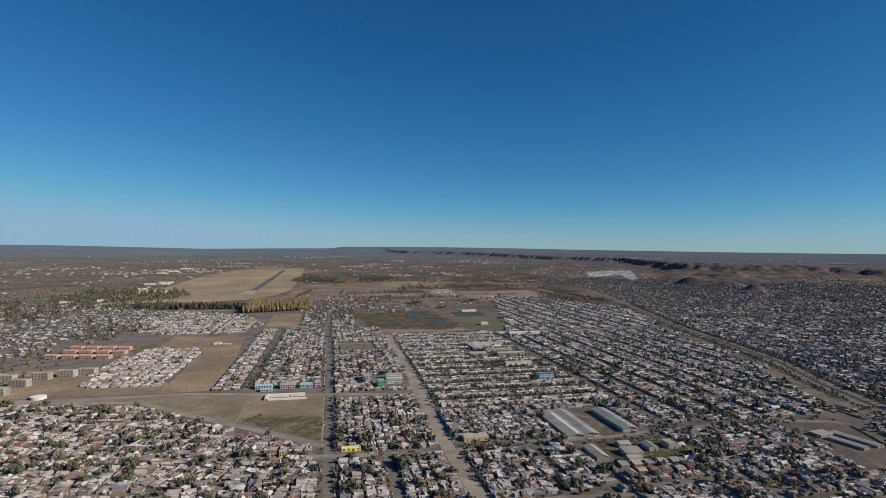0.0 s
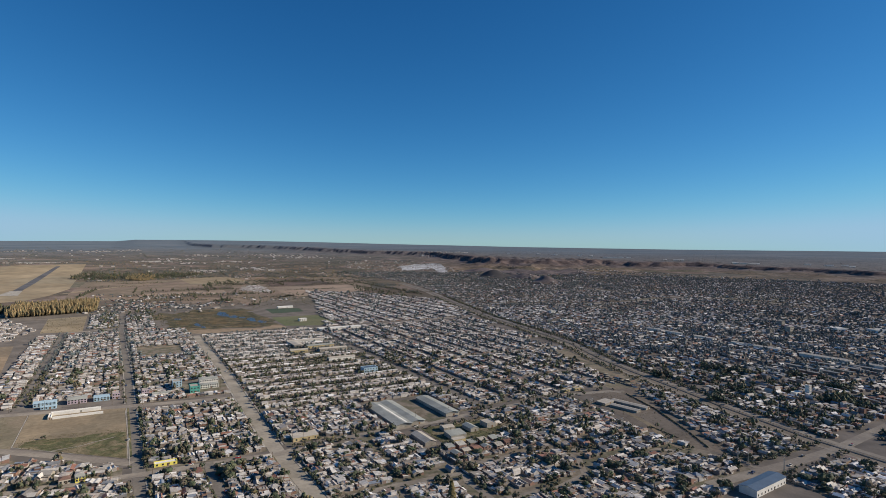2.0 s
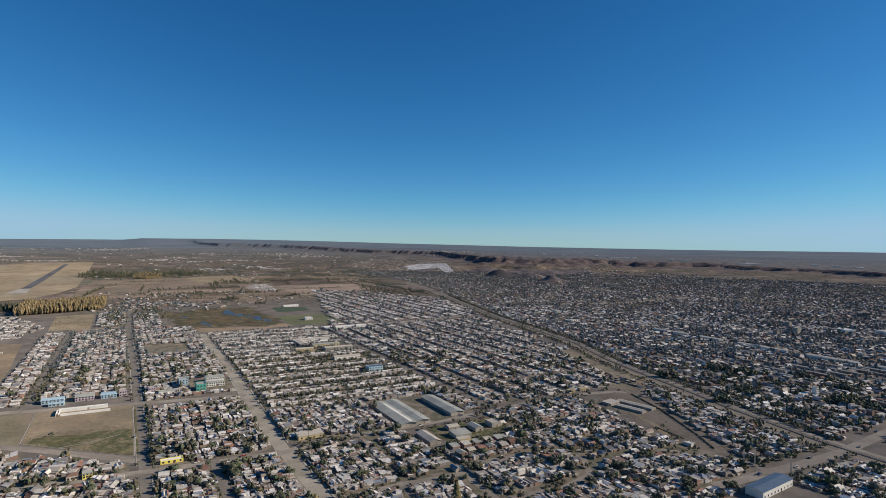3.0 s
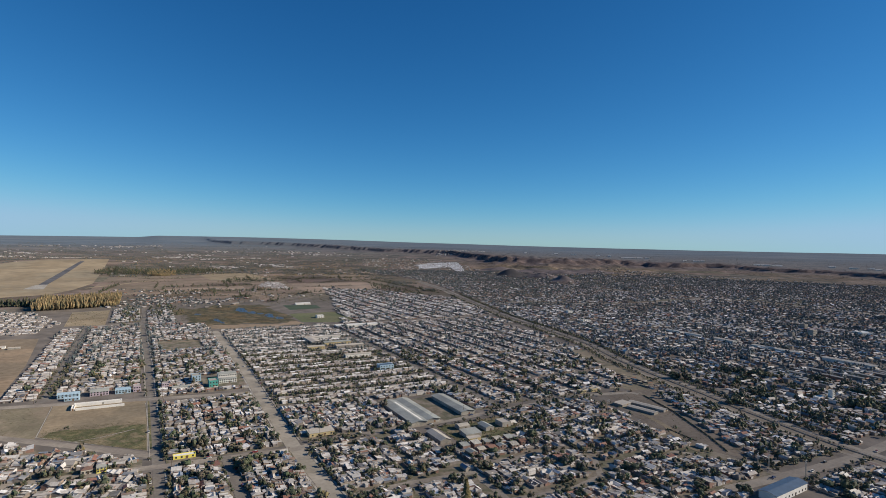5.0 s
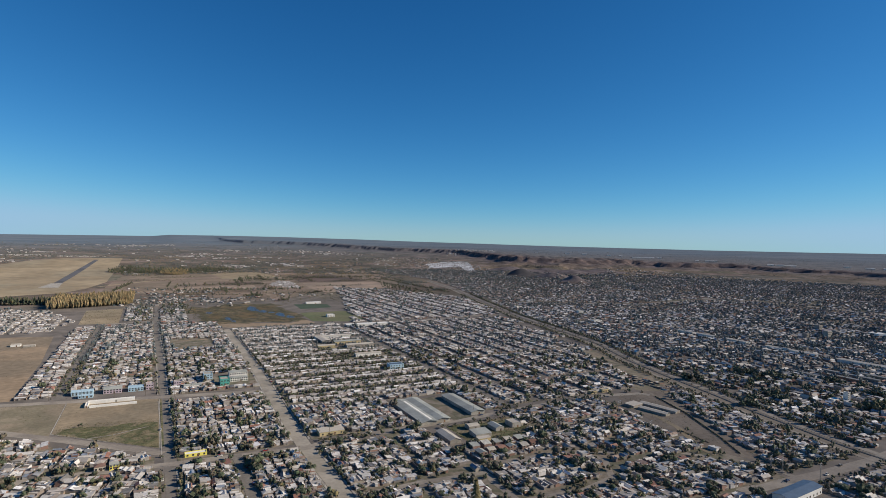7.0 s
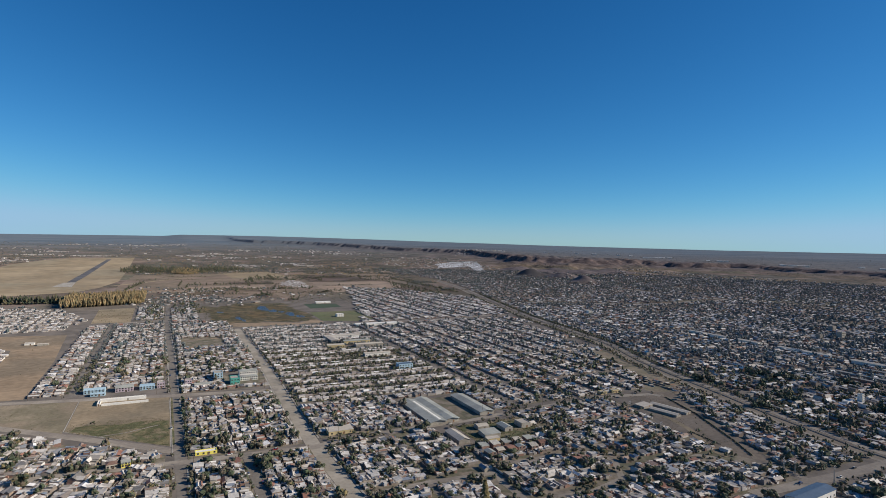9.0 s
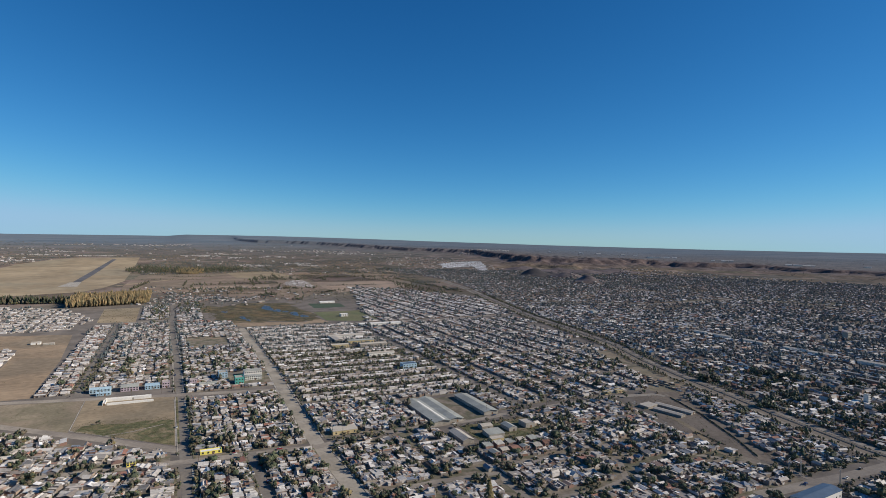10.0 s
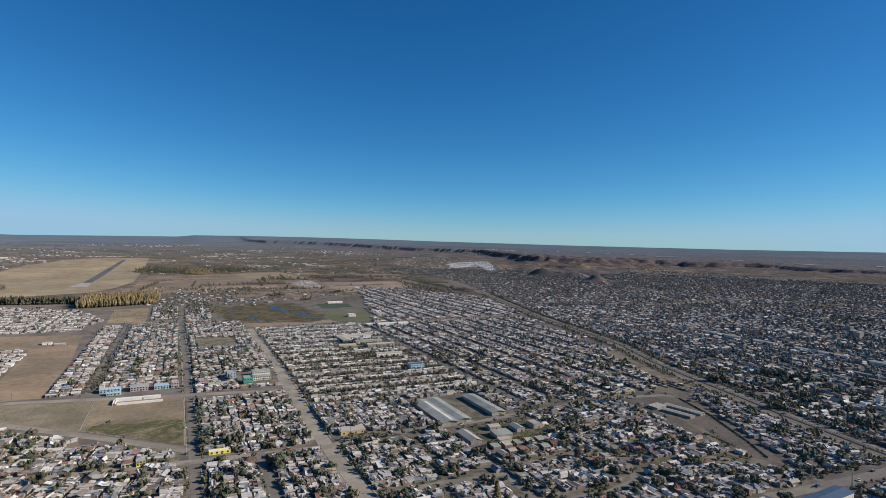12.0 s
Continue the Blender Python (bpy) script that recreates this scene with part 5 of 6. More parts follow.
def tree_thing(k):
    ob = thing("tree", TREE_KINDS[k][1], "tree", "trees of the near town")
    if k == 2:
        part("trunk", trunk(1.2, .12, 3, rs, reach=.15), "bark", ob)
        part("crown", crown(.5, 190, .12, 9, .4, 3.4, rs, 0, 99, True), "leaf", ob)
    elif k == 4:
        part("trunk", trunk(1.6, .10, 0, rs), "bark", ob)
        c = Shape()
        for i in range(620):
            t = rs.random() ** 1.4
            q, a = (1 - t) * .7 * rs.uniform(.6, 1.1), rs.uniform(0, 6.283)
            p = Vector((q * math.cos(a), q * math.sin(a), .35 + 2.3 * t))
            u = Vector((math.cos(a), math.sin(a), -.5)) * .105
            v = Vector((-math.sin(a), math.cos(a), .2)) * .075
            c.quad([p - u, p - v, p + u, p + v])
        part("crown", c, "leaf", ob)
    else:
        part("trunk", trunk(.75, .09, 5, rs), "bark", ob)
        part("crown", crown(1.0, 260 if k == 5 else 460, .085, 11 if k != 1 else 14, .10, (.85, 1.2, 1, .95, 1, .9)[k], rs, 0, 3 if k == 5 else 99, True, (.62, .7, .6, .66, .6, .8)[k]), "poplar" if k == 3 else "leaf", ob)
    return ob


# shade trees along the narrow street
for y in np.arange(580, 1000, 5.0):
    if rng.random() < .85:
        TREES.append((K * (-68.6 + rng.normal(0, .5)), K * y, rng.uniform(4, 8)))
    if rng.random() < .5:
        TREES.append((K * (-77.5 + rng.normal(0, .6)), K * y, rng.uniform(3, 6)))
# street trees on the two long streets
for y in np.arange(225, 900, 7.5):
    if abs(y - 386) > 8 and abs(y - 535) > 8:
        if rng.random() < .8:
            TREES.append((K * (13.9 + rng.normal(0, .3) - (6 if y > 640 else 0) * (y - 640) / 400), K * y, rng.uniform(4, 7)))
        if rng.random() < .75 and y < 720:
            TREES.append((K * (np.interp(y, (150, 316, 375, 507, 640, 905), (95, 93, 91, 94, 98, 99)) + 6.9 + rng.normal(0, .4)), K * y, rng.uniform(4, 7.5)))
        if rng.random() < .25:
            TREES.append((K * (np.interp(y, (150, 316, 375, 507, 640, 905), (95, 93, 91, 94, 98, 99)) - 6.9 + rng.normal(0, .4)), K * y, rng.uniform(3, 4.5)))
for _ in range(46):
    x, y = rng.uniform(196, 256), rng.uniform(333, 378)
    if not (180 < x < 252 and 341 < y < 368):
        TREES.append((K * x, K * y, rng.uniform(3, 7)))
for x in np.arange(352, 432, 3.0):
    TREES.append((K * x, K * (212.5 + rng.normal(0, 1.2)), rng.uniform(3, 8)))
    if rng.random() < .7:
        TREES.append((K * x, K * (192.5 + rng.normal(0, 1.2)), rng.uniform(3, 6)))
for x in np.arange(104, 352, 4.2):
    if rng.random() < .6:
        TREES.append((K * x, K * (378.6 + (x - 122) * .06 + rng.normal(0, .8)), rng.uniform(3, 7)))
    if rng.random() < .5:
        TREES.append((K * x, K * (390.5 + (x - 122) * .06 + rng.normal(0, .8)), rng.uniform(2.5, 5)))
# dark groves in the town beyond the railway
for x, y, q in ((566, 254, 16), (563, 261, 10), (618, 516, 12), (843, 467, 14), (582, 403, 13), (595, 375, 12), (524, 331, 7), (634, 339, 6), (617, 289, 8), (778, 569, 12), (1091, 524, 22), (811, 416, 14), (789, 473, 12), (507, 401, 7), (469, 319, 6), (1331, 586, 26), (1181, 651, 26), (982, 738, 18)):
    for _ in range(int(10 + q * 1.9)):
        TREES.append((K * (x + q * rng.normal() * .55), K * (y + 1.3 * q * rng.normal() * .55), rng.uniform(6, 13)))
for line, width in ROADS:
    if width > 9.6 or line[0].y > 1100 or line[0].x > 400 * K:
        continue
    for a, b in zip(line, line[1:]):
        u = (b - a).normalized()
        for k in np.arange(0, (b - a).length, 6.0):
            for side in (-1, 1):
                if rng.random() < .42:
                    p = a + u * (k + rng.normal(0, 1.5)) + Vector((-u.y, u.x)) * side * (width / 2 + 1.2 + rng.random())
                    if off_roads(p.x, p.y, .6):
                        TREES.append((p.x, p.y, rng.uniform(3, 7)))
TREES += [(K * x, K * y, q * K) for x, y, q in ((-48, 479, 5.5), (-42, 476, 4), (-115, 482, 5), (192, 372, 6), (256, 452, 9), (262, 446, 8), (268, 395, 6), (60, 448, 11), (66, 443, 10), (57, 443, 9), (63, 438, 9), (236, 572, 8))]
trees = np.array(TREES, float)
keep = np.ones(len(trees), bool)
for poly in (BARE, [(-62, 551), (-62, 480), (4, 428), (4, 537)], [(178, 376), (248, 376), (248, 446), (178, 446)], [(340, 300), (385, 398), (425, 380), (398, 300)]):
    keep &= ~inside(trees[:, 0] / K, trees[:, 1] / K, poly)
for x0, x1, y0, y1 in ((-1, 6.8, 404, 546), (89, 97.2, 0, 560), (93, 103, 560, 900), (5, 13, 0, 700), (45, 51, 0, 380), (0, 100, 372, 386)):
    keep &= ~((trees[:, 0] > K * x0) & (trees[:, 0] < K * x1) & (trees[:, 1] > K * y0) & (trees[:, 1] < K * y1))
keep &= avenue_gap(trees[:, 0] / K, trees[:, 1] / K) > 14
trees = np.concatenate([trees[keep], [[-48 * K, 479 * K, 6.5]]])
td = np.hypot(trees[:, 0], trees[:, 1])
tkind = rng.choice(6, len(trees), p=[.40, .28, .06, .07, .05, .14])
NEAR_T = np.argsort(td)[:300]
masters = {}
for i in NEAR_T:
    x, y, size = trees[i]
    k = int(tkind[i])
    g = size / (2.2 if k not in (2,) else 2.0)
    m = pose(x, y, 0.1, 0, 0, rng.uniform(0, 360)) @ Matrix.Diagonal((g * rng.uniform(.75, 1.3), g * rng.uniform(.75, 1.3), g * rng.uniform(.7, 1.1), 1))
    if k in masters:
        copy_thing(masters[k], m)
    else:
        masters[k] = tree_thing(k)
        masters[k].matrix_basis = m


def far_tree(n, leaf, lobes, tall, seed):
    q = random.Random(seed)
    top = crown(1.0, n, leaf, lobes, .12, tall, q, 0, 99, n >= 48, .55 + .1 * (seed % 4))
    return merged(trunk(.7, .08, 0, q, 1), top) if n > 11 else top


MID = [far_tree(60, .17, 4, 1.0, 1), far_tree(64, .17, 5, 1.1, 2), far_tree(60, .17, 5, .8, 3), far_tree(48, .17, 3, 1.0, 4), far_tree(56, .18, 4, .7, 7)]
HALF = [far_tree(8, .24, 3, 1.0, 1), far_tree(8, .24, 3, 1.2, 2), far_tree(8, .24, 3, .9, 3)]
LOW = [far_tree(2, .3, 2, 1.0, 5), far_tree(2, .3, 2, 1.2, 6), far_tree(2, .3, 2, .9, 7), far_tree(6, .3, 3, 2.4, 8)]
TINY = [far_tree(2, .5, 1, 1.0, 15), far_tree(2, .5, 1, 1.2, 16)]
for q in TINY:
    q.v = [(x * 1.25, y * 1.25, z * 1.15) for x, y, z in q.v]
SLIM = far_tree(34, .17, 8, 3.6, 9)
SLIM.v = [(x * .62, y * .62, z * .9) for x, y, z in SLIM.v]
rest_t = np.ones(len(trees), bool)
rest_t[NEAR_T] = False


def plant(name, at, shapes, mats, label, kinds=None, plan=False):
    n = len(at)
    if plan:
        at = at * np.array([K, K, 1])
    g = at[:, 2:3] / 2.2 * rng.uniform(.72, 1.22, (n, 3))
    k = rng.choice(len(shapes), n) if kinds is None else kinds
    p, near = shrink(at[:, 0], at[:, 1], height(at[:, 0], at[:, 1]))
    joined(name, scatter(shapes, k, p, rng.uniform(0, 6.283, n), g * near[:, None]), mats, label, "trees")


plant("town_trees", trees[rest_t & (td < 520)], MID, ["leaf_far", "bark"], "many dark green yard trees between houses")
plant("town_trees", trees[rest_t & (td >= 520) & (td < 900)], HALF, ["leaf_far"], "many dark olive yard trees among houses farther off")
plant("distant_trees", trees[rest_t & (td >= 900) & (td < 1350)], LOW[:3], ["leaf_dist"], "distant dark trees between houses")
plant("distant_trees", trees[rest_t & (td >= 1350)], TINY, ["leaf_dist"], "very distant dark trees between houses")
# poplar shelterbelts beside the airfield
n = 1200
px = rng.uniform(-176, -40, n)
py = 1240 + (px + 168) * .35 + rng.uniform(0, 130, n)
plant("poplar_grove", np.stack([px, py, rng.uniform(11, 15, n)], -1), [SLIM], ["poplar", "bark"], "dense grove of orange autumn poplars", plan=True)
n = 520
px = rng.uniform(-420, -168, n)
py = 1325 - (px + 168) * .08 + rng.uniform(0, 28, n)
plant("tree_belt", np.stack([px, py, rng.uniform(9, 13, n)], -1), [SLIM, LOW[1]], ["leaf_far", "bark"], "long belt of dark green trees", plan=True)
# tree rows along field borders
pts = []
for (ax, ay), (bx, by), q in (((728, 1897), (716, 1363), 8), ((257, 1973), (344, 1959), 11), ((488, 2189), (603, 2214), 10), ((660, 1560), (668, 1830), 6), ((395, 1790), (655, 1800), 5), ((858, 2500), (990, 2500), 10), ((250, 1284), (272, 1290), 11), ((252, 1278), (270, 1283), 11), ((40, 1560), (260, 1585), 8), ((20, 1460), (180, 1440), 7), ((250, 1465), (380, 1440), 6), ((60, 1730), (300, 1740), 8), ((-90, 1600), (-60, 1850), 8)):
    n = int(math.hypot(bx - ax, by - ay) / 3.2)
    t = np.linspace(0, 1, n) + rng.normal(0, .01, n)
    pts.append(np.stack([ax + (bx - ax) * t + rng.normal(0, 2, n), ay + (by - ay) * t + rng.normal(0, 2, n), q * rng.uniform(.6, 1.3, n)], -1))
for _ in range(130):
    az, far = math.radians(rng.uniform(-33, 27)), rng.uniform(1500, 2900)
    cx, cy = far * math.sin(az), far * math.cos(az)
    if bool(inside(cx, cy, [(-800, 1440), (-90, 1440), (-80, 3160), (-640, 3160)])) or float(bluff_distance(np.array(cx * K), np.array(cy * K))) > -420 or bool(inside(cx * K, cy * K, FAR_TOWN)) or cx > rail_x(min(cy, 1800)) - 30 and cy < 2000:
        continue
    n = int(rng.uniform(10, 42))
    t = np.linspace(-.5, .5, n) * n * 4.5
    turn = rng.choice((0, .12, -.1, 1.5))
    pts.append(np.stack([cx + t * math.cos(turn) + rng.normal(0, 1.5, n), cy + t * math.sin(turn) + rng.normal(0, 1.5, n), rng.uniform(5, 8) * rng.uniform(.7, 1.3, n)], -1))
plant("tree_rows", np.concatenate(pts), LOW, ["leaf_far", "bark"], "dark rows of trees along field borders", plan=True)
# woods, hedges and orchards on the plain
pts = []
for cx, cy, rx, ry, n, size in ((70, 2420, 170, 140, 520, 13), (-75, 2480, 80, 190, 320, 13), (215, 2500, 90, 130, 200, 12), (210, 1400, 22, 22, 40, 9), (310, 1560, 60, 14, 40, 8), (40, 1180, 30, 90, 60, 8), (-20, 1120, 14, 120, 60, 8), (330, 1900, 120, 20, 90, 9),
                                (560, 2000, 160, 25, 110, 9), (640, 1500, 40, 180, 120, 8), (-560, 1700, 170, 200, 700, 12), (-700, 1300, 200, 250, 600, 11), (-430, 1420, 90, 60, 160, 10), (-360, 700, 60, 90, 90, 8), (-340, 1000, 50, 100, 110, 8)):
    a, q = rng.uniform(0, 6.283, n), np.sqrt(rng.random(n))
    pts.append(np.stack([cx + rx * q * np.cos(a), cy + ry * q * np.sin(a), size * rng.uniform(.7, 1.4, n)], -1))
plant("woods", np.concatenate(pts), LOW, ["leaf_far", "bark"], "scattered woods and hedges on the plain", plan=True)
n = 380
a, q = rng.uniform(0, 6.283, n), np.sqrt(rng.random(n))
plant("autumn_woods", np.stack([62 + 52 * q * np.cos(a), 2350 + 130 * q * np.sin(a), rng.uniform(10, 15, n)], -1), LOW, ["poplar", "bark"], "wood of rust-coloured autumn trees", plan=True)
def bush(n, leaf, seed):
    q = random.Random(seed)
    return crown(1.0, n, leaf, 3, -.1, 1.0, q, 0, 1 if n else 2)


BUSH = [bush(0, .8, 1), bush(0, .75, 2), bush(0, .8, 3)]
for q in BUSH[:2]:
    q.v, q.f, q.s = q.v[:6], q.f[:8], q.s[:8]
    q.v = [(x * 1.3, y * 1.3, z) for x, y, z in q.v]
M["leaf_plain"] = surface("orchard_leaves", [(.13, .145, .13), (.145, .148, .125), (.115, .132, .125), (.18, .165, .135), (.19, .17, .14), (.14, .148, .14)], "island", 0.95, 0, 0.1, 0.01, 0.25)
AIRFIELD = [(-540, 1370), (-620, 1790), (-590, 2136), (-620, 3022), (-480, 3900), (-150, 3960), (-90, 3160), (-100, 1440)]
FALLOW = [(-112, 1480), (240, 1540), (330, 1850), (330, 2300), (-95, 2200), (-116, 1760)]
OPEN_FIELDS = [(250, 1500), (700, 1500), (760, 1900), (720, 2150), (450, 2150), (230, 1700)]


def plain_points(n, az0, az1, near, far, edge=-420):
    """Places on the open plain, evenly thick to the eye: fewer to the hectare the farther off."""
    az, q = np.radians(rng.uniform(az0, az1, n)), 1 / rng.uniform(1 / far, 1 / near, n)
    x, y = q * np.sin(az), q * np.cos(az)
    return x, y, (bluff_distance(x, y) < edge) & ~inside(x / K, y / K, AIRFIELD) & ~inside(x / K, y / K, OPEN_FIELDS) & ~inside(x / K, y / K, FALLOW) & ~inside(x, y, FAR_TOWN) & ~((x > K * rail_x(np.minimum(y / K, 1800)) - 40) & (y < 2600))


fx, fy, ok = plain_points(50000, -36, 31, 2000, 15000)
far = np.hypot(fx, fy)
g = vnoise(fx / 420, fy / 260, 21) * .55 + vnoise(fx / 120, fy / 90, 22) * .45
ok &= g > .455
plant("far_woods", np.stack([fx, fy, rng.uniform(6, 13, len(fx)) * (1 + far / 9000)], -1)[ok], BUSH, ["leaf_plain"], "far tree lines and orchards on the plain")
fx, fy, ok = plain_points(9000, -36, 20, 2100, 9000)
ok &= (vnoise(fx / 500, fy / 300, 51) > .60)
plant("far_autumn_woods", np.stack([fx, fy, rng.uniform(7, 14, len(fx))], -1)[ok], BUSH, ["poplar"], "far rust-brown autumn copses on the plain")
# scrub on the slopes and the plateau
az, q = np.radians(rng.uniform(7, 68, 9000)), 1 / rng.uniform(1 / 11000, 1 / 3000, 9000)
fx, fy = q * np.sin(az), q * np.cos(az)
ok = ((bluff_reach(fx, fy) > 60) | (bluff_reach(fx, fy) > -420) & (fx > .62 * fy)) & (vnoise(fx / 300, fy / 300, 61) > .42)
plant("scrub", np.stack([fx, fy, rng.uniform(3, 6, 9000) * (1 + q / 6000)], -1)[ok], BUSH, ["leaf_plain"], "grey scrub on the plateau")
# hamlets and farm sheds on the plain
px, py = [], []
for az, far, wide, deep, n in ((-9.4, 5500, 160, 180, 26), (-8.3, 6400, 130, 200, 26), (-7.0, 10200, 220, 500, 20), (-4.1, 10600, 150, 500, 10), (-5.8, 5200, 190, 60, 44), (-1.4, 10100, 420, 600, 44), (0.9, 10500, 220, 600, 24), (2.7, 5280, 160, 190, 60), (7.1, 3560, 75, 130, 46), (4.6, 5900, 150, 300, 22), (5.6, 4950, 120, 200, 20), (7.1, 7400, 170, 500, 30),
                               (10.8, 3900, 90, 120, 34), (9, 5200, 160, 250, 26), (12.4, 3650, 60, 60, 18), (13.5, 7600, 380, 500, 50), (16.4, 6700, 300, 400, 40), (-11.5, 4300, 150, 200, 30), (-14, 4700, 260, 300, 40), (-18, 4200, 300, 300, 50), (-22, 5200, 400, 400, 40), (-27, 4600, 400, 400, 40), (-13, 7400, 500, 500, 30)):
    x, y = polar(az, far)
    n = int(n * 1.0)
    px += list(x + wide * rng.normal(0, .5, n))
    py += list(y + deep * rng.normal(0, .5, n))
fx, fy, ok = plain_points(260, -36, 24, 2500, 12000)
px, py = np.array(px + list(fx[ok])), np.array(py + list(fy[ok]))
p, near = shrink(px, py, height(px, py) - .3)
m = len(px)
joined("plain_houses", scatter(FAR_HOUSES, rng.integers(0, 6, m), p, rng.uniform(-.4, .4, m), np.stack([rng.uniform(7, 15, m), rng.uniform(7, 12, m), rng.uniform(3, 4.6, m)], -1) * (near * (1 + np.hypot(px, py) / 14000))[:, None]), ["wall_pale", "roof_pale"], "scattered pale farmsteads and hamlets on the plain", "houses")
# a quarter on the edge of the plateau
n = 150
az, q = np.radians(rng.uniform(27.4, 32.4, n)), rng.uniform(6300, 7300, n)
px, py = q * np.sin(az), q * np.cos(az)
p, near = shrink(px, py, height(px, py) - .3)
joined("plateau_houses", scatter(FAR_HOUSES, rng.integers(0, 6, n), p, rng.uniform(0, 3, n), np.stack([rng.uniform(9, 24, n), rng.uniform(9, 14, n), rng.uniform(4, 9, n)], -1) * near[:, None]), ["wall_pale", "roof_pale"], "pale houses along the edge of the plateau", "houses")
# shrubs along the railway
pts = []
for y in np.arange(215, 1300, 2.2):
    for side, k in ((-15, .95), (-13, .8), (-4.5, .08), (4.5, .1), (14, .6), (16, .95), (18, .8)):
        if rng.random() < k and not 192 < y < 212:
            pts.append((rail_x(y) + side + rng.normal(0, 1.2), y, rng.uniform(2, 7)))
plant("railway_shrubs", np.array(pts), LOW[:3], ["leaf_far", "bark"], "shrubs and small trees along the railway", plan=True)

# ---- garden walls ----
runs = np.array(WALLRUNS, float)
mid = (runs[:, :2] + runs[:, 2:4]) / 2
leg = np.hypot(runs[:, 2] - runs[:, 0], runs[:, 3] - runs[:, 1])
post = Shape()
post.box(-.5, .5, -.5, .5, 0, 1)
joined("garden_walls", scatter([post], np.zeros(len(runs), int), np.concatenate([mid, np.full((len(runs), 1), .05)], 1), np.arctan2(runs[:, 3] - runs[:, 1], runs[:, 2] - runs[:, 0]), np.stack([leg, np.full(len(runs), .2), runs[:, 4]], -1)), ["wall_far"], "low rendered garden walls between the yards", "walls")

# ---- weeds on open ground ----
M["weed"] = surface("weeds", [(.13, .12, .06), (.10, .11, .05), (.19, .155, .09), (.16, .14, .075)], "island", 0.95, 0, 0.5, 0.1, 0.3)
pts = []
for poly, n, lo, hi in (([(-62, 466), (3, 413), (3, 478), (-25, 486), (-62, 486)], 1300, .15, .5), ([(-66, 551), (-66, 468), (-1, 414), (-1, 537)], 160, .1, .35), ([(-228, 548), (-155, 536), (-113, 498), (-72, 466), (-72, 549), (-126, 561)], 420, .12, .5),
                        ([(345, 300), (385, 398), (418, 378), (400, 326), (374, 272), (350, 240)], 420, .15, .6), ([(-208, 900), (-106, 885), (-106, 800), (-118, 615), (-150, 612), (-165, 812)], 200, .15, .5), ([(60, 1140), (133, 1250), (150, 1240), (140, 1080), (150, 980), (123, 980), (60, 1000)], 900, .3, .9), ([(140, 1180), (200, 1220), (232, 1100), (226, 960), (160, 965), (150, 1040)], 900, .25, .8),
                        ([(196, 332), (258, 334), (258, 379), (196, 378)], 420, .2, .7), ([(-110, 1209), (-104, 1026), (-50, 1022), (-52, 1225)], 160, .3, 1.0), ([(240, 1220), (420, 1220), (430, 1560), (240, 1560)], 160, .5, 2.0)):
    xs, ys = [q[0] for q in poly], [q[1] for q in poly]
    x, y = rng.uniform(min(xs), max(xs), 2 * n), rng.uniform(min(ys), max(ys), 2 * n)
    k = inside(x, y, poly)
    pts.append(np.stack([x[k], y[k], 2.2 * rng.uniform(lo, hi, int(k.sum()))], -1))
plant("weeds", np.concatenate(pts), [bush(5, .6, 4), bush(4, .7, 5)], ["weed"], "dry weeds and low bushes on open ground", plan=True)


# ---- landmark buildings ----
def building(name, label, category, x0, x1, y0, y1, h, wall, roof, shape="flat", rise=1.5, along="y", windows=(0, 0), turn=0.0, group="", z=0.05, door=True):
    """A building with walls, roof, doors and rows of windows on the faces to the street."""
    ob = thing(name, label, category, group)
    x0, x1, y0, y1 = x0 * K, x1 * K, y0 * K, y1 * K
    w, d = x1 - x0, y1 - y0
    ob.matrix_basis = pose((x0 + x1) / 2, (y0 + y1) / 2, z, 0, 0, turn)
    if shape == "flat":
        a, b = flat(w, d, h, .5)
    elif shape == "lean":
        a, b = lean_to(w, d, h, rise, .03, .15)
    elif shape == "hip":
        a, b = hip(w, d, h, rise, .04, .15)
    elif along == "x":
        a, b = gable(w, d, h, rise, .04, .15)
    else:
        a, b = gable(d, w, h, rise, .04, .15)
        for s in (a, b):
            s.v = [(-y, x, zz) for x, y, zz in s.v]
    a.s, b.s = [0] * len(a.s), [0] * len(b.s)
    part("wall", a, wall, ob)
    part("roof", b, roof, ob)
    floors, n = windows
    for f in range(floors):
        for i in range(n):
            x = -w / 2 + w * (i + .5) / n
            g = Shape()
            zz = 1.0 + f * (h / floors)
            g.box(x - .7, x + .7, -d / 2 - .04, -d / 2 + .06, zz, zz + 1.3)
            pane = part("window", g, "glass", ob)
            g = Shape()
            g.box(x - .8, x + .8, -d / 2 - .16, -d / 2 + .02, zz - .14, zz)
            part("window_sill", g, "concrete", pane)
    if door:
        g = Shape()
        g.box(-.8 + w * .1, .8 + w * .1, -d / 2 - .06, -d / 2 + .06, 0, 2.2)
        part("door", g, "wood", ob)
    return ob


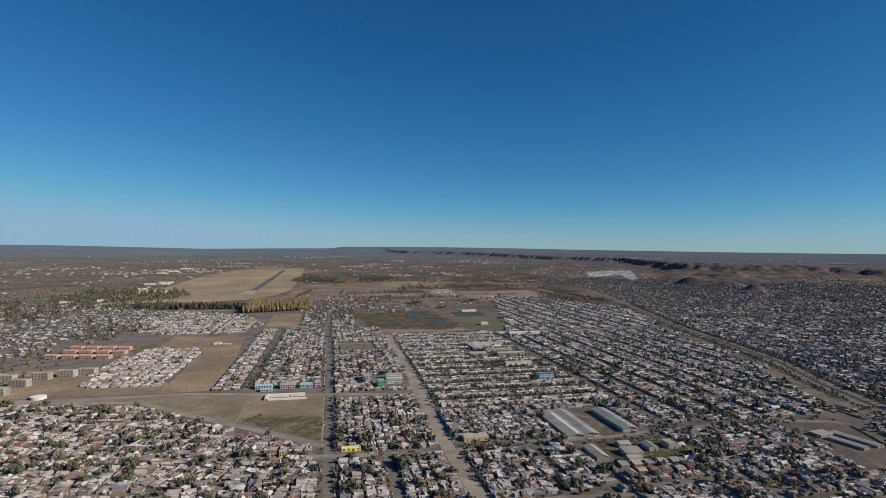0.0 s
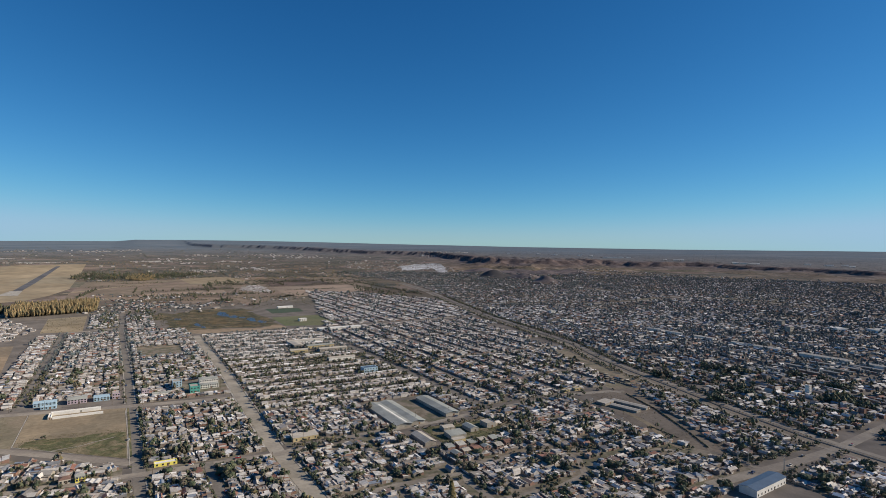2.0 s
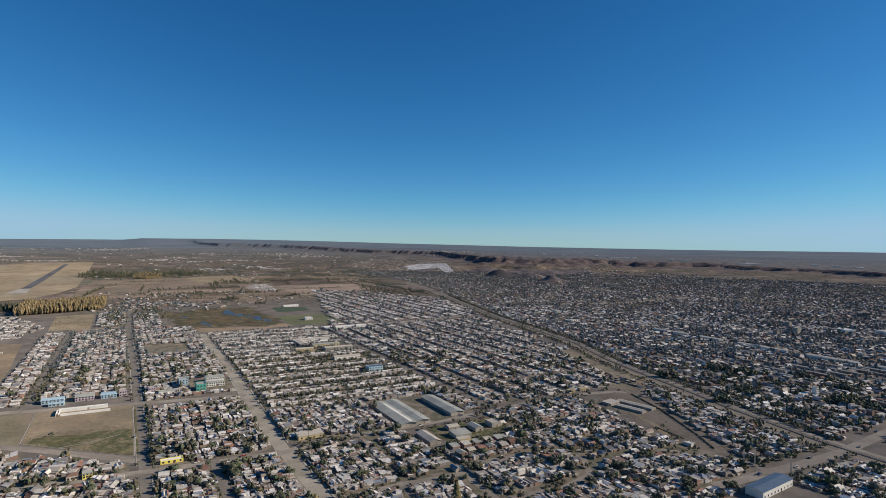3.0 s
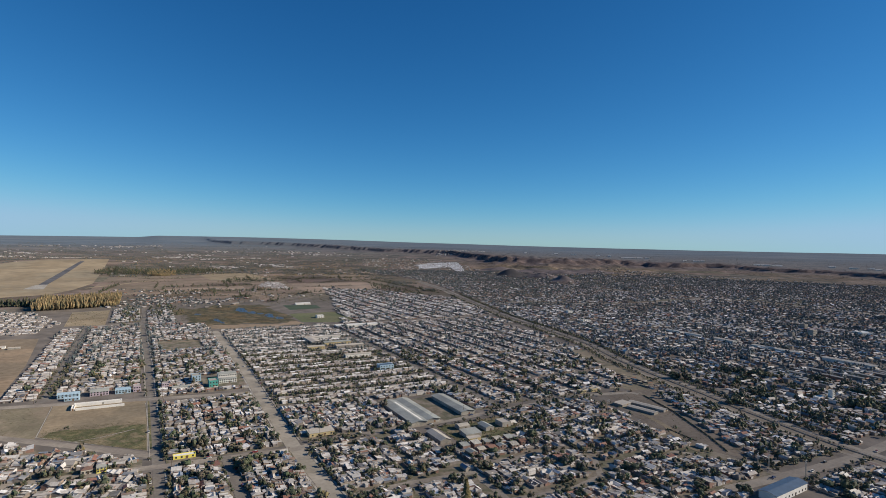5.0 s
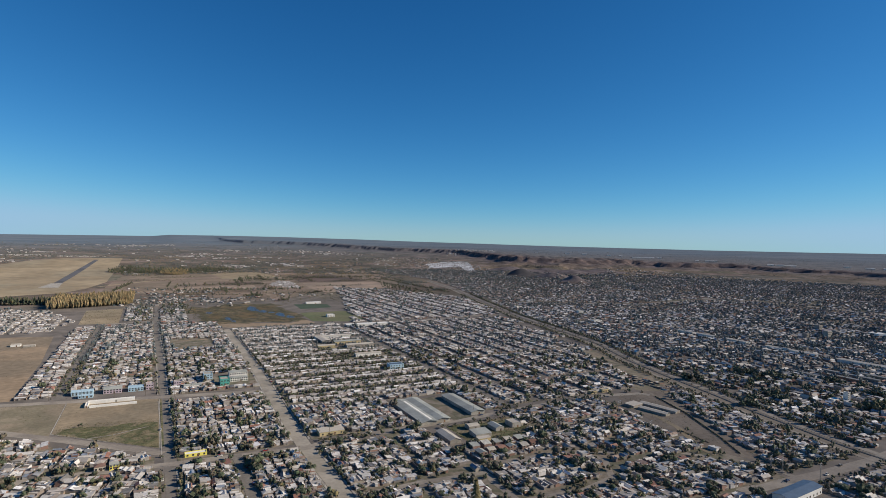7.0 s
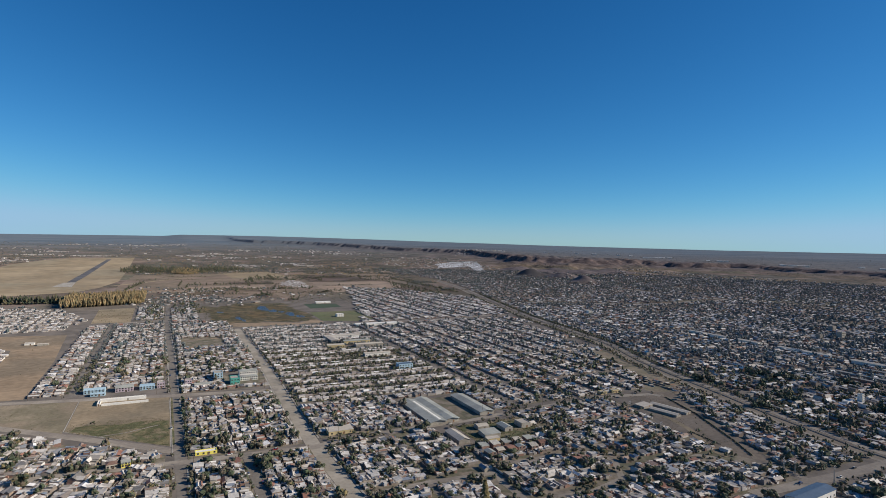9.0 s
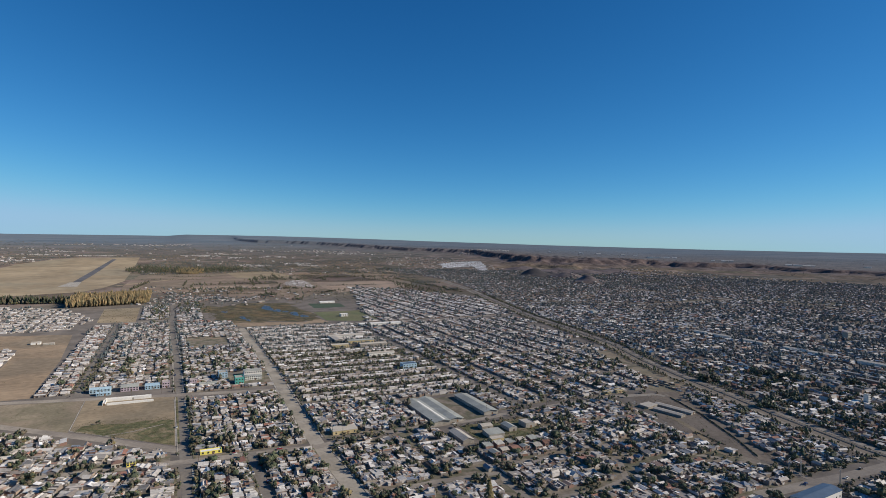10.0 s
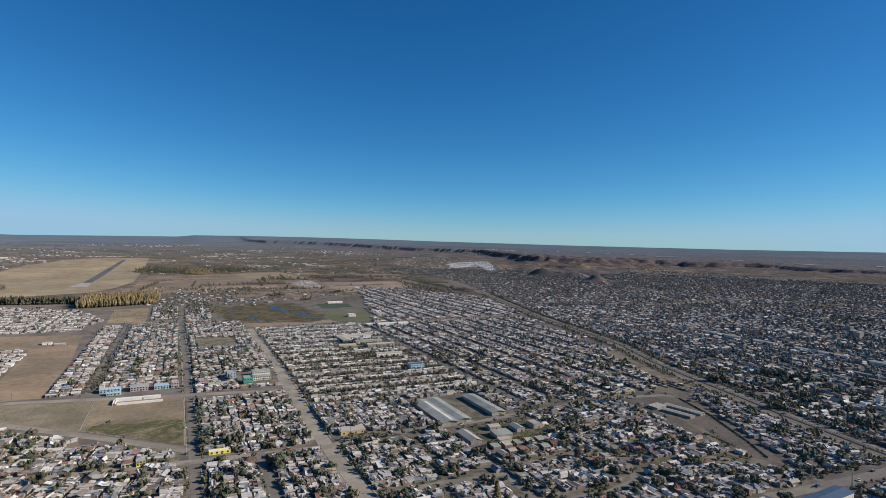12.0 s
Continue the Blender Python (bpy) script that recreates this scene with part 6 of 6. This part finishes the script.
# two warehouses with an earth yard between them
w1 = building("warehouse", "long warehouse with a grey sheet metal roof", "warehouse", 180.5, 194, 383, 444, 3.4, "concrete", "grey_sheet", "gable", 1.5)
for y in np.arange(-36, 30, 6.0):
    g = Shape()
    g.box(1.8, 4.4, y, y + 5.8, 5.0, 5.08)
    g.v = [(x, q, z - x * 1.5 / 8.75) for x, q, z in g.v]
    part("skylight", g, "white", w1, "pale translucent roof panel")
building("warehouse", "long warehouse bay with a grey sheet metal roof", "warehouse", 194.2, 206, 385, 446, 3.4, "concrete", "grey_sheet", "gable", 1.4)
building("warehouse", "long narrow warehouse with a pale grey metal roof", "warehouse", 228.5, 241, 391, 444, 3.6, "concrete", "grey_sheet", "gable", 1.5)
building("shed", "weathered shed with a tan sheet roof", "shed", 182.5, 191, 340, 362, 3.2, "concrete", "tan_sheet", "gable", 1.8)
building("workshop", "low workshop with a grey single-pitch roof", "workshop", 205, 218, 343, 353, 3.2, "concrete", "grey_sheet", "lean", 1.2)
building("workshop", "workshop with a pale gabled roof", "workshop", 209, 218, 360, 367, 3.4, "concrete", "tan_sheet", "gable", 1.2, "x")
building("workshop", "workshop with a grey gabled roof", "workshop", 226, 233, 350, 362, 3.2, "concrete", "grey_sheet", "gable", 1.6)
building("workshop", "square workshop with a flat tan roof", "workshop", 242, 250, 352, 362, 4.2, "concrete", "tan_sheet", "flat")
building("shed", "low ochre shed with a tan roof", "shed", 203, 213, 336, 340, 2.6, "ochre", "tan_sheet", "lean", .5)
for i, x in enumerate((188, 196, 204, 212, 221, 230)):
    building("brick_house", "red brick terraced house with a grey roof", "house", x, x + 5.6, 309 + (i % 2) * 2.2, 316 + (i % 3), 4.6, "brick", ("grey_sheet", "roof", "tile")[i % 3], "gable", 1.2, "x" if i % 3 else "y", (2, 2), 0, "red brick houses")
for i, x in enumerate((190, 199, 208, 217, 226)):
    building("brick_house", "red brick terraced house with a grey roof", "house", x, x + 5.8, 322, 328, 4.4, "brick", "roof" if i % 2 else "grey_sheet", "lean", 1.0, "x", (1, 2), 0, "red brick houses")
# sheds round the bare lot
building("shed", "long low shed with a tan sheet roof", "shed", 384.5, 391, 327, 360, 2.2, "concrete", "tan_sheet", "gable", .9, "y", turn=12)
building("shed", "long low shed with a tan sheet roof", "shed", 371.5, 378, 325, 350, 2.2, "concrete", "tan_sheet", "gable", .9, "y", turn=12)
building("shed", "low concrete shed roofed with tan sheets", "shed", 366, 380, 354, 363, 2.4, "concrete", "tan_sheet", "lean", .5, turn=12)
def hedge(line, width, high, label):
    """A rough low row of dark foliage along a line."""
    q = random.Random(int(line[0][0]))
    s = Shape()
    pts = [Vector(p) * K for p in line]
    for a, b in zip(pts, pts[1:]):
        for i in range(int((b - a).length / .55)):
            p = a + (b - a) * (i * .55 / (b - a).length)
            k = [v * q.uniform(.7, 1.15) for v in ICO_V]
            ox, oy = q.gauss(0, .25), q.gauss(0, .25)
            s.poly([(p.x + ox + v.x * width, p.y + oy + v.y * width, high * .45 + v.z * high * .6) for v in k], ICO_F)
    tagged(new("hedge", s.mesh("hedge", ["leaf_far"])), label, "hedge")


# foliage rows added to stand in for thin dark lines on the lot
hedge([(414, 372), (398, 326), (371, 273), (354, 244)], .5, 1.4, "long low row of dark foliage across a bare lot")
hedge([(356, 294), (353, 267)], .4, 1.0, "short low row of dark foliage on a bare lot")
# blue roofed depot at the railway road
building("depot", "white depot with a dark blue metal roof", "warehouse", 306.7, 340.7, 183.3, 193.3, 5.2, "white", "navy_sheet", "gable", 1.3, "x", (1, 9), 5)
# coloured blocks
building("shop", "bright yellow shop with a flat roof", "shop", 18, 31, 387, 392, 2.2, "yellow", "white", "flat", windows=(1, 4))
building("apartment_block", "light blue two-storey apartment block", "apartments", -63, -47, 573, 583, 3.8, "sky_blue", "sky_blue", "gable", 1.2, "x", (2, 6), 0, "coloured apartment blocks")
building("apartment_block", "dusty pink two-storey apartment block", "apartments", -39, -25, 571, 583, 4.6, "pink", "grey_sheet", "gable", 1.0, "x", (2, 6), 0, "coloured apartment blocks")
building("apartment_block", "light blue two-storey apartment block", "apartments", -20, -8, 571, 582, 3.9, "sky_blue", "sky_blue", "gable", 1.0, "x", (2, 5), 0, "coloured apartment blocks")
building("apartment_block", "small pink two-storey apartment block", "apartments", -6, 0, 573, 580, 6.0, "pink", "concrete", "flat", windows=(2, 3), group="coloured apartment blocks")
building("shop", "low light blue shop with a gabled roof", "shop", -57, -46, 563, 569, 2.6, "sky_blue", "sky_blue", "gable", .9, "x", (1, 4))
building("apartment_block", "pink two-storey house at a street corner", "apartments", 17, 23, 575, 582, 5.6, "pink", "concrete", "flat", windows=(2, 3), group="coloured apartment blocks")
building("shop", "long low grey-blue shop", "shop", 25, 40, 564, 570, 3.4, "white", "grey_sheet", "gable", 1.0, "x", (1, 5))
building("corner_house", "yellow two-storey house with a grey-blue roof", "house", -23, -18, 384, 389, 3.6, "yellow", "grey_sheet", "gable", 1.2, "x", (2, 3), 6)
building("corner_house", "house with a bright orange tiled roof", "house", -31, -25, 385, 391, 3.2, "tan_sheet", "tile", "hip", 1.4, windows=(1, 3), turn=6)
building("apartment_block", "teal two-storey apartment block", "apartments", 56, 64, 563, 574, 7.2, "teal", "concrete", "flat", windows=(2, 3), group="coloured apartment blocks")
building("apartment_block", "pale grey-blue apartment block", "apartments", 43, 51, 585, 596, 8.5, "sky_blue", "concrete", "flat", windows=(3, 3), group="coloured apartment blocks")
building("school", "white building with a hipped grey roof and rows of windows", "building", 67, 84, 590, 600, 6.6, "white", "grey_sheet", "hip", 1.5, windows=(2, 8))
building("school", "white two-storey building with rows of windows", "building", 66, 82, 574, 581, 4.6, "white", "grey_sheet", "hip", 1.2, windows=(2, 8))
building("shop", "pale blue-grey single storey shop", "shop", 228, 244, 566, 576, 6.0, "sky_blue", "navy_sheet", "flat", windows=(2, 5))
building("shop", "ochre shop front with a flat roof", "shop", 105, 123, 391, 400, 3.4, "ochre", "tan_sheet", "lean", .8, windows=(1, 4))
building("shop", "ochre corner shop with a flat roof", "shop", 364, 371, 402, 407, 2.8, "ochre", "concrete", "flat", windows=(1, 3))
building("shop", "ochre corner shop with a flat roof", "shop", 378, 386, 402, 407, 3.2, "ochre", "concrete", "flat", windows=(1, 4))
# white hall by the vacant lot
building("hall", "long low white hall", "hall", -48, -14, 541, 545, 2.4, "white", "white", "flat")
building("hall", "white side wing of a low hall", "hall", -49, -47, 530, 540.8, 2.2, "white", "white", "flat")
building("hall", "low white porch of a hall", "hall", -46, -12, 529.5, 531.5, 1.5, "white", "white", "flat", door=False)
# the larger school and its yard
for x0, x1, y0, y1, wall, roof in ((200, 250, 772, 784, "white", "tan_sheet"), (200, 212, 740, 770, "concrete", "tan_sheet"), (214, 250, 728, 738, "ochre", "grey_sheet"), (186, 208, 706, 714, "ochre", "tan_sheet"), (214, 246, 640, 648, "white", "tan_sheet"), (222, 258, 700, 710, "concrete", "tan_sheet")):
    building("school", "long low school building with a pale roof", "school", x0, x1, y0, y1, 4.6, wall, roof, "gable", 1.2, "x" if x1 - x0 > y1 - y0 else "y", (1, 8))
building("clubhouse", "white clubhouse beside a grass pitch", "clubhouse", 276, 289, 988, 998, 5.5, "white", "white", "flat", windows=(2, 4))
building("stand", "long low white stand beside the turf pitch", "stand", 290, 322, 1204, 1212, 3.6, "white", "white", "lean", 1.0)
building("factory", "long white roofed hall at the edge of town", "hall", 275, 345, 868, 882, 4.2, "white", "white", "gable", 1.0, "x")
# pink estate and grey flats
for j in range(3):
    for i in range(4):
        x, y = -338 + i * 21 + j * 2 + (j % 2) * 6, 772 + j * 30 - i * 4
        building("terrace", "salmon pink terraced housing block", "housing block", x, x + 15, y, y + 11, 5.2, "salmon", "salmon", "gable", 1.6, "x", (2, 5), -6, "pink housing estate")
for i, (x, y) in enumerate(((-326, 646), (-302, 622), (-296, 652), (-276, 662), (-258, 668), (-330, 610), (-304, 588))):
    building("apartment_block", "grey concrete flats of three storeys", "apartments", x, x + 17, y, y + 9, 8.6, "concrete", "concrete", "flat", windows=(3, 5), group="grey concrete flats", turn=-8)
building("shed", "low white shed on a bare field", "shed", -156, -146, 850, 856, 3.0, "white", "tan_sheet", "lean", .6)
building("shed", "low tan shed on a bare field", "shed", -142, -130, 842, 846, 2.4, "concrete", "tan_sheet", "lean", .5)
tank = thing("water_reservoir", "round white water reservoir on the ground", "water tank")
tank.matrix_basis = pose(-252 * K, 572 * K, 0)
g = Shape()
g.tube(0, 0, 0, 3.2, 8, 8, 24)
part("wall", g, "white", tank)
g = Shape()
g.tube(0, 0, 3.2, 4.4, 8.2, .6, 24)
part("lid", g, "white", tank)
# the town beyond the railway
building("tower_block", "slim white tower block", "apartments", 566, 570, 287, 291, 11, "white", "concrete", "flat", windows=(5, 2))
building("hall", "white hall with a flat roof beside a tower", "hall", 551, 562, 291, 296, 3.6, "white", "white", "flat")
for y0, y1, w in ((340, 398, 11), (424, 491, 10), (520, 556, 10), (575, 640, 8), (290, 325, 9)):
    building("long_hall", "long pale roofed row building", "hall", 764 - w / 2, 764 + w / 2, y0, y1, 4.5, "white", "tan_sheet", "gable", 1.0)
for k, (x0, y0, l) in enumerate(((640, 330, 60), (660, 322, 62), (680, 316, 66), (700, 310, 60), (722, 306, 64), (620, 340, 50), (742, 300, 60))):
    building("row_block", "row building with a long pale sheet roof", "hall", x0, x0 + 4.6, y0, y0 + l * .85, 3.4, "wall", "tan_sheet", "gable", .9, turn=0, group="rows of pale roofs")
building("shopping_hall", "white flat roofed hall in the far town", "hall", 1080, 1116, 440, 456, 6, "white", "tan_sheet", "flat", turn=-20)
building("shopping_hall", "white flat roofed hall in the far town", "hall", 1040, 1060, 480, 500, 6, "white", "white", "flat", turn=-20)
for x, y, w, d, h, m in ((905, 520, 12, 12, 12, "concrete"), (935, 505, 18, 14, 18, "concrete"), (960, 520, 16, 14, 16, "pink"), (840, 640, 12, 10, 9, "concrete"), (1010, 560, 16, 14, 15, "concrete"), (760, 880, 18, 14, 9, "white"), (700, 770, 30, 14, 6, "white"), (690, 1000, 24, 14, 6, "white"), (1000, 1190, 20, 12, 6, "concrete")):
    building("tower_block", "pale apartment block among trees", "apartments", x, x + w * .6, y, y + d * .55, h * .8, m, "concrete", "flat", windows=(4, 4), group="pale blocks of the far town")
# hangars beyond the airfield and halls on the plateau
for ux, uy, w in ((-548, 1822, 40), (-526, 1890, 34), (-500, 1850, 36), (-560, 1870, 30), (-618, 2330, 60), (-646, 2220, 46), (-600, 2250, 40), (-860, 3380, 70), (-892, 3800, 90), (-864, 3150, 60), (-562, 1556, 22), (-622, 1516, 40), (-590, 1960, 30)):
    p, near = shrink(np.array(ux * K), np.array(uy * K), np.array(-.2))
    w *= float(near) / K
    hangar = building("hangar", "white hangar beside the airfield", "hangar", -w / 2, w / 2, -w * .3, w * .3, 6 * float(near), "white", "white", "gable", 1.6, "x", group="hangars beside the airfield")
    hangar.matrix_basis = pose(*p.tolist(), 0, 0, 12)
for az, far, w in ((46.0, 6250, 90), (46.7, 6300, 110), (47.4, 6350, 80), (48.1, 6350, 60), (51.4, 5500, 40), (52.4, 5500, 80), (52.9, 5550, 40), (57.3, 5050, 60), (58.0, 5100, 90), (58.8, 5150, 100), (32.0, 7000, 50), (36.5, 7300, 40), (39.5, 7400, 60), (41.2, 7300, 70), (43.5, 7000, 60), (44.6, 6900, 50), (62.8, 5500, 60), (64.3, 5400, 80), (65.4, 5500, 60), (65.9, 5200, 50)):
    x, y = polar(az, far)
    p, near = shrink(np.array(x), np.array(y), height(x, y) - 1)
    w *= .75 * float(near) / K
    hall = building("industrial_hall", "white industrial hall on the plateau", "hall", -w / 2, w / 2, -7, 7, 7 * float(near), "white", "white", "gable", 1.0, "x", group="white halls on the plateau")
    hall.matrix_basis = pose(*p.tolist(), 0, 0, -az)


# ---- cars ----
def car():
    ob = thing("car", "small car parked on a dusty street", "car", "parked cars")
    g = Shape()
    g.prism([(-2.1, -.78), (-1.9, -.86), (1.9, -.86), (2.1, -.7), (2.1, .7), (1.9, .86), (-1.9, .86), (-2.1, .78)], .3, .92)
    part("body", g, "car", ob)
    g = Shape()
    g.poly([(-1.7, -.76, .92), (1.1, -.76, .92), (1.1, .76, .92), (-1.7, .76, .92), (-1.3, -.62, 1.42), (.35, -.62, 1.42), (.35, .62, 1.42), (-1.3, .62, 1.42)], [(0, 1, 5, 4), (1, 2, 6, 5), (2, 3, 7, 6), (3, 0, 4, 7)])
    part("window", g, "glass", ob, "dark car windows")
    g = Shape()
    g.box(-1.28, .33, -.6, .6, 1.42, 1.47)
    part("roof", g, "car", ob)
    for x in (-1.3, 1.3):
        for y in (-.8, .8):
            g = Shape()
            g.tube(0, 0, -.1, .1, .32, .32, 12)
            g.v = [(x + a, y + c, .32 + b) for a, b, c in g.v]
            tyre = part("wheel", g, "rubber", ob)
            g = Shape()
            g.tube(0, 0, -.115, .115, .18, .18, 8)
            g.v = [(x + a, y + c, .32 + b) for a, b, c in g.v]
            part("rim", g, "steel", tyre)
    return ob


first = car()
spots = [(48 + q, y, 90) for y, q in ((232, -3), (246, 3), (258, -3), (271, -3), (300, 3), (312, -3), (330, 3), (345, -3), (356, 3))]
spots += [(93 + q, y, 90) for y, q in ((262, 7), (288, -7), (301, 7), (330, 7), (352, -7), (405, -7), (428, 7), (447, 7), (470, -7), (498, 7), (520, -7), (560, 9), (590, -3), (640, 6), (700, -2))]
spots += [(9 + q, y, 90) for y, q in ((300, -4), (338, 4), (356, -4), (402, 4), (450, -4), (496, 4), (575, 4), (620, -4), (680, 2))]
spots += [(x, y, 2) for x, y in ((20, 376), (38, 381), (66, 379), (110, 376), (140, 385), (196, 381), (236, 388), (280, 387), (330, 396), (356, 392), (214, 300), (244, 295), (120, 294))]
spots += [(x, y, 8) for x, y in ((340, 204), (372, 199), (396, 204), (450, 199), (500, 210))]
for i, (x, y, a) in enumerate(spots):
    m = pose(x * K, y * K, .13, 0, 0, a + rng.normal(0, 2) + 180 * (i % 2))
    if i == 0:
        first.matrix_basis = m
    else:
        copy_thing(first, m)


# ---- poles ----
def utility_pole():
    ob = thing("utility_pole", "tall wooden power pole with a crossarm", "pole", "power poles along the streets")
    g = Shape()
    g.tube(0, 0, -.3, 9, .16, .11, 8)
    part("pole", g, "bark", ob)
    g = Shape()
    g.box(-1.0, 1.0, -.06, .06, 8.3, 8.45)
    part("crossarm", g, "bark", ob)
    for x in (-.85, 0, .85):
        g = Shape()
        g.tube(x, 0, 8.45, 8.68, .06, .04, 6)
        part("insulator", g, "white", ob)
    return ob


pole0 = utility_pole()
rows = [(16.4, y, 0) for y in np.arange(232, 900, 28)] + [(83.4, y, 0) for y in np.arange(240, 880, 30)] + [(104.2, y, 0) for y in np.arange(225, 880, 33)]
rows += [(x, 391.0 + (x - 110) * .02, 90) for x in np.arange(112, 360, 30)] + [(x, 572.5 - (x + 120) * .17, 90) for x in np.arange(-150, -4, 24)] + [(-78.2, y, 0) for y in np.arange(590, 990, 34)]
for i, (x, y, a) in enumerate(rows):
    m = pose(x * K, y * K, .1, 0, 0, a)
    if i == 0:
        pole0.matrix_basis = m
    else:
        copy_thing(pole0, m)


def lattice_pole(x, y, h):
    """A steel double pole with a platform, as beside the depot."""
    ob = thing("transmission_pole", "tall double steel power pole", "pole", "double steel poles")
    ob.matrix_basis = pose(x * K, y * K, 0, 0, 0, 20)
    for q in (-1.6, 1.6):
        g = Shape()
        g.tube(q, 0, -.3, h, .22, .15, 8)
        part("post", g, "steel", ob)
    for z in (h - .8, h - 2.6):
        g = Shape()
        g.box(-3.2, 3.2, -.1, .1, z, z + .22)
        part("crossarm", g, "steel", ob)


for x, y, h in ((343, 216, 14), (348, 212, 13), (356, 194, 15), (344, 346, 14), (330, 300, 12), (520, 330, 16), (470, 262, 14)):
    lattice_pole(x, y, h)
